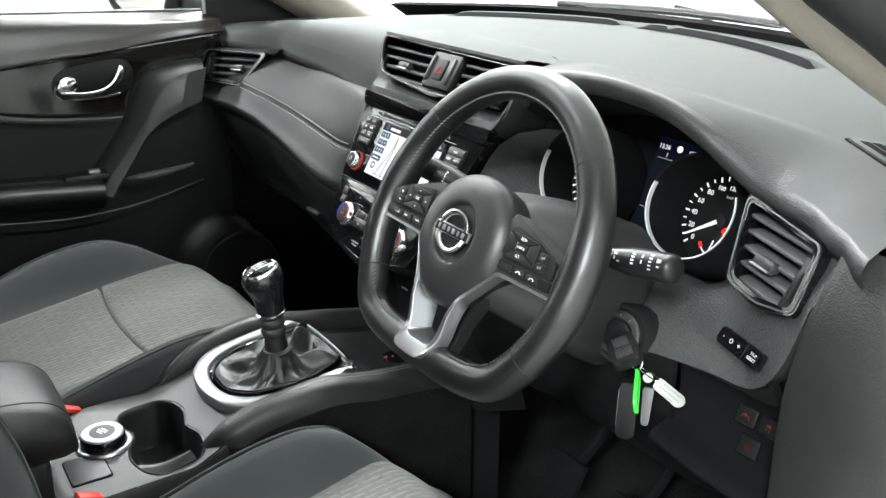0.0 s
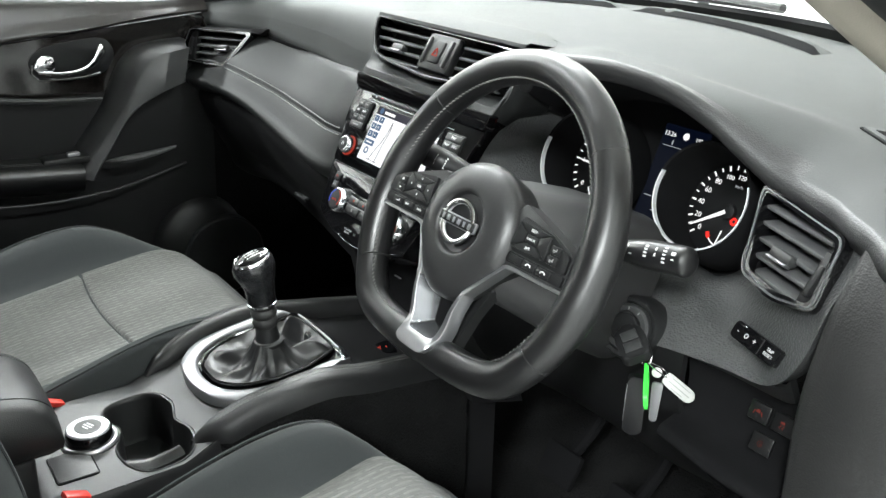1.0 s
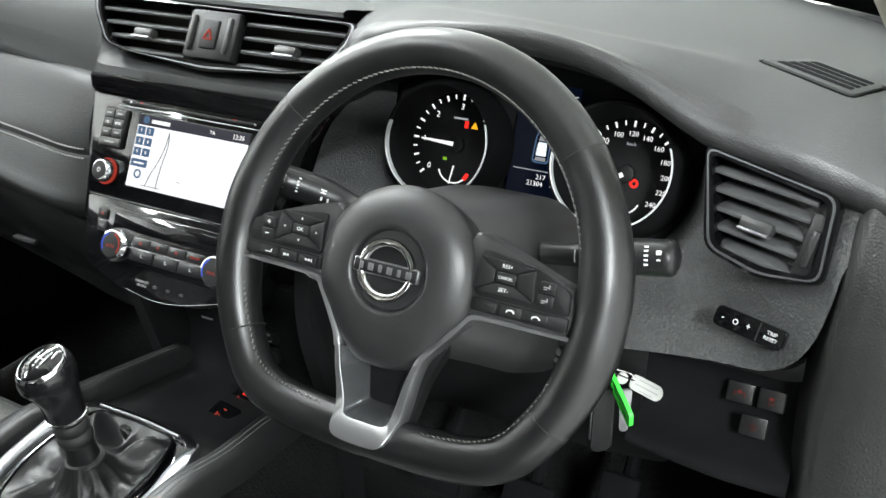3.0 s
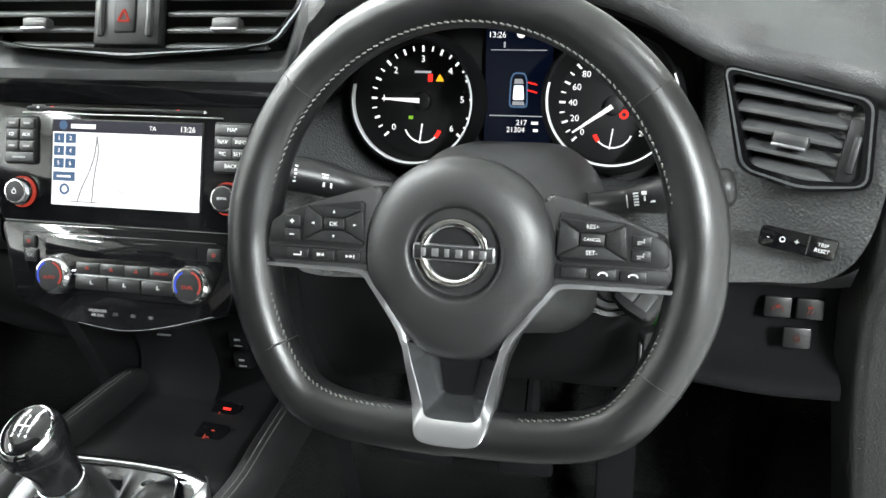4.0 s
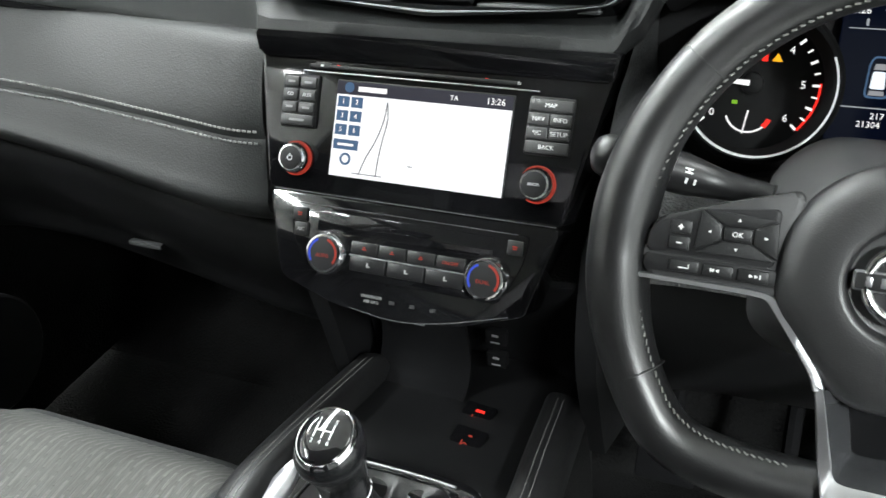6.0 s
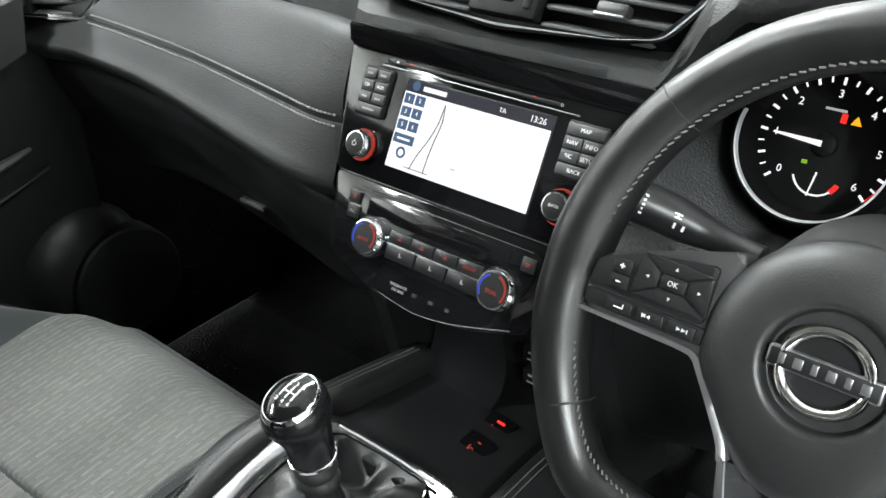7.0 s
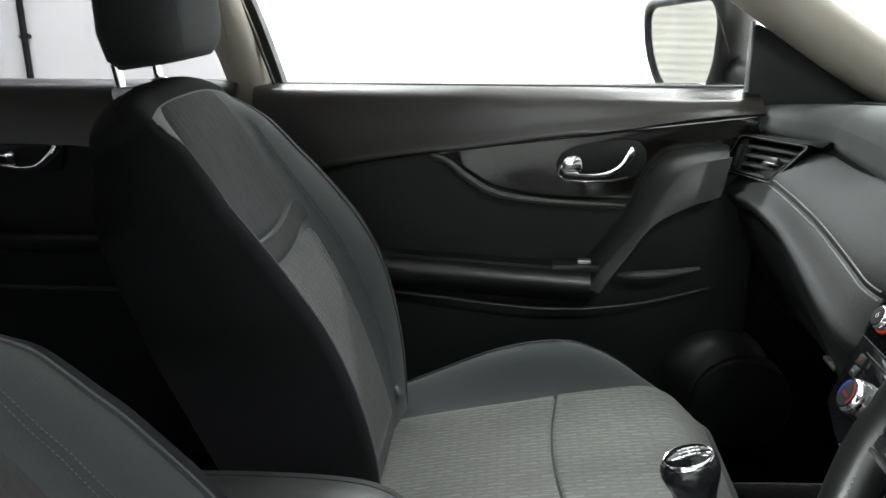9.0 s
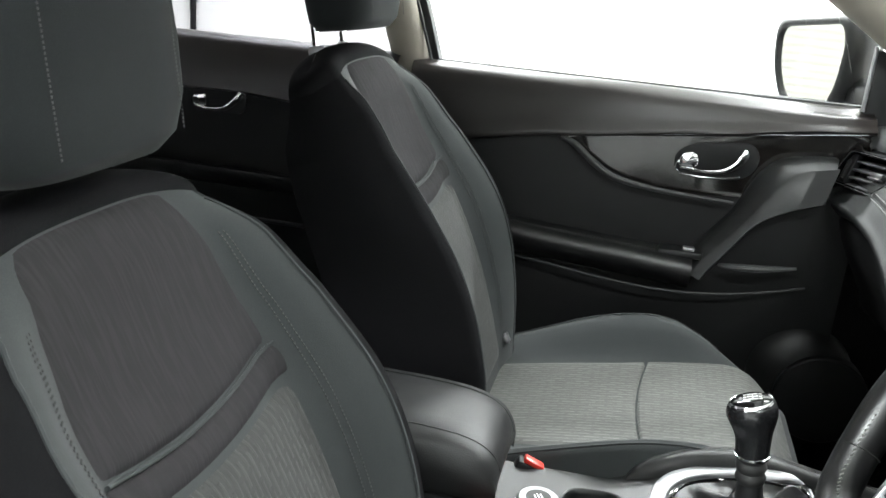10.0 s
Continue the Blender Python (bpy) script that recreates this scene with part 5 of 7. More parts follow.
LAMP_MARKS = [(0.45, 0.0018, 0.0042, 106), (0.50, 0.0018, 0.0042, 106), (0.48, 0.0060, 0.0012, 84), (0.48, 0.0060, 0.0012, 74), (0.50, 0.0012, 0.0034, 79)]
LAMP_MARKS += [(0.67, 0.0036 - 0.0010 * (k % 2), 0.0017, a) for k, a in enumerate((64, 76, 88, 100, 112))] + [(0.77, 0.0030, 0.0022, a) for a in (70, 84, 98, 112)]
WIPE_MARKS = [(0.26, 0.0008, 0.0044, a) for a in (78, 96, 114)] + [(0.30, 0.0040, 0.0014, a) for a in (66, 78, 90, 102, 114)] + [(0.38, 0.0040, 0.0030, 70), (0.38, 0.0014, 0.0040, 90), (0.40, 0.0036, 0.0014, 104)] + [(0.56, 0.0034, 0.0018, a) for a in (64, 77, 90, 103)] + [(0.62, 0.0014, 0.0034, a) for a in (70, 92)] + [(0.72, 0.0034, 0.0016, a) for a in (58, 72, 86, 100, 114)] + [(0.81, 0.0042, 0.0036, 76), (0.81, 0.0030, 0.0014, 98)]
stalk([(0.300, 0.945, 1.015), (0.255, 0.950, 1.020), (0.215, 0.938, 1.034), (0.180, 0.915, 1.050)], 0.0155, LAMP_MARKS, "black light stalk with white symbols")
stalk([(0.462, 0.945, 1.015), (0.505, 0.955, 1.018), (0.545, 0.960, 1.024), (0.575, 0.962, 1.028)], 0.0155, WIPE_MARKS, "black wiper stalk with white symbols")

# ---- steering wheel ----
wheel = thing("steering_wheel", "black leather flat-bottomed steering wheel with satin silver spoke trim", "steering wheel", WH)


def rim_xy(a, grow=0.0):
    x, y = (0.1675 + grow) * math.cos(a), ((0.1790 if a > 0 else 0.1690) + grow) * math.sin(a)
    low = -0.138 - grow
    if y < low + 0.03:
        k = (low + 0.03) - y
        y = low + 0.03 - 0.03 * (1 - math.exp(-k / 0.03)) * 1.12
    return x, y


N = 120
path, radii = [], []
for i in range(N):
    a = 2 * math.pi * i / N - math.pi / 2
    x, y = rim_xy(a)
    path.append((x, y, -0.024))
    thumb = math.exp(-((abs(math.degrees(math.atan2(y, abs(x)))) - 8) / 14) ** 2)
    radii.append(0.0187 + 0.0022 * thumb)
part("rim", tube(path, radii, 18, closed=True), LEATHER, wheel, "black leather-covered rim", sharp=80)
for deg in (40, 140, -150, -30):
    x, y = rim_xy(radians(deg))
    d = Vector(rim_xy(radians(deg + 1))) - Vector((x, y))
    ang = math.degrees(math.atan2(d.y, d.x))
    m = Matrix.Translation((x, y, -0.024)) @ pose(0, 0, 0, 0, 0, ang) @ pose(0, 0, 0, 0, 90, 0)
    rr = 0.0187 + 0.0022 * math.exp(-((abs(math.degrees(math.atan2(y, abs(x)))) - 8) / 14) ** 2)
    bm = lathe([(rr - 0.001, -0.0008), (rr + 0.0003, -0.0003), (rr + 0.0003, 0.0003), (rr - 0.001, 0.0008)], 32, None, m)
    part("seam", bm, RUBBER, wheel, "dark joint line in the leather")
bm = bmesh.new()
for i in range(190):
    a = 2 * math.pi * i / 190 - math.pi / 2
    x, y = rim_xy(a, -0.0160)
    x2, y2 = rim_xy(a + 0.019, -0.0156)
    deg = math.degrees(a) % 360
    if 252 < deg < 288 or deg < 14 or deg > 346 or 166 < deg < 194:
        continue
    tube([(x, y, -0.0140), (x2, y2, -0.0115)], 0.0007, 5, bm=bm)
tagged(part("rim_stitching", bm, RIM_THREAD, wheel), kind="stuff")

# hub with a rounded airbag cover
LOW = [(0.0715, 0.0), (0.0708, -0.014), (0.0665, -0.028), (0.0555, -0.042), (0.0450, -0.057), (0.0320, -0.071), (0.0165, -0.0790), (0.0, -0.0805)]
lower = [p for p in spline([(x, y, 0) for x, y in LOW], 17)]
HUB = [Vector((0.0715 * math.cos(math.pi * i / 32), 0.0690 * math.sin(math.pi * i / 32), 0)) for i in range(32)]
HUB += [Vector((-p.x, p.y, 0)) for p in lower[:16]] + [Vector((p.x, p.y, 0)) for p in reversed(lower[1:])]
rows = []
for f, z in ((0.92, -0.05), (1.0, -0.022), (1.0, -0.016), (0.985, -0.011), (0.94, -0.006), (0.86, -0.0015), (0.76, 0.0015), (0.64, 0.0034), (0.52, 0.0042), (0.48, 0.0036), (0.455, 0.0006), (0.44, -0.0030), (0.42, -0.0036), (0.25, -0.0026), (0.05, -0.002)):
    k = ease(f, 0.60, 0.92)
    rows.append([(p.x * f * k + 0.0715 * f * (1 - k) * math.cos(2 * math.pi * i / 64), p.y * f * k + 0.0715 * f * (1 - k) * math.sin(2 * math.pi * i / 64), z) for i, p in enumerate(HUB)])
part("airbag_cover", skin(rows, close_cols=True, caps=True), HUBSKIN, wheel, "grained dark airbag cover", sharp=50)
bm = bmesh.new()
for x in (-0.052, 0.052):
    rbox(bm, (x, -0.001, 0.001), (0.006, 0.002, 0.001), 0.0003)
for y, w in ((-0.047, 0.010), (-0.051, 0.022), (-0.056, 0.020)):
    rbox(bm, (0, y, -0.0035), (w, 0.0016, 0.003), 0.0003)
part("moulded_mark", bm, PLASTIC, wheel)
emblem = part("emblem", tube([(x, y * 0.95, 0.004) for x, y in circle(0, 0, 0.0225, 40)], [0.0042 if abs(math.sin(2 * math.pi * i / 40)) > 0.35 else 0.0036 for i in range(40)], 10, closed=True, flat=0.8), CHROME, wheel, "plain chrome ring badge")
part("badge_bar", box((0, 0, 0.004), (0.060, 0.0120, 0.005), 0.002), SILVER, emblem, "plain satin bar")
part("badge_inlay", box((0, 0, 0.0060), (0.057, 0.0095, 0.0024), 0.0008), DARK, emblem)
for k in range(6):
    part("badge_mark", box((-0.0215 + 0.0086 * k, 0, 0.0070), (0.0034 + 0.0016 * (k % 2), 0.0058, 0.0014), 0.0004), SILVER, emblem)
part("badge_plate", prism(circle(0, 0, 0.021, 32), -0.003, 0.001), DARK, emblem)

for s in (-1, 1):
    spoke = part("spoke", prism(rounded([(s * 0.060, 0.046), (s * 0.100, 0.034), (s * 0.146, 0.018), (s * 0.150, 0.0), (s * 0.149, -0.019), (s * 0.060, -0.019)][:: s], 0.008), -0.034, -0.012, 0.004), SPOKE, wheel, "dark spoke with switches")
    pad = part("switch_pad", prism(rounded([(s * 0.072, 0.033), (s * 0.118, 0.027), (s * 0.146, 0.015), (s * 0.148, -0.0025), (s * 0.072, -0.0025)][:: s], 0.004), -0.013, -0.0085, 0.0012), DARK, wheel)
    cx, cy = s * 0.095, 0.0145
    for poly in ([(-0.021, 0.0135), (0.021, 0.0115), (0.008, 0.005), (-0.008, 0.005)], [(-0.023, -0.0135), (-0.008, -0.005), (0.008, -0.005), (0.023, -0.0135)], [(-0.0225, 0.0125), (-0.0095, 0.0045), (-0.0095, -0.0045), (-0.0245, -0.0125)], [(0.0225, 0.0105), (0.0245, -0.0125), (0.0095, -0.0045), (0.0095, 0.0045)]):
        key = part("button", prism([(cx + x, cy + y) for x, y in poly], -0.009, -0.0068, 0.0006), PLASTIC, wheel)
    key = part("button", box((cx, cy, -0.0080), (0.0165, 0.0082, 0.003), 0.001), PLASTIC, wheel)
    if s < 0:
        part("lettering", words("OK", 0.0046, at(cx, cy, -0.0062)), INK, wheel, normals=False)
        for dx, dy, turn in ((0, 0.0092, 90), (0, -0.0092, -90), (-0.0165, 0, 180), (0.0165, 0, 0)):
            part("arrow_mark", prism([(-0.0010, -0.0010), (0.0012, 0), (-0.0010, 0.0010)], -0.0068, -0.0064, m=at(cx + dx, cy + dy, 0, turn)), INK, wheel)
    else:
        for text, size, dy, z in (("RES+", 0.0042, 0.0088, -0.0064), ("CANCEL", 0.0031, 0, -0.0062), ("SET-", 0.0042, -0.0092, -0.0064)):
            part("lettering", words(text, size, at(cx, cy + dy, z)), INK, wheel, normals=False)
    for k, dy in enumerate((0.0065, -0.0035)):
        key = part("button", box((s * 0.1285, 0.0085 + dy, -0.0085), (0.013, 0.0085, 0.003), 0.001), PLASTIC, wheel)
        if s < 0:
            bar_marks(key, [(-0.1285, 0.0085 + dy, 0.0034, 0.0009)] + ([(-0.1285, 0.0085 + dy, 0.0009, 0.0034)] if k == 0 else []), INK, -0.0069)
        else:
            bar_marks(key, [(0.1275, 0.0085 + dy, 0.0042, 0.0010), (0.1300, 0.0092 + dy, 0.0010, 0.0032), (0.1270, 0.0070 + dy, 0.0026, 0.0008)], GREY_INK, -0.0069)
    part("row_plate", prism(rounded([(s * 0.070, -0.004), (s * 0.148, -0.004), (s * 0.148, -0.0145), (s * 0.070, -0.0145)][:: s], 0.002), -0.013, -0.0095, 0.0008), DARK, wheel)
    for k in range(3):
        x = s * (0.083 + 0.0205 * k)
        key = part("button", box((x, -0.0092, -0.0092), (0.018, 0.0078, 0.003), 0.001), PLASTIC, wheel)
        bm = bmesh.new()
        if s < 0 and k < 2:
            # track skip arrows
            way = -1 if k == 1 else 1
            for q in (-0.0022, 0.0008):
                prism([(x + q, -0.0102), (x + q, -0.0078), (x + q + way * 0.0024, -0.0090)][:: way], -0.0078, -0.0073, bm=bm)
            rbox(bm, (x + way * 0.0042, -0.0090, -0.0075), (0.0007, 0.0026, 0.0004), 0)
            part("symbol", bm, INK, key)
        elif s < 0:
            tube([(x + 0.003, -0.0078, -0.0074), (x + 0.003, -0.0102, -0.0074), (x - 0.003, -0.0102, -0.0074)], 0.0005, 5, bm=bm)
            part("symbol", bm, INK, key)
        elif k > 0:
            tube([(x - 0.0032, -0.0100, -0.0074), (x - 0.0022, -0.0084, -0.0074), (x, -0.0079, -0.0074), (x + 0.0022, -0.0084, -0.0074), (x + 0.0032, -0.0100, -0.0074)], 0.0007, 5, bm=bm)
            part("symbol", bm, INK, key)
        else:
            bm.free()
    # silver strip under the switches, turning down beside the airbag cover
    line = [(s * 0.151, -0.0178), (s * 0.110, -0.0178), (s * 0.080, -0.0180), (s * 0.0705, -0.0200), (s * 0.0640, -0.0275), (s * 0.0490, -0.0465), (s * 0.0385, -0.0600), (s * 0.0345, -0.0690)]
    wide = [0.0030, 0.0034, 0.0040, 0.0048, 0.0046, 0.0050, 0.0058, 0.0062]
    pts = spline([(x, y, 0) for x, y in line], 40)
    ws = spline([(w, 0, 0) for w in wide], 40)
    a, b = [], []
    for i, p in enumerate(pts):
        d = (pts[min(39, i + 1)] - pts[max(0, i - 1)]).normalized()
        nrm = Vector((-d.y, d.x, 0)) * (s)
        a.append(p - nrm * 0.0006)
        b.append(p + nrm * ws[i].x)
    zf = [-0.0105 + 0.0065 * ease(i / 39, 0.45, 1.0) for i in range(40)]
    rows = [[Vector((p.x, p.y, z - 0.014)) for p, z in zip(a, zf)], [Vector((p.x, p.y, z - 0.001)) for p, z in zip(a, zf)], [p.lerp(q, 0.15) + Vector((0, 0, z)) for p, q, z in zip(a, b, zf)], [p.lerp(q, 0.85) + Vector((0, 0, z)) for p, q, z in zip(a, b, zf)], [Vector((q.x, q.y, z - 0.004)) for q, z in zip(b, zf)], [Vector((q.x, q.y, z - 0.014)) for q, z in zip(b, zf)]]
    part("spoke_trim", skin(rows), SILVER, wheel, "satin silver trim", sharp=50)
# lower spoke: a silver cradle with bevelled inner faces round a dark opening
EDGE_OUT = [(-0.0400, -0.0665), (-0.0362, -0.0840), (-0.0322, -0.1060), (-0.0282, -0.1260), (-0.0240, -0.1365), (-0.0160, -0.1405), (0.0, -0.1412), (0.0160, -0.1405), (0.0240, -0.1365), (0.0282, -0.1260), (0.0322, -0.1060), (0.0362, -0.0840), (0.0400, -0.0665)]
EDGE_IN = [(-0.0342, -0.0690), (-0.0305, -0.0830), (-0.0262, -0.1000), (-0.0228, -0.1130), (-0.0206, -0.1212), (-0.0150, -0.1240), (0.0, -0.1243), (0.0150, -0.1240), (0.0206, -0.1212), (0.0228, -0.1130), (0.0262, -0.1000), (0.0305, -0.0830), (0.0342, -0.0690)]
EDGE_HOLE = [(-0.0180, -0.0740), (-0.0165, -0.0840), (-0.0140, -0.0960), (-0.0122, -0.1050), (-0.0110, -0.1095), (-0.0070, -0.1110), (0.0, -0.1110), (0.0070, -0.1110), (0.0110, -0.1095), (0.0122, -0.1050), (0.0140, -0.0960), (0.0165, -0.0840), (0.0180, -0.0740)]
def cradle(line, lift):
    return [Vector((p.x, p.y, lift - 0.004 - 0.0045 * ease(-p.y, 0.080, 0.112) + 0.0125 * ease(-p.y, 0.116, 0.139))) for p in spline([(*q, 0) for q in line], 49)]
outer_low, outer_top, inner_top = cradle(EDGE_OUT, -0.018), cradle(EDGE_OUT, -0.0012), cradle(EDGE_IN, -0.0006)
part("lower_trim", skin([outer_low, outer_top, [p.lerp(q, 0.12) + Vector((0, 0, 0.0010)) for p, q in zip(outer_top, inner_top)], [p.lerp(q, 0.90) + Vector((0, 0, 0.0008)) for p, q in zip(outer_top, inner_top)], inner_top]), SILVER, wheel, "satin silver cradle of the lower spoke", sharp=40)
deep = [Vector((p.x, p.y, -0.0300)) for p in spline([(*q, 0) for q in EDGE_HOLE], 49)]
part("lower_bevel", skin([inner_top, [p.lerp(q, 0.08) + Vector((0, 0, -0.0006)) for p, q in zip(inner_top, deep)], [p.lerp(q, 0.5) + Vector((0, 0, -0.0012)) for p, q in zip(inner_top, deep)], deep]), CRADLE, wheel, "bevelled silver faces round the opening", sharp=30)
part("lower_spoke", prism(rounded([(-0.050, -0.048), (0.050, -0.048), (0.035, -0.086), (0.025, -0.137), (-0.025, -0.137), (-0.035, -0.086)], 0.006), -0.048, -0.0340, 0.004), PLASTIC, wheel)
part("lower_recess", prism(rounded([(-0.0185, -0.070), (0.0185, -0.070), (0.0112, -0.1112), (-0.0112, -0.1112)], 0.003), -0.034, -0.0305, 0.0), MATT, wheel)


# ---- ignition and keys ----
IG = face_pose((0.482, 0.980, 0.916), (0.97, 0.2, 0.0), (0.05, 0.35, 0.93))
ign = thing("ignition_lock", "black ignition lock with a grey ring", "ignition lock", IG)
part("bezel", lathe([(0.036, -0.05), (0.036, -0.018), (0.033, -0.013), (0.029, -0.014), (0.027, -0.020)], 36), PLASTIC, ign, "round black bezel")
part("ring", lathe([(0.0265, -0.04), (0.0265, -0.011), (0.024, -0.008), (0.019, -0.008), (0.018, -0.012), (0.006, -0.012)], 36), BUTTON, ign)
bm = bmesh.new()
for a in (60, 95, 130, 165):
    rbox(bm, (0.0215, 0, -0.0078), (0.0030, 0.0012, 0.0006), 0, m=pose(0, 0, 0, 0, 0, a))
part("position_marks", bm, GREY_INK, ign)
part("inner_ring", lathe([(0.0165, -0.02), (0.0165, -0.0055), (0.015, -0.004), (0.012, -0.004)], 28), DARK, ign)
keys = thing("key_ring", "car key in the lock, fobs and white tag hanging", "keys")
end = Vector((0.519, 0.983, 0.894))
head = Vector((0.505, 0.974, 0.907))
kd = (Vector((0.484, 0.985, 0.915)) - head).normalized()
km = face_pose(head, (0.563, 0.757, 0.447), kd)
part("car_key", prism(rounded([(-0.012, 0.024), (0.012, 0.024), (0.017, 0.004), (0.016, -0.022), (-0.016, -0.022), (-0.017, 0.004)], 0.008), -0.006, 0.006, 0.0035, m=km), DARK, keys, "black key head with buttons")
for y, q in ((0.008, 0.014), (-0.007, 0.015)):
    part("key_button", box((0, y, 0.0062), (q * 1.25, 0.013, 0.0016), 0.003, m=km), BUTTON, keys)
part("split_ring", tube([end + Vector((0.006 * math.cos(a), 0.003 * math.sin(a), 0.007 * math.sin(a))) for a in [2 * math.pi * i / 24 for i in range(24)]], 0.0011, 6, closed=True), CHROME, keys, "chrome split ring")
part("ring_link", tube(spline([end + Vector((0.004, 0, -0.002)), end + Vector((0.016, 0.012, -0.010)), end + Vector((0.020, 0.014, -0.018)), end + Vector((0.006, 0.003, -0.008))], 20, True), 0.0008, 6, closed=True), CHROME, keys)
fm = face_pose((0.516, 0.977, 0.838), (0.75, 0.65, 0.0), (0.02, 0.02, 1))
part("black_fob", prism(rounded([(-0.010, 0.035), (0.010, 0.035), (0.011, -0.036), (-0.010, -0.036)], 0.006), -0.005, 0.005, 0.0025, m=fm), DARK, keys, "glossy black fob")
part("fob_edge", box((-0.0102, 0.0, 0.0), (0.0016, 0.046, 0.004), 0.0006, m=fm), SILVER, keys)
gm = face_pose((0.5355, 0.968, 0.873), (0.64, -0.70, -0.31), (0.059, -0.269, 0.728))
part("green_tag", band(rounded([(-0.017, -0.0065), (0.018, -0.0065), (0.018, 0.0065), (-0.017, 0.0065)], 0.002), rounded([(-0.026, -0.0105), (0.026, -0.0105), (0.026, 0.0105), (-0.026, 0.0105)], 0.006), -0.0020, 0.0020, closed=True), GREEN_PLASTIC, keys, "bright green plastic key tag", m=gm)
part("green_tag_paper", prism([(-0.0172, -0.0066), (0.0182, -0.0066), (0.0182, 0.0066), (-0.0172, 0.0066)], -0.0006, 0.0006), GREEN_PLASTIC, keys, m=gm)
sm = face_pose(end + Vector((0.016, 0.004, -0.044)), (0.8, 0.5, 0.0), (-0.10, 0.0, 1))
part("steel_key", prism(rounded([(-0.006, 0.020), (0.006, 0.020), (0.004, -0.026), (-0.004, -0.026)], 0.004), -0.0015, 0.0015, 0.0006, m=sm), GUNMETAL, keys, "plain steel key")
part("key_disc", lathe([(0.0055, -0.001), (0.0055, 0.001), (0.0045, 0.0016)], 24, m=face_pose((0.529, 0.991, 0.879), (0.8, 0.5, 0.0), (0.1, 0.4, 0.8))), TAG_WHITE, keys)
tm = face_pose((0.549, 1.006, 0.8645), (0.643, 0.505, -0.574), (0.135, 0.608, 0.687))
tag = part("paper_tag", prism(rounded([(-0.020, -0.0072), (0.016, -0.0076), (0.021, 0.0), (0.016, 0.0076), (-0.020, 0.0072)], 0.005), -0.0008, 0.0008, 0.0004, m=tm), TAG_WHITE, keys, "white key tag with faint handwriting bars")
for y, q in ((0.004, 0.024), (-0.001, 0.028), (-0.0055, 0.016)):
    part("writing_bar", box((0.0, y, 0.0009), (q, 0.0011, 0.0003), 0, m=tm), GREY_INK, tag)

# ---- pedals ----
for x, w, n in ((0.22, 0.075, "clutch"), (0.36, 0.075, "brake"), (0.48, 0.05, "throttle")):
    pedal = thing("pedal", f"black rubber {n} pedal in the footwell", "pedal", pose(x, 1.18, 0.50, -25), group="pedals")
    part("pad", box((0, 0, 0), (w, 0.014, 0.06 if n != "throttle" else 0.16), 0.005), MATT, pedal)
    part("arm", tube(spline([(0, 0.01, 0), (0, 0.05, 0.08), (0, 0.06, 0.22)], 8), 0.010, 8), MATT, pedal)

# ---- centre console ----
CX = 0.018
console = thing("centre_console", "dark centre console with stitched side pads and cup holders", "centre console")


def con_z(y):
    return flowing([(0.05, 0.678), (0.44, 0.680), (0.58, 0.681), (0.625, 0.688), (0.66, 0.704), (0.757, 0.714), (0.862, 0.726), (0.885, 0.712), (0.93, 0.704), (1.05, 0.688), (1.2, 0.688)], y)[0]


TX, TW = 0.034, 0.112


def con_mid(y):
    """Middle line of the tunnel: the tray lies a little nearer the driver than the lever."""
    return TX + (CX - TX) * ease(y, 0.60, 0.70)


ys = [0.10 + 1.0 * i / 70 for i in range(71)]
rows = []
for y in ys:
    z, c, w = con_z(y), con_mid(y), TW
    rows.append([(c - w - 0.020, y, 0.35), (c - w - 0.010, y, z - 0.03), (c - w, y, z - 0.004), (c - w + 0.004, y, z), (c - w * 0.5, y, z), (c, y, z), (c + w * 0.5, y, z), (c + w - 0.004, y, z), (c + w, y, z - 0.004), (c + w + 0.010, y, z - 0.03), (c + w + 0.020, y, 0.35)])
QX, QY = 0.048, 0.584
cup = []
for i in range(72):
    a = 2 * math.pi * i / 72
    c, s = math.cos(a), math.sin(a)
    x = 0.088 * math.copysign(abs(c) ** 0.72, c)
    y = 0.046 * math.copysign(abs(s) ** 0.62, s)
    if s < 0:
        y += 0.020 * math.exp(-((x + 0.022) / 0.030) ** 2)
    else:
        y -= 0.010 * math.exp(-((x - 0.002) / 0.022) ** 2)
    cup.append((QX + x, QY + y))
tray_edge = rounded([(TX - TW, 0.44), (TX + TW, 0.44), (TX + TW, 0.60), (CX + TW, 0.68), (CX - TW, 0.68), (TX - TW, 0.60)], 0.004, 3)
bm = bmesh.new()
loops = []
for loop in (tray_edge, [(QX + (x - QX) * 1.05, QY + (y - QY) * 1.09) for x, y in cup]):
    vs = [bm.verts.new((x, y, con_z(y))) for x, y in loop]
    loops.append([bm.edges.new((vs[i], vs[(i + 1) % len(vs)])) for i in range(len(vs))])
bmesh.ops.triangle_fill(bm, edges=loops[0] + loops[1], use_beauty=True)
part("cup_holder_tray", bm, TRAY, console, "grained tray with two joined cup holders", sharp=30)
part("cup_wall", skin([[(QX + (x - QX) * k, QY + (y - QY) * q, con_z(y) - d) for x, y in cup] for k, q, d in ((1.05, 1.09, 0.0), (1.035, 1.06, -0.0014), (1.01, 1.01, -0.0004), (0.985, 0.975, 0.006), (0.96, 0.93, 0.062), (0.92, 0.86, 0.068), (0.05, 0.05, 0.069))], close_cols=True), PLASTIC, console, sharp=50)
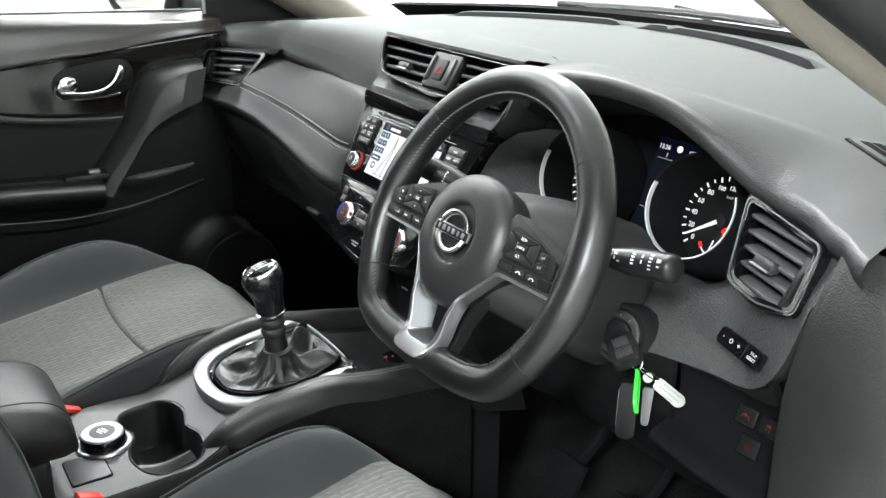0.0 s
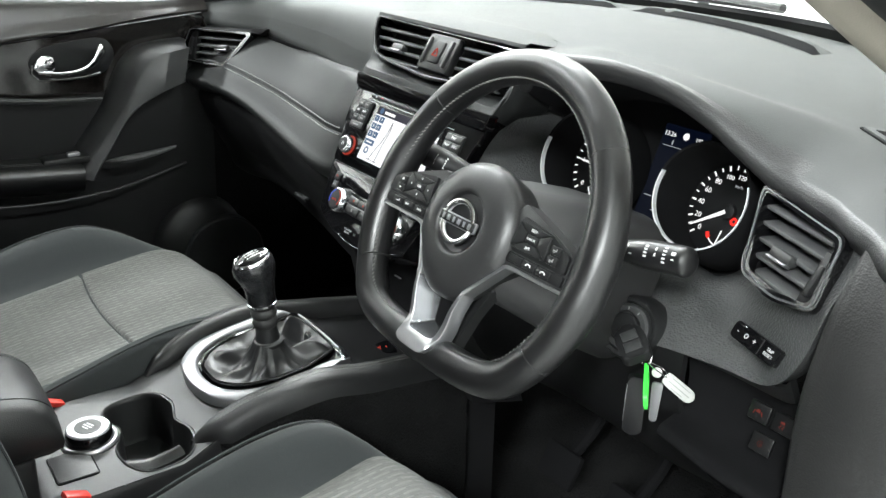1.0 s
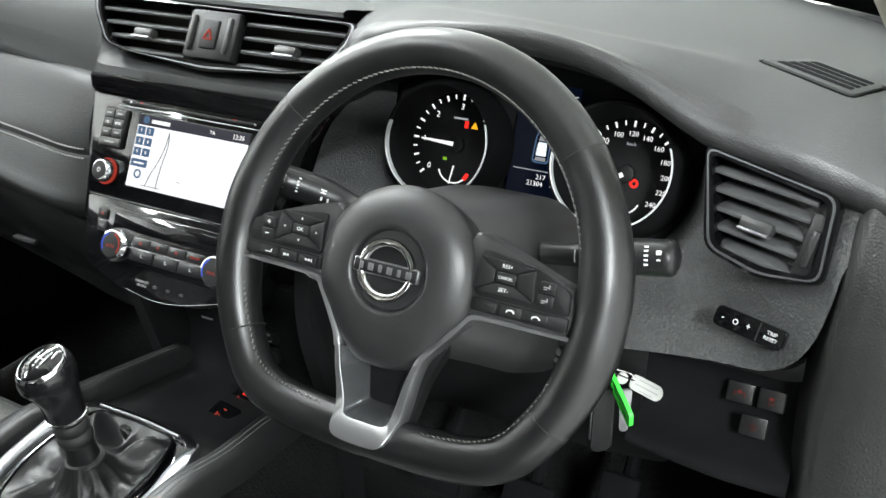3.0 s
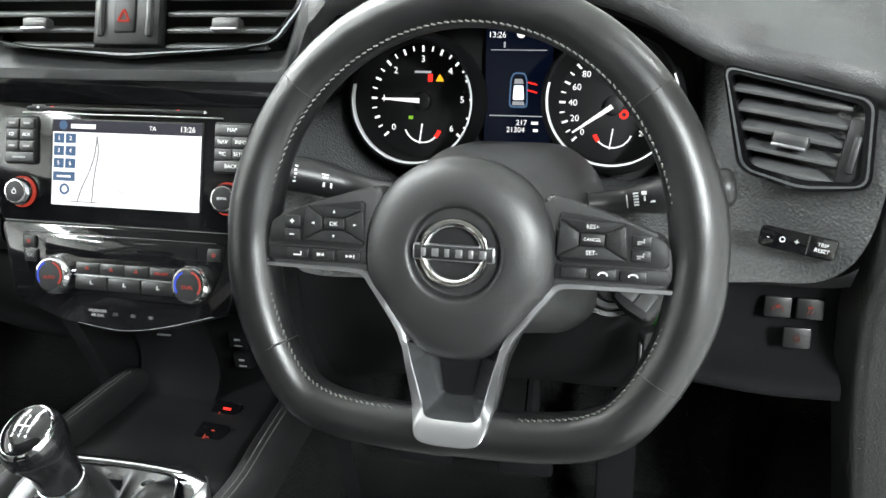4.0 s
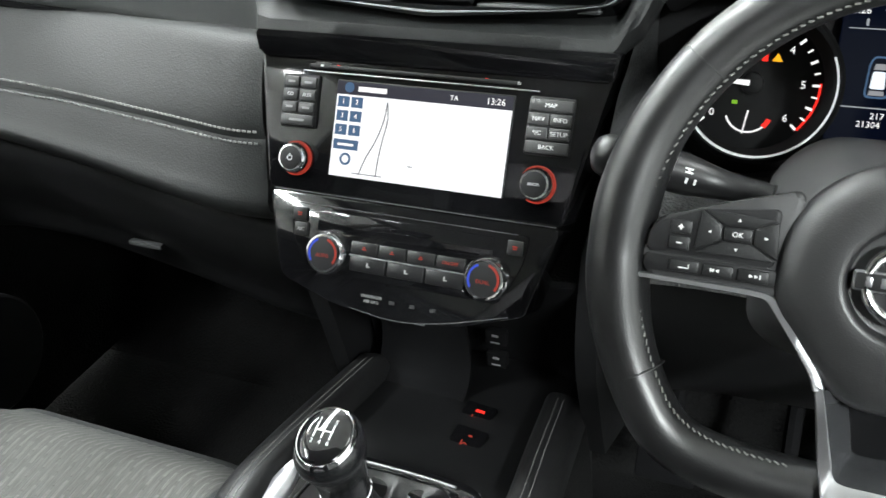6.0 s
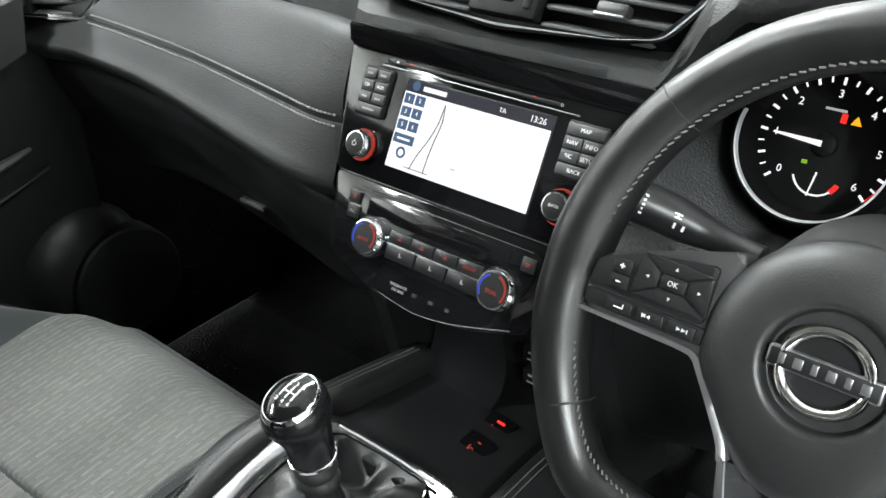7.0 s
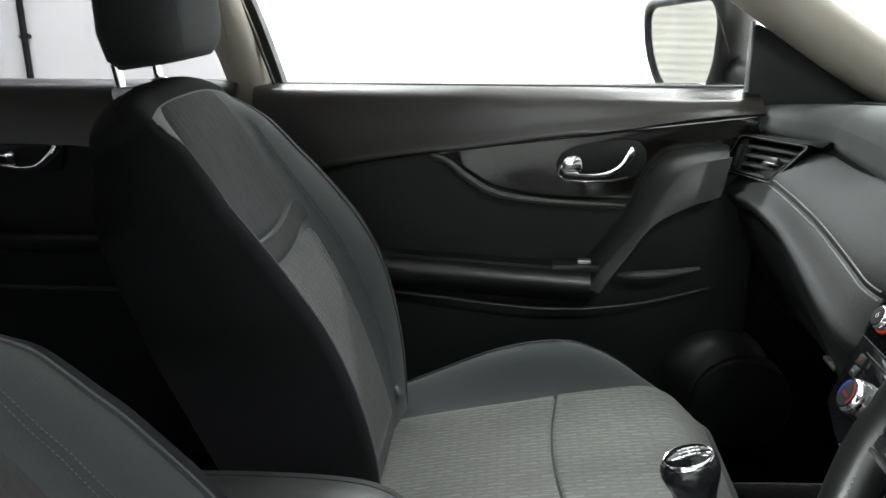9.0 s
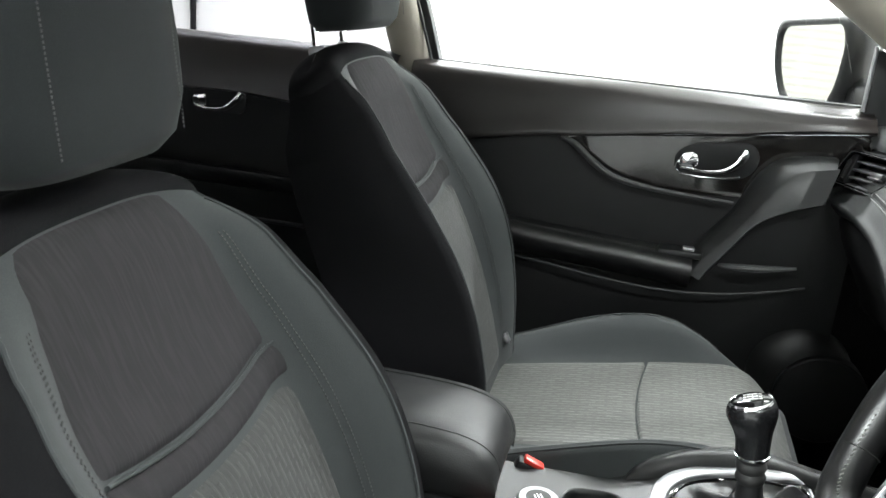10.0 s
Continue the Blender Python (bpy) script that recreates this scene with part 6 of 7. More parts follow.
part("cup_divider", sheet([[(0.033, 0.534, 0.640), (0.043, 0.583, 0.634), (0.053, 0.627, 0.646)], [(0.049, 0.536, 0.652), (0.055, 0.583, 0.642), (0.063, 0.627, 0.656)], [(0.065, 0.534, 0.640), (0.069, 0.583, 0.634), (0.075, 0.627, 0.646)]], 10, 10, 0.004, (0, 0, -1)), TRAY, console, "saddle between the two cups")
for k in range(3):
    part("cup_rib", box((0.089 + 0.014 * k, 0.572 - 0.006 * k, 0.6150), (0.004, 0.022, 0.004), 0.0012), TRAY, console)
for lo, hi in ((0.10, 0.44), (0.68, 1.10)):
    sub = [[Vector(p) for p in r] for r, y in zip(rows, ys) if lo - 0.001 <= y <= hi + 0.001]
    for r in (sub[0], sub[-1]):
        for p in r:
            p.y = lo if r is sub[0] else hi
    part("tunnel", skin(sub), DARK, console, sharp=60)
for s in (-1, 1):
    part("tunnel_side", skin([[(con_mid(y) + s * TW, y, con_z(y)), (con_mid(y) + s * (TW + 0.003), y, con_z(y) - 0.005), (con_mid(y) + s * (TW + 0.012), y, con_z(y) - 0.04), (con_mid(y) + s * (TW + 0.022), y, 0.35)] for y in (0.44, 0.5, 0.56, 0.60, 0.64, 0.68)]), PLASTIC, console)
part("tray_plate", prism(rounded([(0.046, 0.462), (0.104, 0.462), (0.104, 0.508), (0.046, 0.508)], 0.004), 0.676, 0.6822, 0.0006), TRAY, console, "blank switch plate beside the dial")
part("tray_groove", band(rounded([(0.0455, 0.4615), (0.1045, 0.4615), (0.1045, 0.5085), (0.0455, 0.5085)], 0.004), rounded([(0.0440, 0.4600), (0.1060, 0.4600), (0.1060, 0.5100), (0.0440, 0.5100)], 0.005), 0.676, 0.6812, closed=True), MATT, console)
# stitched side pads, hugging the surround
PADLINE = [(0.622, 0.092, 0.688), (0.636, 0.098, 0.706), (0.660, 0.103, 0.722), (0.700, 0.108, 0.738), (0.760, 0.114, 0.749), (0.800, 0.115, 0.750), (0.860, 0.116, 0.739), (0.930, 0.111, 0.729), (1.030, 0.104, 0.712)]
for s in (-1, 1):
    n = 44
    rows, thread = [], bmesh.new()
    for i in range(n):
        y = 0.622 + 0.408 * i / (n - 1)
        off, z = flowing(PADLINE, y)
        g = 0.35 + 0.65 * ease(y, 0.622, 0.665)
        c = CX + s * off
        rows.append([Vector((c - s * 0.017 * g, y, z - 0.036 * g)), Vector((c - s * 0.015 * g, y, z - 0.016 * g)), Vector((c - s * 0.010 * g, y, z - 0.004 * g)), Vector((c - s * 0.002 * g, y, z)), Vector((c + s * 0.012 * g, y, z - 0.001)), Vector((c + s * 0.025 * g, y, z - 0.009 * g)), Vector((c + s * 0.031 * g, y, z - 0.030 * g)), Vector((c + s * 0.038, y, z - 0.12)), Vector((c + s * 0.046, y, 0.36))])
    part("knee_pad", skin([spline(r[:7], 16) for r in rows]), GAITER, console, "stitched black side pad", sharp=60)
    part("console_side", skin([r[6:] for r in rows]), CARPET, console, "black side of the console", sharp=60)
    for off in (0.25, 0.70):
        for i in range(84):
            f = 3 + i / 84 * (n - 5)
            k = int(f)
            a, b = rows[k], rows[k + 1]
            p = (a[3].lerp(a[4], off)).lerp(b[3].lerp(b[4], off), f - k)
            q = p + (b[3] - a[3]).normalized() * 0.0030
            tube([p + Vector((0, 0, 0.0006)), q + Vector((0, 0, 0.0006))], 0.0006, 4, bm=thread)
    tagged(part("pad_stitching", thread, RIM_THREAD, console), kind="stuff")
# shift surround: wide satin band, rounded behind the lever, squared ahead of it
SLOPE = math.degrees(math.atan(0.12))
SH = Matrix.Translation((CX, 0.757, 0.726)) @ pose(0, 0, 0, SLOPE)
SHAPE = [(-0.081, 0.104), (-0.040, 0.110), (0.040, 0.110), (0.081, 0.104), (0.100, 0.073), (0.109, 0.028), (0.102, -0.027), (0.085, -0.067), (0.058, -0.091), (0.020, -0.102), (-0.020, -0.102), (-0.058, -0.091), (-0.085, -0.067), (-0.102, -0.027), (-0.109, 0.028), (-0.100, 0.073)]
def grown(k):
    return [(p.x * (1 + k / 0.1), p.y * (1 + k / 0.1)) for p in spline([(*p, 0) for p in SHAPE], 96, True)]
def ring_row(f, z):
    """Points of the band from one front corner round the back to the other; f 0 at the outer edge, 1 at the inner."""
    row = []
    for p in spline([(*q, 0) for q in SHAPE[3:] + SHAPE[:1]], 80):
        k = 1 - 0.21 * f * (1.0 - 0.85 * ease(p.y, 0.060, 0.104))
        row.append(SH @ Vector((p.x * k, p.y * (k if p.y < 0.06 else 1 + (k - 1) * max(0.0, 0.104 - p.y) / 0.044), z - 0.012 * ease(p.y, 0.078, 0.104))))
    return row
part("shift_surround", skin([ring_row(0, -0.010), ring_row(0, 0.003), ring_row(0.10, 0.0060), ring_row(0.55, 0.0066), ring_row(0.90, 0.0052), ring_row(1.0, 0.002), ring_row(1.05, -0.012)]), BAND, console, "satin silver band round the gear lever", sharp=50)
part("surround_liner", skin([[SH @ Vector((x, y, z)) for x, y in grown(k)] for k, z in ((-0.002, -0.002), (-0.018, -0.001), (-0.026, -0.003), (-0.034, -0.010), (-0.05, -0.014))], close_cols=True), PIANO, console)
GATE = [(-0.060, 0.094), (0.0, 0.096), (0.060, 0.094), (0.074, 0.040), (0.072, -0.010), (0.056, -0.052), (0.026, -0.074), (-0.026, -0.074), (-0.056, -0.052), (-0.072, -0.010), (-0.074, 0.040)]
gate_line = rounded(GATE, 0.016, 5)
part("gaiter_frame", tube([SH @ Vector((x, y, 0.0035)) for x, y in gate_line], 0.0022, 8, closed=True), PIANO, console, "thin gloss frame of the gaiter")
part("gaiter_trim", tube(spline([SH @ Vector(p) for p in ((-0.060, 0.0965, 0.0055), (-0.030, 0.0975, 0.0058), (0.0, 0.0980, 0.0058), (0.030, 0.0975, 0.0058), (0.062, 0.0960, 0.0050))], 16), 0.0017, 8), SILVER, console, "bright edge ahead of the gaiter")
# tray, sockets and switches ahead of the lever
part("front_tray", sheet([[(CX - 0.10, 0.880, 0.713), (CX, 0.880, 0.712), (CX + 0.10, 0.880, 0.713)], [(CX - 0.10, 0.95, 0.697), (CX, 0.95, 0.695), (CX + 0.10, 0.95, 0.697)], [(CX - 0.10, 1.03, 0.690), (CX, 1.03, 0.688), (CX + 0.10, 1.03, 0.690)]], 10, 10, 0.006, (0, 0, -1)), DARK, console)
part("tray_step", sheet([[(-0.086, 1.004, 0.6905), (-0.035, 0.996, 0.6905), (0.024, 0.992, 0.6915)], [(-0.086, 1.018, 0.6925), (-0.035, 1.012, 0.6925), (0.024, 1.008, 0.6930)], [(-0.086, 1.034, 0.704), (-0.035, 1.029, 0.703), (0.024, 1.026, 0.704)], [(-0.084, 1.043, 0.735), (-0.035, 1.040, 0.735), (0.022, 1.037, 0.735)], [(-0.080, 1.030, 0.80), (-0.035, 1.030, 0.80), (0.020, 1.028, 0.80)]], 22, 12, 0.004, (0, 1, 0)), MATT, console, "smooth black bowl of the storage niche")
part("tray_groove", tube(spline([(-0.072, 0.972, 0.6945), (-0.03, 0.964, 0.6940), (0.010, 0.962, 0.6940)], 10), 0.0009, 6), DARK, console)
part("niche_wall", sheet([[(CX - 0.13, 1.08, 0.66), (CX, 1.10, 0.66), (CX + 0.13, 1.08, 0.66)], [(CX - 0.13, 1.06, 0.76), (CX, 1.08, 0.76), (CX + 0.13, 1.06, 0.76)], [(CX - 0.13, 0.99, 0.875), (CX, 0.99, 0.865), (CX + 0.13, 0.99, 0.875)]], 14, 12, 0.01, (0, 1, 0)), MATT, console)
part("niche_latch", box((-0.030, 1.0235, 0.772), (0.018, 0.003, 0.0016), 0.0006), GUNMETAL, console)
for z in (0.722, 0.752):
    s = part("socket", box((0.048, 1.052, z), (0.024, 0.010, 0.020), 0.003), MATT, console)
    part("symbol", box((0.048, 1.0466, z + 0.004), (0.007, 0.0006, 0.0026), 0), GREY_INK, s)
    part("symbol", box((0.048, 1.0466, z - 0.005), (0.010, 0.0006, 0.0016), 0), GREY_INK, s)
for x, y, z, mat in ((0.046, 0.989, 0.6895, GLOW_RED), (0.052, 0.945, 0.6975, GLOW_RED_DIM)):
    b = part("rocker_switch", box((0, 0, 0), (0.036, 0.034, 0.012), 0.003), PIANO, console, "seat heater switch with a small lamp", m=pose(x, y, z, 9, 0, -6))
    bm = band(circle(0, -0.006, 0.0022, 12, 20, 320), circle(0, -0.006, 0.0032, 12, 20, 320), 0.0060, 0.0066)
    rbox(bm, (0.0006, -0.0095, 0.0063), (0.0075, 0.0012, 0.0006), 0)
    rbox(bm, (-0.0040, -0.004, 0.0063), (0.0011, 0.007, 0.0006), 0)
    part("symbol", bm, GLOW_RED_DIM, b)
    wide = mat is GLOW_RED
    part("lamp", box((0.002, 0.006, 0.0063), (0.010 if wide else 0.004, 0.0030 if wide else 0.0016, 0.0008), 0), mat, b)
for s in (-1, 1):
    part("side_cheek", sheet([[(CX + s * 0.135, 0.99, 0.915), (CX + s * 0.14, 1.06, 0.95)], [(CX + s * 0.132, 0.985, 0.84), (CX + s * 0.14, 1.08, 0.84)], [(CX + s * 0.13, 1.0, 0.76), (CX + s * 0.14, 1.09, 0.74)], [(CX + s * 0.135, 1.03, 0.64), (CX + s * 0.145, 1.12, 0.62)]], 16, 6, 0.02, (s, 0, 0)), DARK, console, sharp=60)
# mode dial
DM = Matrix.Translation((0.029, 0.517, 0.680))
part("dial_collar", lathe([(0.036, -0.004), (0.036, 0.002), (0.034, 0.0045), (0.031, 0.0050), (0.029, 0.003)], 44, m=DM), SILVER, console, "bright ring round the mode dial")
knob = part("mode_dial", lathe([(0.0292, 0.002), (0.0284, 0.016), (0.0272, 0.0180), (0.024, 0.0185), (0.016, 0.0190)], 44, m=DM), PIANO, console, "round gloss black drive mode dial with a silver top")
part("dial_face", lathe([(0.0272, 0.0165), (0.0270, 0.0188), (0.0252, 0.0204), (0.0165, 0.0206)], 40, m=DM), GUNMETAL, knob, "satin silver face")
part("inset", lathe([(0.0166, 0.0190), (0.0166, 0.0211), (0.012, 0.0213)], 32, m=DM), PLASTIC, knob)
for y, w in ((0.0042, 0.012), (0.0, 0.015), (-0.0042, 0.010)):
    part("lettering", box((0, y, 0.0213), (w, 0.0018, 0.0006), 0, m=DM @ pose(0, 0, 0, 0, 0, 25)), INK, knob)
# armrest box
AX = 0.043
part("armrest_box", prism(rounded([(AX - 0.080, 0.11), (AX + 0.080, 0.11), (AX + 0.080, 0.440), (AX - 0.080, 0.440)], 0.012), 0.55, 0.735, 0.004), PLASTIC, console)
rows = []
for y, z, w in ((0.08, 0.775, 0.080), (0.10, 0.806, 0.088), (0.20, 0.816, 0.091), (0.32, 0.818, 0.091), (0.40, 0.815, 0.089), (0.440, 0.806, 0.086), (0.462, 0.790, 0.082), (0.472, 0.768, 0.079), (0.470, 0.745, 0.076)):
    low = 0.737 if y < 0.46 else 0.735
    rows.append([(AX - w * 0.88, y, low), (AX - w * 0.98, y, low + 0.012), (AX - w, y, (low + z) / 2), (AX - w * 0.96, y, z - 0.014), (AX - w * 0.82, y, z - 0.003), (AX - w * 0.4, y, z + 0.002), (AX, y, z + 0.003), (AX + w * 0.4, y, z + 0.002), (AX + w * 0.82, y, z - 0.003), (AX + w * 0.96, y, z - 0.014), (AX + w, y, (low + z) / 2), (AX + w * 0.98, y, low + 0.012), (AX + w * 0.88, y, low)])
part("armrest_lid", skin([spline(r, 34) for r in [[r[j] for r in rows] for j in range(13)]], caps=False), GAITER, console, "padded black leather armrest lid", sharp=70)
part("lid_underside", prism(rounded([(AX - 0.070, 0.09), (AX + 0.070, 0.09), (AX + 0.068, 0.466), (AX - 0.068, 0.466)], 0.010), 0.730, 0.739), PLASTIC, console)
for k, f in ((4, 0.25), (8, -0.25)):
    part("lid_seam", tube(spline([Vector(r[k]) + Vector((f * 0.05, 0, 0.0018)) for r in rows[:-1]], 34), 0.0010, 6), LEATHER, console, "raised seam of the armrest cover")

# ---- gear lever ----
LV0 = Matrix.Translation((0.030, 0.770, 0.742)) @ pose(0, 0, 0, 6, -1)
lever = thing("gear_lever", "gloss black gear knob on a bellows shaft with a leather gaiter", "gear lever", LV0)
to_lever = LV0.inverted() @ SH
rows = []
NG = 108
foot = spline([(x * 0.98, y * 0.98, 0) for x, y in gate_line], NG, True)
start = min(range(NG), key=lambda i: abs(math.atan2(foot[i].y, foot[i].x)))
foot = foot[start:] + foot[:start]
for k in range(13):
    f = k / 12
    row = []
    for i, p in enumerate(foot):
        a = math.atan2(p.y - 0.012, p.x - 0.006)
        ring = Vector((0.012 + 0.0185 * math.cos(a), 0.013 + 0.0185 * math.sin(a), 0.030))
        q = p.lerp(ring, f)
        mid = math.sin(math.pi * f) ** 0.8
        # slack leather: sinks between the frame and the lever, drawn up into folds towards the corners
        fold = sum(w * math.exp(-((((a - b + math.pi) % (2 * math.pi)) - math.pi) / r) ** 2) for b, r, w in ((2.18, 0.16, 0.034), (0.98, 0.15, 0.032), (1.58, 0.12, 0.010), (-0.55, 0.16, 0.012), (-2.35, 0.20, 0.016), (-1.45, 0.22, 0.008), (3.05, 0.20, 0.010), (0.15, 0.16, 0.010)))
        sag = -0.016 * mid
        wrinkle = 0.0022 * math.sin(9 * a + 6 * f) * mid + 0.0013 * math.sin(23 * a - 9 * f) * mid
        early = math.sin(math.pi * min(1.0, f * 1.25)) if f < 0.8 else 0.0
        z = 0.003 + 0.028 * f * f + sag + fold * early + wrinkle
        row.append(to_lever @ Vector((q.x + 0.002 * math.sin(7 * a + 4 * f) * mid, q.y, z)))
    rows.append(row)
part("gaiter", skin(rows, close_cols=True), GLOVE, lever, "creased glossy black leather gaiter", sharp=70)
part("gaiter_collar", lathe([(0.0195, 0.006), (0.0215, 0.009), (0.0215, 0.013), (0.0190, 0.016), (0.0150, 0.017)], 28), RUBBER, lever)
part("shaft", lathe([(0.0185, 0.008), (0.0165, 0.020), (0.0150, 0.036), (0.0142, 0.046)], 28), PLASTIC, lever)
part("bellows", lathe([(0.0142, 0.036), (0.0170, 0.040), (0.0182, 0.045), (0.0165, 0.0495), (0.0145, 0.0515), (0.0172, 0.0545), (0.0185, 0.0590), (0.0168, 0.0635), (0.0148, 0.0655), (0.0170, 0.0680), (0.0176, 0.0700), (0.0150, 0.0720)], 32), RUBBER, lever, "rubber bellows below the knob")
part("collar", lathe([(0.0180, 0.0715), (0.0206, 0.0725), (0.0206, 0.0750), (0.0180, 0.0762)], 32), CHROME, lever, "chrome collar")
def knob_ring(w, d, z, back=0.0, tilt=0.0):
    return [(w * math.cos(a), d * math.sin(a) - back, z + tilt * (d * math.sin(a))) for a in [2 * math.pi * i / 36 for i in range(36)]]
HEAD = ((0.0196, 0.0196, 0.0755, 0, 0), (0.0200, 0.0200, 0.084, 0, 0), (0.0204, 0.0208, 0.096, 0, 0.0), (0.0218, 0.0230, 0.106, 0.001, 0.03), (0.0245, 0.0266, 0.116, 0.002, 0.07), (0.0264, 0.0292, 0.125, 0.003, 0.12), (0.0262, 0.0292, 0.1325, 0.004, 0.16), (0.0244, 0.0274, 0.1385, 0.0045, 0.18), (0.0210, 0.0240, 0.1425, 0.005, 0.18), (0.0160, 0.018, 0.1440, 0.005, 0.18), (0.005, 0.006, 0.1446, 0.005, 0.18))
part("knob", skin([knob_ring(*h) for h in HEAD], close_cols=True, caps=True), KNOB, lever, "black knob with a rounded head", sharp=80)
part("knob_trim", skin([knob_ring(0.0234, 0.0264, 0.1402, 0.0047, 0.18), knob_ring(0.0226, 0.0256, 0.1424, 0.0048, 0.18), knob_ring(0.0210, 0.0240, 0.1440, 0.005, 0.18), knob_ring(0.0202, 0.0232, 0.1436, 0.005, 0.18)], close_cols=True), CHROME, lever, "chrome ring of the knob")
part("knob_cap", skin([knob_ring(0.0206, 0.0236, 0.1432, 0.005, 0.18), knob_ring(0.0190, 0.0218, 0.1452, 0.005, 0.18), knob_ring(0.0120, 0.0140, 0.1472, 0.005, 0.18), knob_ring(0.004, 0.005, 0.1478, 0.005, 0.18)], close_cols=True, caps=True), PIANO, lever, "gloss black cap with the gear pattern")
part("side_button", box((-0.0205, 0.004, 0.100), (0.004, 0.012, 0.030), 0.0015), CHROME, lever, "thin bright strip on the neck")
KN = Matrix.Translation((0, -0.005, 0.1481)) @ pose(0, 0, 0, 10.2)
bm = bmesh.new()
for x in (-0.0065, 0.0, 0.0065):
    rbox(bm, (x, 0.001, 0.0), (0.0009, 0.012, 0.0012), 0, m=KN)
rbox(bm, (0, 0.001, 0.0), (0.014, 0.0009, 0.0012), 0, m=KN)
for t, x, y in (("1", -0.0065, 0.0095), ("3", 0, 0.0095), ("5", 0.0065, 0.0095), ("2", -0.0065, -0.0080), ("4", 0, -0.0080), ("6", 0.0065, -0.0080)):
    words(t, 0.0048, KN @ at(x, y, -0.0008), bm, 0.0008)
part("gate_marks", bm, INK, lever, "white gear pattern", normals=False)


# ---- front seats ----
def cushion_z(u, v, inner):
    """Height of the cushion's top: u across (-1..1), v along (0 rear, 1 front); the bolster beside the console is the lower one."""
    if u * inner > 0:
        hump = flowing([(0.0, 0.010), (0.2, 0.030), (0.37, 0.043), (0.53, 0.055), (0.66, 0.060), (0.77, 0.055), (0.88, 0.032), (1.0, 0.000)], v)[0]
    else:
        hump = flowing([(0.0, 0.018), (0.2, 0.041), (0.37, 0.061), (0.53, 0.069), (0.66, 0.063), (0.77, 0.038), (0.88, 0.004), (1.0, -0.010)], v)[0]
    side = ease(abs(u), 0.62, 0.90)
    roll = 0.060 * ease(v, 0.80, 1.0) ** 2
    edge = 0.055 * ease(abs(u), 0.90, 1.0) ** 2
    return hump * side + 0.008 * math.sin(math.pi * v) - roll - edge - 0.062 * (1 - v) ** 1.1


def build_seat(name, label, Hh, gap, inner, sink=(0.0, 0.0)):
    seat = thing(name, label, "car seat", group="front seats")
    W, Y0s, Y1s = 0.262, 0.36, 0.895
    nu, nv = 40, 44
    def top(u, v, lift=0.0):
        w = W * (1.0 - 0.05 * ease(v, 0.8, 1.0) ** 2)
        yb = (Y1s - 0.060 * ease(abs(u), 0.45, 1.0) ** 2)
        return Vector((u * w + sink[0], Y0s + (yb - Y0s) * v, 0.694 + cushion_z(u, v, inner) + lift - sink[1]))
    rows = []
    for i in range(nu + 1):
        u = -1 + 2 * i / nu
        rows.append([top(u, j / nv) for j in range(nv + 1)] + [top(u, 1.0) + Vector((0, 0.010, -0.04)), top(u, 1.0) + Vector((0, 0.004, -0.10)), top(u, 1.0) + Vector((0, -0.05, -0.16))])
    first = [Vector((p.x * 1.01, p.y, 0.56)) for p in rows[0]]
    second = [Vector((p.x * 1.015, p.y, p.z - 0.045)) for p in rows[0]]
    l1 = [Vector((p.x * 1.015, p.y, p.z - 0.045)) for p in rows[-1]]
    l2 = [Vector((p.x * 1.01, p.y, 0.56)) for p in rows[-1]]
    part("cushion_side", skin([first, second, rows[0]]), CLOTH, seat, sharp=70)
    part("cushion_side", skin([rows[-1], l1, l2]), CLOTH, seat, sharp=70)
    part("cushion", skin(rows), BOLSTER, seat, "dark cloth seat cushion", sharp=70)
    # patterned panels, rear and front, with a curved seam between them
    def seam(u):
        return 0.513 + 0.030 * u * u
    for lo, hi in ((0.0, None), (None, 1.0)):
        rows = []
        for i in range(97):
            u0 = -1 + 2 * i / 96
            a = (seam(u0) + 0.0008) if lo is None else 0.03
            b = (seam(u0) - 0.0008) if hi is None else 0.985
            row = []
            for j in range(31):
                f = j / 30
                e = min(f, 1 - f) * 30 / 1.2
                eu = min(i, 96 - i) / 5.0
                near = f if lo is None else 1 - f
                pucker = 0.0011 * math.sin(i * 1.55 + 0.8 * math.sin(0.37 * i)) * math.exp(-near / 0.07) * (0.45 + 0.55 * math.sin(0.21 * i + (2 if lo is None else 0)) ** 2)
                if lo is None:
                    pucker += 0.0012 * math.sin(i * 1.85) * math.exp(-(1 - f) / 0.10)
                puff = 0.0075 * min(1.0, math.sqrt(max(0.0, min(1, e)))) * min(1.0, math.sqrt(max(0.0, min(1, eu)))) - 0.0030 + pucker
                vv = a + (b - a) * (0.3 * f + 0.7 * (0.5 - 0.5 * math.cos(math.pi * f)))
                row.append(top(u0 * (0.58 + 0.16 * vv), vv, puff))
            rows.append(row)
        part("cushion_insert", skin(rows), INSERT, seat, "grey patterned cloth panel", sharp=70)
    for s in (-1, 1):
        line = [top(s * 0.93, 0.04 + 0.92 * k / 40, 0.001) for k in range(41)]
        bm = tube(line, 0.0020, 6)
        part("piping", bm, BOLSTER, seat)
        bm = bmesh.new()
        for k in range(150):
            p, q = top(s * 0.895, 0.05 + 0.9 * k / 150, 0.001), top(s * 0.895, 0.05 + 0.9 * (k + 0.55) / 150, 0.001)
            tube([p, q], 0.00055, 4, bm=bm)
            tube([p + Vector((s * 0.009, 0, -0.0012)), q + Vector((s * 0.009, 0, -0.0012))], 0.00055, 4, bm=bm)
        tagged(part("bolster_stitching", bm, DARK_THREAD, seat), kind="stuff")
    part("base", box((0, 0.58, 0.53), (0.46, 0.46, 0.12), 0.03), DARK, seat)
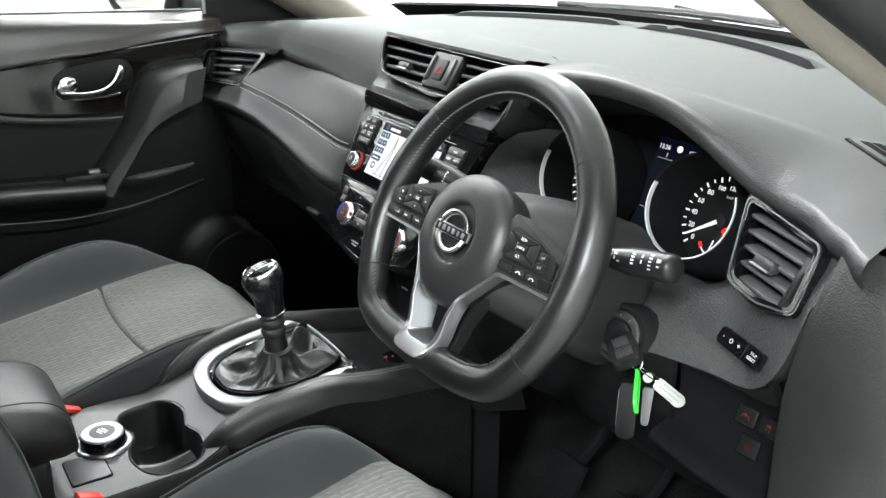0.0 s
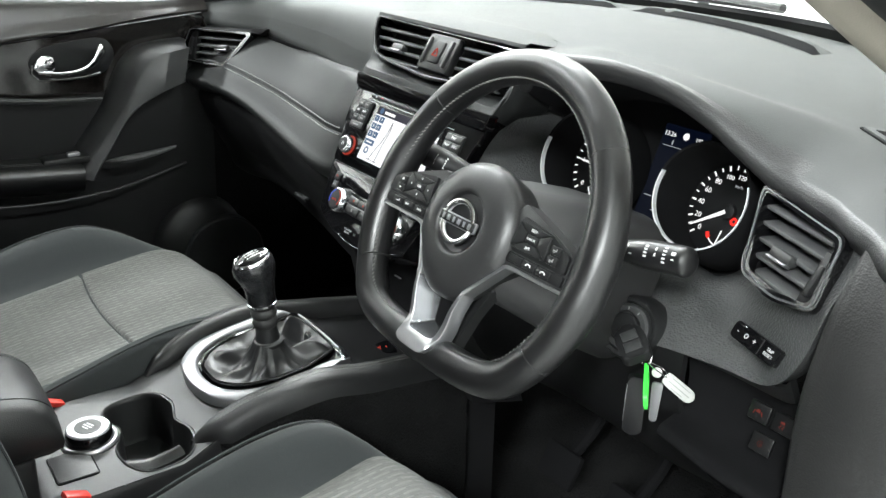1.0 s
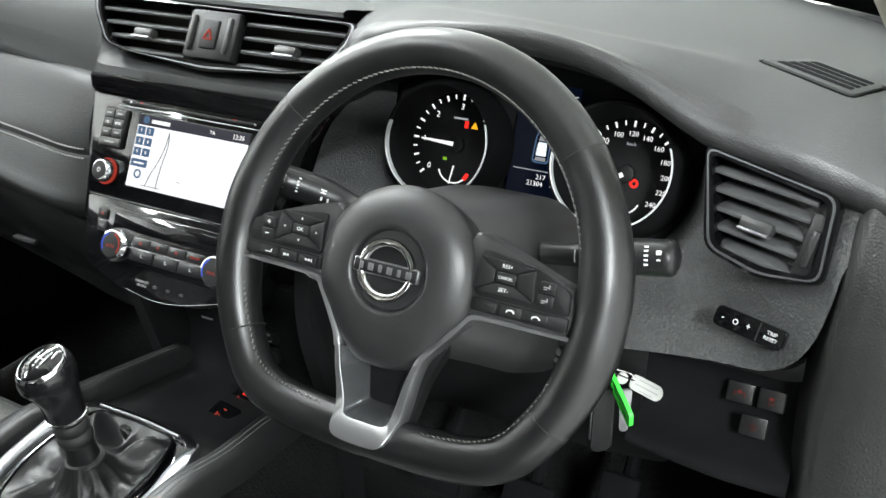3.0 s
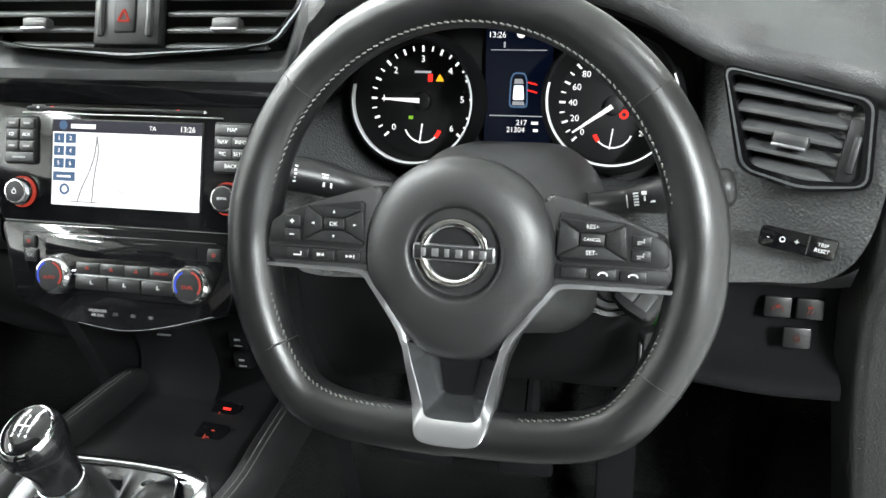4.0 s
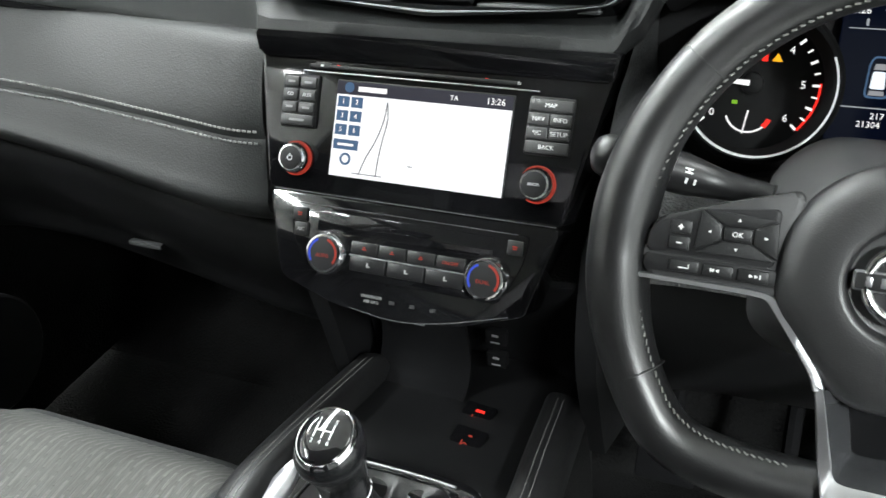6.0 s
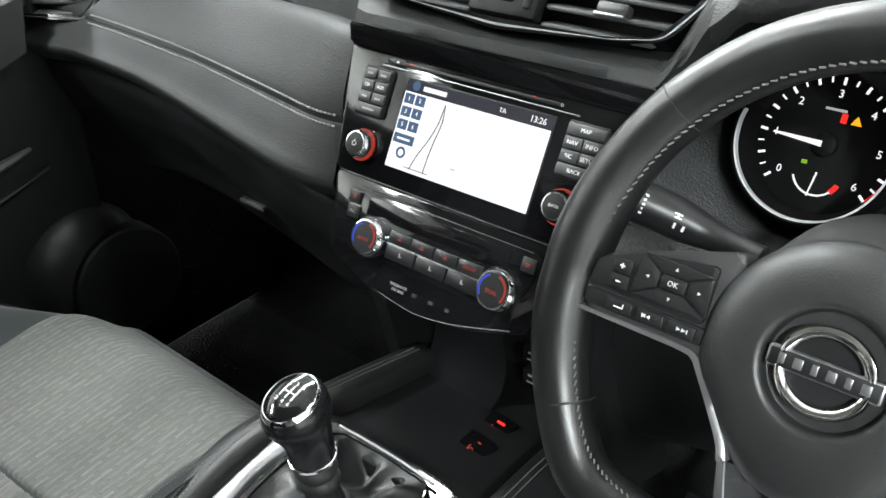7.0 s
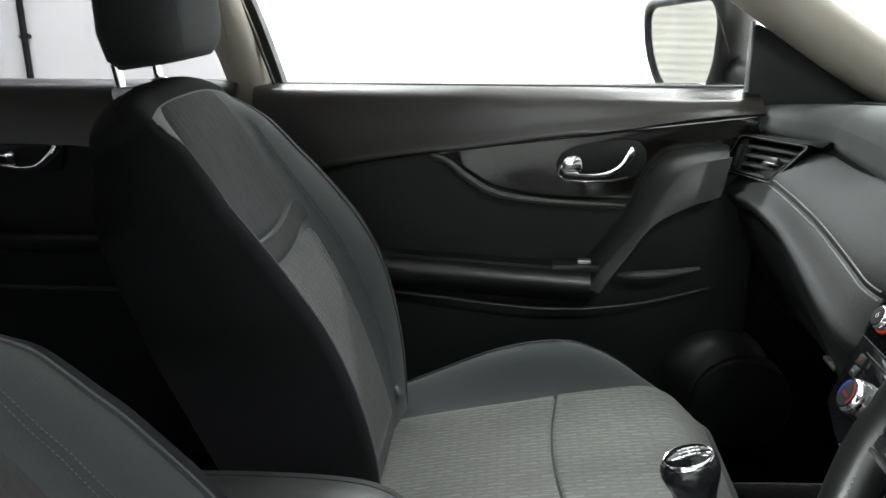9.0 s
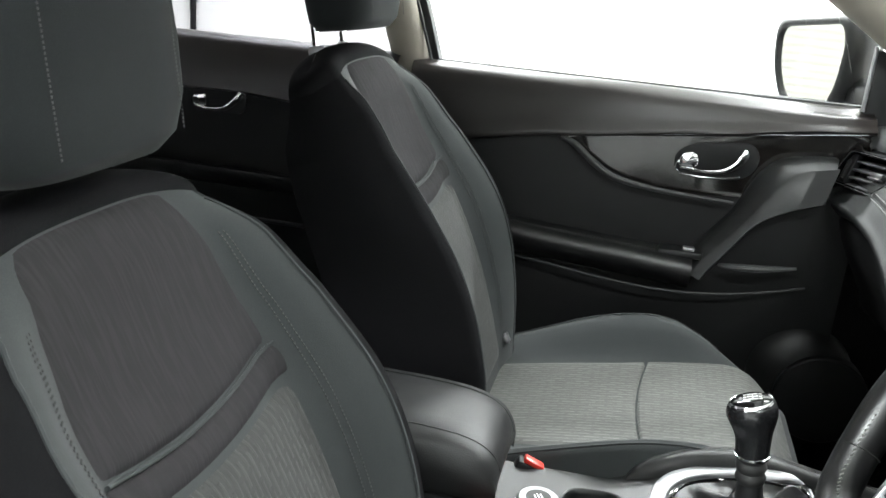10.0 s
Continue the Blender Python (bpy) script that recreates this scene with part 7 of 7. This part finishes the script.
    for s in (-1, 1):
        part("side_shield", prism(rounded([(0.30, 0.56), (0.80, 0.60), (0.80, 0.50), (0.34, 0.44)], 0.03), -0.02, 0.02, 0.008, m=Matrix.Translation((s * 0.262, 0, 0)) @ Matrix(((0, 0, 1, 0), (1, 0, 0, 0), (0, 1, 0, 0), (0, 0, 0, 1)))), PLASTIC, seat)
        part("seat_rail", box((s * 0.19, 0.5, 0.42), (0.05, 0.75, 0.07), 0.008), DARK, seat)
    # backrest, built upright and leant back
    BK = Matrix.Translation((0, 0.385, 0.64)) @ pose(0, 0, 0, 23.5)
    Ht = Hh - 0.034
    def half(v):
        return keyed([(0.0, 0.228), (0.25, 0.246), (0.55, 0.250), (0.72, 0.240), (0.86, 0.219), (0.95, 0.196), (1.0, 0.176)], v)[0]
    def front(u, v, lift=0.0):
        side = ease(abs(u), 0.46, 0.84)
        if u * inner > 0:
            bol = flowing([(0.0, 0.028), (0.2, 0.062), (0.45, 0.075), (0.68, 0.060), (0.88, 0.034), (1.0, 0.006)], v)[0]
        else:
            bol = flowing([(0.0, 0.014), (0.2, 0.044), (0.45, 0.066), (0.68, 0.052), (0.88, 0.024), (1.0, 0.0)], v)[0]
        lum = 0.018 * math.sin(math.pi * min(1, v * 1.3))
        edge = -0.075 * ease(abs(u), 0.82, 1.0) ** 2.2 * (1 - 0.5 * ease(v, 0.8, 1.0))
        capz = -0.010 * ease(v, 0.86, 1.0) ** 2
        return BK @ Vector((u * half(v), bol * side + lum + edge + capz + lift, Ht * v - 0.030 * ease(v, 0.8, 1.0) * abs(u) ** 3))
    def rear(u, v):
        return BK @ Vector((u * half(v) * 0.98, -0.118 + 0.016 * ease(v, 0.8, 1.0) + 0.020 * abs(u) ** 3, Ht * v - 0.030 * ease(v, 0.8, 1.0) * abs(u) ** 3))
    grid = [[front(-1 + 2 * i / 40, j / 40) for i in range(41)] + [rear(1 - 2 * i / 16, j / 40) for i in range(17)] for j in range(41)]
    back_to = BK.inverted()
    for k in range(1, 9):
        a = math.pi / 2 * k / 8
        ring = []
        for p in grid[40]:
            q = back_to @ p
            ring.append(BK @ Vector((q.x * (1 - 0.22 * (1 - math.cos(a))), -0.050 + (q.y + 0.050) * max(0.02, math.cos(a)), q.z + 0.034 * math.sin(a))))
        grid.append(ring)
    part("backrest", skin([r[4:37] for r in grid[:41]]), BOLSTER, seat, "dark smooth cloth backrest with side bolsters", sharp=70)
    shell = [r[36:] + r[:5] for r in grid[:41]]
    part("backrest_crown", skin(grid[40:], close_cols=True), CLOTH, seat, "black cloth top of the backrest", sharp=70)
    part("backrest_shell", skin(shell), CLOTH, seat, "black cloth sides and back of the backrest", sharp=70)
    for s in (-1, 1):
        part("back_piping", tube([front(s * 0.80, 0.03 + 0.95 * k / 40, 0.0) for k in range(41)], 0.0022, 6), BOLSTER, seat)
    IW = 0.56
    def bseam(u):
        return 0.60 - 0.030 * (1 - u * u)
    for low in (True, False):
        rows = []
        for i in range(31):
            u = -IW + 2 * IW * i / 30
            a = 0.03 if low else bseam(u / IW) + 0.072
            b = bseam(u / IW) if low else 1.0
            row = []
            for j in range(37):
                f = j / 36
                e, eu = min(1, min(f, 1 - f) * 16), min(1, min(i, 30 - i) / 2.5)
                row.append(front(u, a + (b - a) * f, 0.008 * math.sqrt(e) * math.sqrt(eu) - 0.002))
            rows.append(row)
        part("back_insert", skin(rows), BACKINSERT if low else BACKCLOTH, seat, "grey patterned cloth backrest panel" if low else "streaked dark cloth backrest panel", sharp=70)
    rows = []
    for i in range(31):
        u = -IW + 2 * IW * i / 30
        a, b = bseam(u / IW) + 0.004, bseam(u / IW) + 0.068
        rows.append([front(u, a + (b - a) * j / 10, 0.0075 * math.sin(math.pi * j / 10) ** 0.6 - 0.003) for j in range(11)])
    part("back_band", skin(rows), BACKCLOTH, seat, "plain dark band across the backrest", sharp=70)
    part("band_piping", tube([front(-IW + 2 * IW * i / 30, bseam(-1 + 2 * i / 30) + 0.070, 0.004) for i in range(31)], 0.0022, 6), BOLSTER, seat)
    for s in (-1, 1):
        bm = bmesh.new()
        for off in (0.0, 0.022):
            for k in range(100):
                p, q = front(s * (0.62 + off), 0.05 + 0.85 * k / 100, 0.001), front(s * (0.62 + off), 0.05 + 0.85 * (k + 0.5) / 100, 0.001)
                tube([p, q], 0.0007, 4, bm=bm)
        tagged(part("back_stitching", bm, SEAT_THREAD, seat), kind="stuff")
    for s in (-1, 1):
        part("hinge_cap", box((s * 0.155, 0.386, 0.690), (0.020, 0.010, 0.020), 0.004, m=Matrix.Translation((s * 0.155, 0.386, 0.690)) @ pose(0, 0, 0, 30) @ Matrix.Translation((-s * 0.155, -0.386, -0.690))), SILVER, seat, "small bright clip at the foot of the backrest")
    # headrest on two posts
    HR = BK @ pose(0, -0.060, Hh - 0.006, -16)
    for s in (-1, 1):
        part("post", tube([HR @ Vector((s * 0.062, 0, -0.03)), HR @ Vector((s * 0.062, 0, 0.02)), HR @ Vector((s * 0.062, 0, 0.10))], 0.0065, 12), CHROME, seat, "chrome headrest post")
        part("post_sleeve", lathe([(0.013, -0.012), (0.013, 0.006), (0.011, 0.010), (0.008, 0.011)], 20, m=HR @ at(s * 0.062, 0)), GUNMETAL, seat)
    rows = []
    for f, z in [(f, z - 0.046 + gap) for f, z in ((0.05, 0.046), (0.72, 0.048), (0.90, 0.062), (1.0, 0.095), (1.0, 0.140), (0.97, 0.185), (0.88, 0.212), (0.66, 0.228), (0.05, 0.232))]:
        row = []
        for i in range(44):
            a = 2 * math.pi * i / 44
            c, s = math.cos(a), math.sin(a)
            x = 0.128 * f * math.copysign(abs(c) ** 0.55, c)
            y = 0.052 * f * math.copysign(abs(s) ** 0.6, s) * (1.0 - 0.12 * (z - 0.1) / 0.1)
            row.append(HR @ Vector((x, y + 0.046 + 0.08 * (z - 0.05), z)))
        rows.append(row)
    part("headrest", skin(rows, close_cols=True, caps=True), SHADED_HEADCLOTH, seat, "dark cloth headrest", sharp=70)
    for s in (-1, 1):
        bm = bmesh.new()
        for k in range(36):
            z = 0.020 + gap + 0.13 * k / 36
            x = s * 0.082
            y = 0.046 + 0.08 * (z - 0.05) + 0.0525 * (1.0 - 0.12 * (z - 0.1) / 0.1)
            tube([HR @ Vector((x, y, z)), HR @ Vector((x, y, z + 0.002))], 0.0007, 4, bm=bm)
        tagged(part("headrest_stitching", bm, SEAT_THREAD, seat), kind="stuff")
    return seat


build_seat("front_seat", "passenger seat in dark cloth with grey patterned panels", 0.646, 0.030, 1).matrix_basis = pose(-0.343, 0.0, 0.0)
build_seat("front_seat", "driver's seat in dark cloth with patterned panels, beside the open doorway", 0.575, 0.022, -1, (0.016, 0.016)).matrix_basis = pose(0.425, 0.0, 0.0)
for x, y, z in ((-0.078, 0.492, 0.680), (0.168, 0.462, 0.698)):
    clasp = thing("belt_buckle", "seat belt buckle with a red release button beside the console", "seat belt", Matrix.Translation((x, y, z)) @ pose(0, 0, 0, -25, 0, 8), group="seat belt buckles")
    part("casing", box((0, 0, -0.03), (0.022, 0.040, 0.07), 0.006), DARK, clasp)
    part("release_button", box((0, 0.003, 0.007), (0.015, 0.030, 0.008), 0.002), RED_PLASTIC, clasp, "red release button")

# ---- doors on the passenger side ----
TOP = [(0.10, 1.160, 1.004), (0.20, 1.158, 1.016), (0.44, 1.154, 1.048), (0.70, 1.150, 1.078), (0.93, 1.146, 1.106), (1.02, 1.145, 1.112), (1.08, 1.143, 1.114)]
door = thing("door_1", "closed front passenger door with dark trim and chrome handle", "door", kind="structure")
rows = []
for i in range(40):
    y = 0.10 + 0.90 * i / 39
    hi, lo = keyed(TOP, y)
    rows.append([(-0.835, y, hi - 0.01), (-0.80, y, hi + 0.002), (-0.775, y, hi), (-0.755, y, hi - 0.010), (-0.742, y, hi * 0.7 + lo * 0.3), (-0.728, y, hi * 0.3 + lo * 0.7), (-0.716, y, lo + 0.004), (-0.722, y, lo - 0.002), (-0.738, y, lo - 0.004)])
part("upper_trim", skin([spline(r, 18) for r in rows]), UPPER_DOOR, door, "soft dark upper door trim", sharp=60)
rows = []
for i in range(40):
    y = 0.10 + 0.90 * i / 39
    lo = keyed(TOP, y)[1]
    rows.append([(-0.735, y, lo), (-0.733, y, lo - 0.04), (-0.730, y, 0.95), (-0.728, y, 0.88), (-0.730, y, 0.80), (-0.735, y, 0.70), (-0.745, y, 0.55), (-0.765, y, 0.40)])
part("lower_trim", skin([spline(r, 24) for r in rows]), DOORSKIN, door, "black lower door trim", sharp=60)
part("outer_skin", box((-0.865, 0.55, 0.72), (0.03, 0.92, 0.86), 0.01), PAINT, door)
# gloss inlay with the handle
YZ = Matrix(((0, 0, 1, -0.733), (1, 0, 0, 0), (0, 1, 0, 0), (0, 0, 0, 1)))
inlay = spline([(p[0], p[1], 0) for p in ((0.44, 1.043), (0.60, 1.062), (0.80, 1.084), (0.985, 1.104), (0.985, 1.03), (0.90, 0.985), (0.78, 0.963), (0.66, 0.962), (0.56, 0.978), (0.50, 1.005))], 60, True)
part("inlay", prism([(p.x, p.y) for p in inlay], 0.0, 0.005, 0.002, m=YZ), BURR, door, "dark gloss wood-effect inlay")
part("inlay_line", tube(spline([(-0.7235, 0.44, 1.044), (-0.722, 0.60, 1.066), (-0.721, 0.80, 1.088), (-0.720, 0.985, 1.108)], 30), 0.0008, 6), GUNMETAL, door, "thin satin line above the inlay")
sp = spline([(-0.730, 0.425, 1.040), (-0.722, 0.455, 1.030), (-0.714, 0.495, 1.000), (-0.710, 0.545, 0.974), (-0.708, 0.64, 0.960), (-0.706, 0.77, 0.954)], 40)
part("scoop_edge", tube(sp, [0.010 - 0.007 * abs(2 * i / 39 - 0.8) ** 1.5 * 0.6 for i in range(40)], 10, flat=0.7), PANEL, door, "grey edge of the scoop under the inlay")
hb = spline([(p[0], p[1], 0) for p in ((0.650, 1.030), (0.668, 1.050), (0.70, 1.060), (0.775, 1.068), (0.800, 1.056), (0.805, 1.030), (0.785, 1.002), (0.74, 0.992), (0.68, 0.994), (0.655, 1.008))], 48, True)
part("handle_cup", prism([(p.x, p.y) for p in hb], 0.004, 0.0085, 0.002, m=YZ), DARK, door, "black recess round the handle")
part("handle_surround", tube([(-0.7235, 0.655, 1.024), (-0.7225, 0.652, 1.008), (-0.7225, 0.664, 0.997), (-0.7225, 0.70, 0.9945), (-0.7225, 0.745, 0.996), (-0.7235, 0.775, 1.002)], 0.0022, 8), CHROME, door, "thin chrome edge")
lev = spline([(-0.716, 0.662, 1.010), (-0.706, 0.700, 1.008), (-0.700, 0.735, 1.012), (-0.700, 0.760, 1.025), (-0.704, 0.776, 1.046), (-0.710, 0.780, 1.054)], 24)
part("handle", tube(lev, [0.004, 0.0042, 0.0044, 0.0046, 0.005, 0.0052, 0.0056, 0.006, 0.0064, 0.007, 0.0075, 0.008, 0.0085, 0.009, 0.0095, 0.0105, 0.0115, 0.0125, 0.013, 0.013, 0.0125, 0.011, 0.009, 0.005], 12, flat=0.6), CHROME, door, "chrome door handle")
part("lock_knob", prism(rounded([(0.656, 1.012), (0.694, 1.012), (0.692, 1.040), (0.672, 1.044), (0.656, 1.030)], 0.008), 0.006, 0.022, 0.004, m=YZ), CHROME, door, "chrome lock knob")
# armrest, switch, pull handle, pocket, speaker
rows = []
for i in range(26):
    f = i / 25
    y = 0.24 + 0.47 * f
    z = 0.870 - 0.032 * f
    w = 0.070 + 0.012 * f
    rows.append([(-0.735, y, z + 0.004), (-0.735 + w * 0.3, y, z + 0.002), (-0.735 + w * 0.8, y, z), (-0.735 + w, y, z - 0.010), (-0.735 + w * 0.98, y, z - 0.03), (-0.735 + w * 0.7, y, z - 0.055), (-0.735 + w * 0.2, y, z - 0.070), (-0.737, y, z - 0.075)])
part("armrest", skin([spline(r, 16) for r in rows], caps=True), LEATHER, door, "padded door armrest with stitching", sharp=60)
bm = bmesh.new()
for off in (0.55, 0.68):
    for i in range(70):
        f = i / 70
        y, z, w = 0.26 + 0.44 * f, 0.870 - 0.032 * (0.02 + 0.44 * f) / 0.47, 0.070 + 0.012 * f
        tube([(-0.735 + w * off, y, z + 0.0025), (-0.735 + w * off, y + 0.0036, z + 0.0022)], 0.0008, 4, bm=bm)
tagged(part("armrest_stitching", bm, SEAT_THREAD, door), kind="stuff")
part("switch_plate", box((-0.695, 0.685, 0.846), (0.040, 0.085, 0.014), 0.004), PLASTIC, door)
part("window_switch", box((-0.690, 0.700, 0.855), (0.014, 0.024, 0.010), 0.003), GUNMETAL, door, "satin window switch")
U = [(0.940, 1.060), (0.885, 1.056), (0.845, 1.046), (0.815, 1.020), (0.795, 0.985), (0.775, 0.940), (0.742, 0.896), (0.706, 0.848), (0.690, 0.816)]
RIDGE = [(0.940, 1.046), (0.890, 1.036), (0.862, 1.022), (0.840, 0.995), (0.820, 0.965), (0.796, 0.928), (0.762, 0.884), (0.726, 0.838), (0.708, 0.806)]
LOW = [(0.930, 0.978), (0.884, 0.962), (0.850, 0.946), (0.826, 0.931), (0.810, 0.915), (0.796, 0.896), (0.776, 0.866), (0.748, 0.826), (0.732, 0.800)]
rows = []
for pts, x, dy in ((U, -0.738, -0.004), (U, -0.722, 0.0), (U, -0.706, 0.002), (RIDGE, -0.684, -0.002), (RIDGE, -0.681, 0.003), (LOW, -0.676, -0.004), (LOW, -0.679, -0.001), (LOW, -0.700, 0.002), (LOW, -0.738, 0.004)):
    rows.append(spline([(x, y + dy, z) for y, z in pts], 44))
part("pull_handle", skin([[r[i] for r in rows] for i in range(44)], caps=True), PULL, door, "slanting dark pull handle", sharp=62)
part("pocket_edge", tube(spline([(-0.700, 0.762, 0.828), (-0.682, 0.79, 0.834), (-0.680, 0.84, 0.838), (-0.70, 0.905, 0.842)], 16), [0.003 + 0.005 * math.sin(math.pi * i / 15) for i in range(16)], 8), PANEL, door)
part("map_pocket", tube(spline([(-0.715, 0.24, 0.795), (-0.700, 0.40, 0.785), (-0.690, 0.62, 0.765), (-0.695, 0.78, 0.772), (-0.715, 0.93, 0.80)], 30), 0.0032, 8), PLASTIC, door)
SPK = Matrix.Translation((-0.742, 0.998, 0.578)) @ pose(0, 0, 0, 0, 90, 0)
part("speaker_pod", lathe([(0.105, 0.0), (0.100, 0.016), (0.086, 0.030), (0.060, 0.040), (0.030, 0.045), (0.006, 0.046)], 44, m=Matrix.Translation((-0.750, 0.955, 0.610)) @ pose(0, 0, 0, 0, 90, 0)), PLASTIC, door, "smooth rounded bulge round the speaker", sharp=80)
part("speaker_grille", lathe([(0.092, 0.0), (0.092, 0.046), (0.088, 0.050), (0.050, 0.052), (0.01, 0.052)], 40, m=SPK), DARK, door, "dark round speaker grille low in the door", sharp=40)
# window: glass, seal, mirror triangle
part("waist_seal", tube(spline([(-0.805, 0.13, 1.158), (-0.80, 0.5, 1.153), (-0.80, 0.98, 1.147)], 12), 0.006, 8), RUBBER, door)
part("rear_channel", sheet([[(-0.80, 0.115, 1.15), (-0.79, 0.075, 1.28), (-0.765, 0.03, 1.42), (-0.70, -0.02, 1.62)], [(-0.80, 0.150, 1.15), (-0.79, 0.112, 1.28), (-0.765, 0.065, 1.42), (-0.70, 0.015, 1.62)]], 6, 20, 0.03, (-1, 0, 0)), RUBBER, door)
part("channel_line", tube(spline([(-0.785, 0.135, 1.155), (-0.775, 0.096, 1.28), (-0.75, 0.050, 1.42), (-0.69, 0.0, 1.62)], 16), 0.003, 6), PLASTIC, door)
part("pane", sheet([[(-0.82, 0.14, 1.14), (-0.82, 0.98, 1.14)], [(-0.79, 0.04, 1.38), (-0.79, 0.86, 1.38)], [(-0.70, 0.0, 1.62), (-0.70, 0.52, 1.62)]], 8, 8, 0.004, (-1, 0, 0)), GLASS, door).visible_shadow = False
part("mirror_triangle", prism(rounded([(0.960, 1.085), (1.44, 1.085), (1.30, 1.13), (1.10, 1.21), (0.982, 1.262), (0.975, 1.142)], 0.008), 0.0, 0.012, 0.003, m=Matrix.Translation((-0.045, 0, 0)) @ YZ), DARK, door)
part("triangle_rail", tube([(-0.765, 0.976, 1.145), (-0.765, 0.978, 1.265)], 0.004, 8), SILVER, door)
# wing mirror outside
MR = face_pose((-0.97, 0.922, 1.199), (0.86, 0.50, 0.0), (0.0, 0.0, 1))
wing = thing("wing_mirror", "black wing mirror outside the passenger window, showing a shutter", "mirror", MR)
GL = [(-0.132, 0.078), (0.058, 0.098), (0.074, 0.055), (0.066, -0.024), (0.040, -0.080), (-0.02, -0.083), (-0.088, -0.066), (-0.124, 0.0)]
def mirror_ring(k, z, drop=0.0):
    return [(-0.028 + (x + 0.028) * k, 0.005 + (y - 0.005) * k, z) for x, y in rounded(GL, 0.03, 5)]
part("shell", skin([mirror_ring(1.0, 0.004), mirror_ring(1.02, 0.014), mirror_ring(1.08, 0.016), mirror_ring(1.24, 0.006), mirror_ring(1.28, -0.02), mirror_ring(1.15, -0.07), mirror_ring(0.8, -0.10), mirror_ring(0.3, -0.11)], close_cols=True, caps=True), PLASTIC, wing, "black shell", sharp=60)
part("mirror_glass", prism([p[:2] for p in mirror_ring(1.01, 0)], 0.005, 0.008, 0.0), MIRROR, wing, "silvered mirror glass")
part("mirror_foot", tube(spline([(0.05, -0.03, -0.06), (0.11, -0.05, -0.04), (0.20, -0.06, -0.03)], 10), [0.045] * 10, 12, flat=0.8), PLASTIC, wing)

rear = thing("door_2", "closed rear passenger door with dark trim", "door", kind="structure")
rows = []
for i in range(24):
    y = -0.95 + 1.02 * i / 23
    hi, lo = 1.172 - 0.012 * (y + 0.4), 1.06 - 0.03 * ease(y, -0.3, 0.1)
    rows.append([(-0.835, y, hi - 0.01), (-0.80, y, hi + 0.002), (-0.775, y, hi), (-0.755, y, hi - 0.010), (-0.740, y, hi * 0.6 + lo * 0.4), (-0.722, y, lo + 0.004), (-0.738, y, lo - 0.004)])
part("upper_trim", skin([spline(r, 14) for r in rows]), UPPER_DOOR, rear, "soft dark upper door trim", sharp=60)
rows = [[(-0.736, y, 1.06), (-0.733, y, 0.95), (-0.730, y, 0.88), (-0.735, y, 0.70), (-0.765, y, 0.40)] for y in (-0.95, -0.6, -0.3, 0.0, 0.08)]
part("lower_trim", skin([spline(r, 16) for r in rows]), DOORSKIN, rear, sharp=60)
part("armrest", tube(spline([(-0.72, -0.85, 0.885), (-0.70, -0.5, 0.880), (-0.70, -0.2, 0.876), (-0.71, 0.05, 0.868)], 20), 0.03, 12, flat=0.5), PLASTIC, rear)
part("pocket_line", tube(spline([(-0.72, -0.85, 0.79), (-0.715, -0.4, 0.785), (-0.72, 0.05, 0.78)], 12), 0.005, 8), PLASTIC, rear)
part("handle_cup", prism(rounded([(-0.385, 1.060), (-0.385, 1.010), (-0.265, 1.010), (-0.255, 1.062)], 0.015), 0.0, 0.006, 0.002, m=YZ), DARK, rear)
part("handle", tube(spline([(-0.716, -0.375, 1.022), (-0.708, -0.335, 1.018), (-0.702, -0.295, 1.024), (-0.706, -0.268, 1.046), (-0.712, -0.262, 1.054)], 20), [0.004 + 0.008 * (i / 19) ** 1.5 for i in range(20)], 12, flat=0.6), CHROME, rear, "chrome door handle")
part("lock_knob", prism(rounded([(-0.378, 1.022), (-0.345, 1.022), (-0.347, 1.050), (-0.378, 1.046)], 0.006), 0.006, 0.020, 0.004, m=YZ), CHROME, rear, "chrome lock knob")
part("outer_skin", box((-0.865, -0.43, 0.72), (0.03, 1.0, 0.86), 0.01), PAINT, rear)
part("pane", sheet([[(-0.82, -0.95, 1.15), (-0.82, 0.04, 1.15)], [(-0.79, -1.0, 1.38), (-0.79, 0.02, 1.38)], [(-0.70, -1.05, 1.62), (-0.70, -0.02, 1.62)]], 8, 8, 0.004, (-1, 0, 0)), TINTED, rear, "tinted pane")

# unseen panel and tinted panes, added to cut light from behind
tagged(part("rear_bulkhead", box((0, -1.35, 0.75), (1.5, 0.05, 0.8), 0.02), CARPET), "dark trim closing the rear of the cabin", "bulkhead", kind="structure")
side_glass = thing("rear_side_window", "tinted fixed glass behind the driver's doorway", "window", kind="structure")
part("pane", sheet([[(0.82, -1.25, 1.16), (0.82, 0.02, 1.16)], [(0.79, -1.25, 1.38), (0.79, 0.0, 1.38)], [(0.70, -1.25, 1.62), (0.70, -0.05, 1.62)]], 8, 8, 0.004, (1, 0, 0)), TINTED, side_glass)
tail_glass = thing("rear_window", "tinted glass closing the tail of the cabin", "window", kind="structure")
part("pane", sheet([[(-0.72, -1.42, 1.13), (0, -1.48, 1.13), (0.72, -1.42, 1.13)], [(-0.70, -1.40, 1.38), (0, -1.46, 1.40), (0.70, -1.40, 1.38)], [(-0.64, -1.34, 1.62), (0, -1.40, 1.65), (0.64, -1.34, 1.62)]], 8, 10, 0.004, (0, -1, 0)), TINTED, tail_glass)
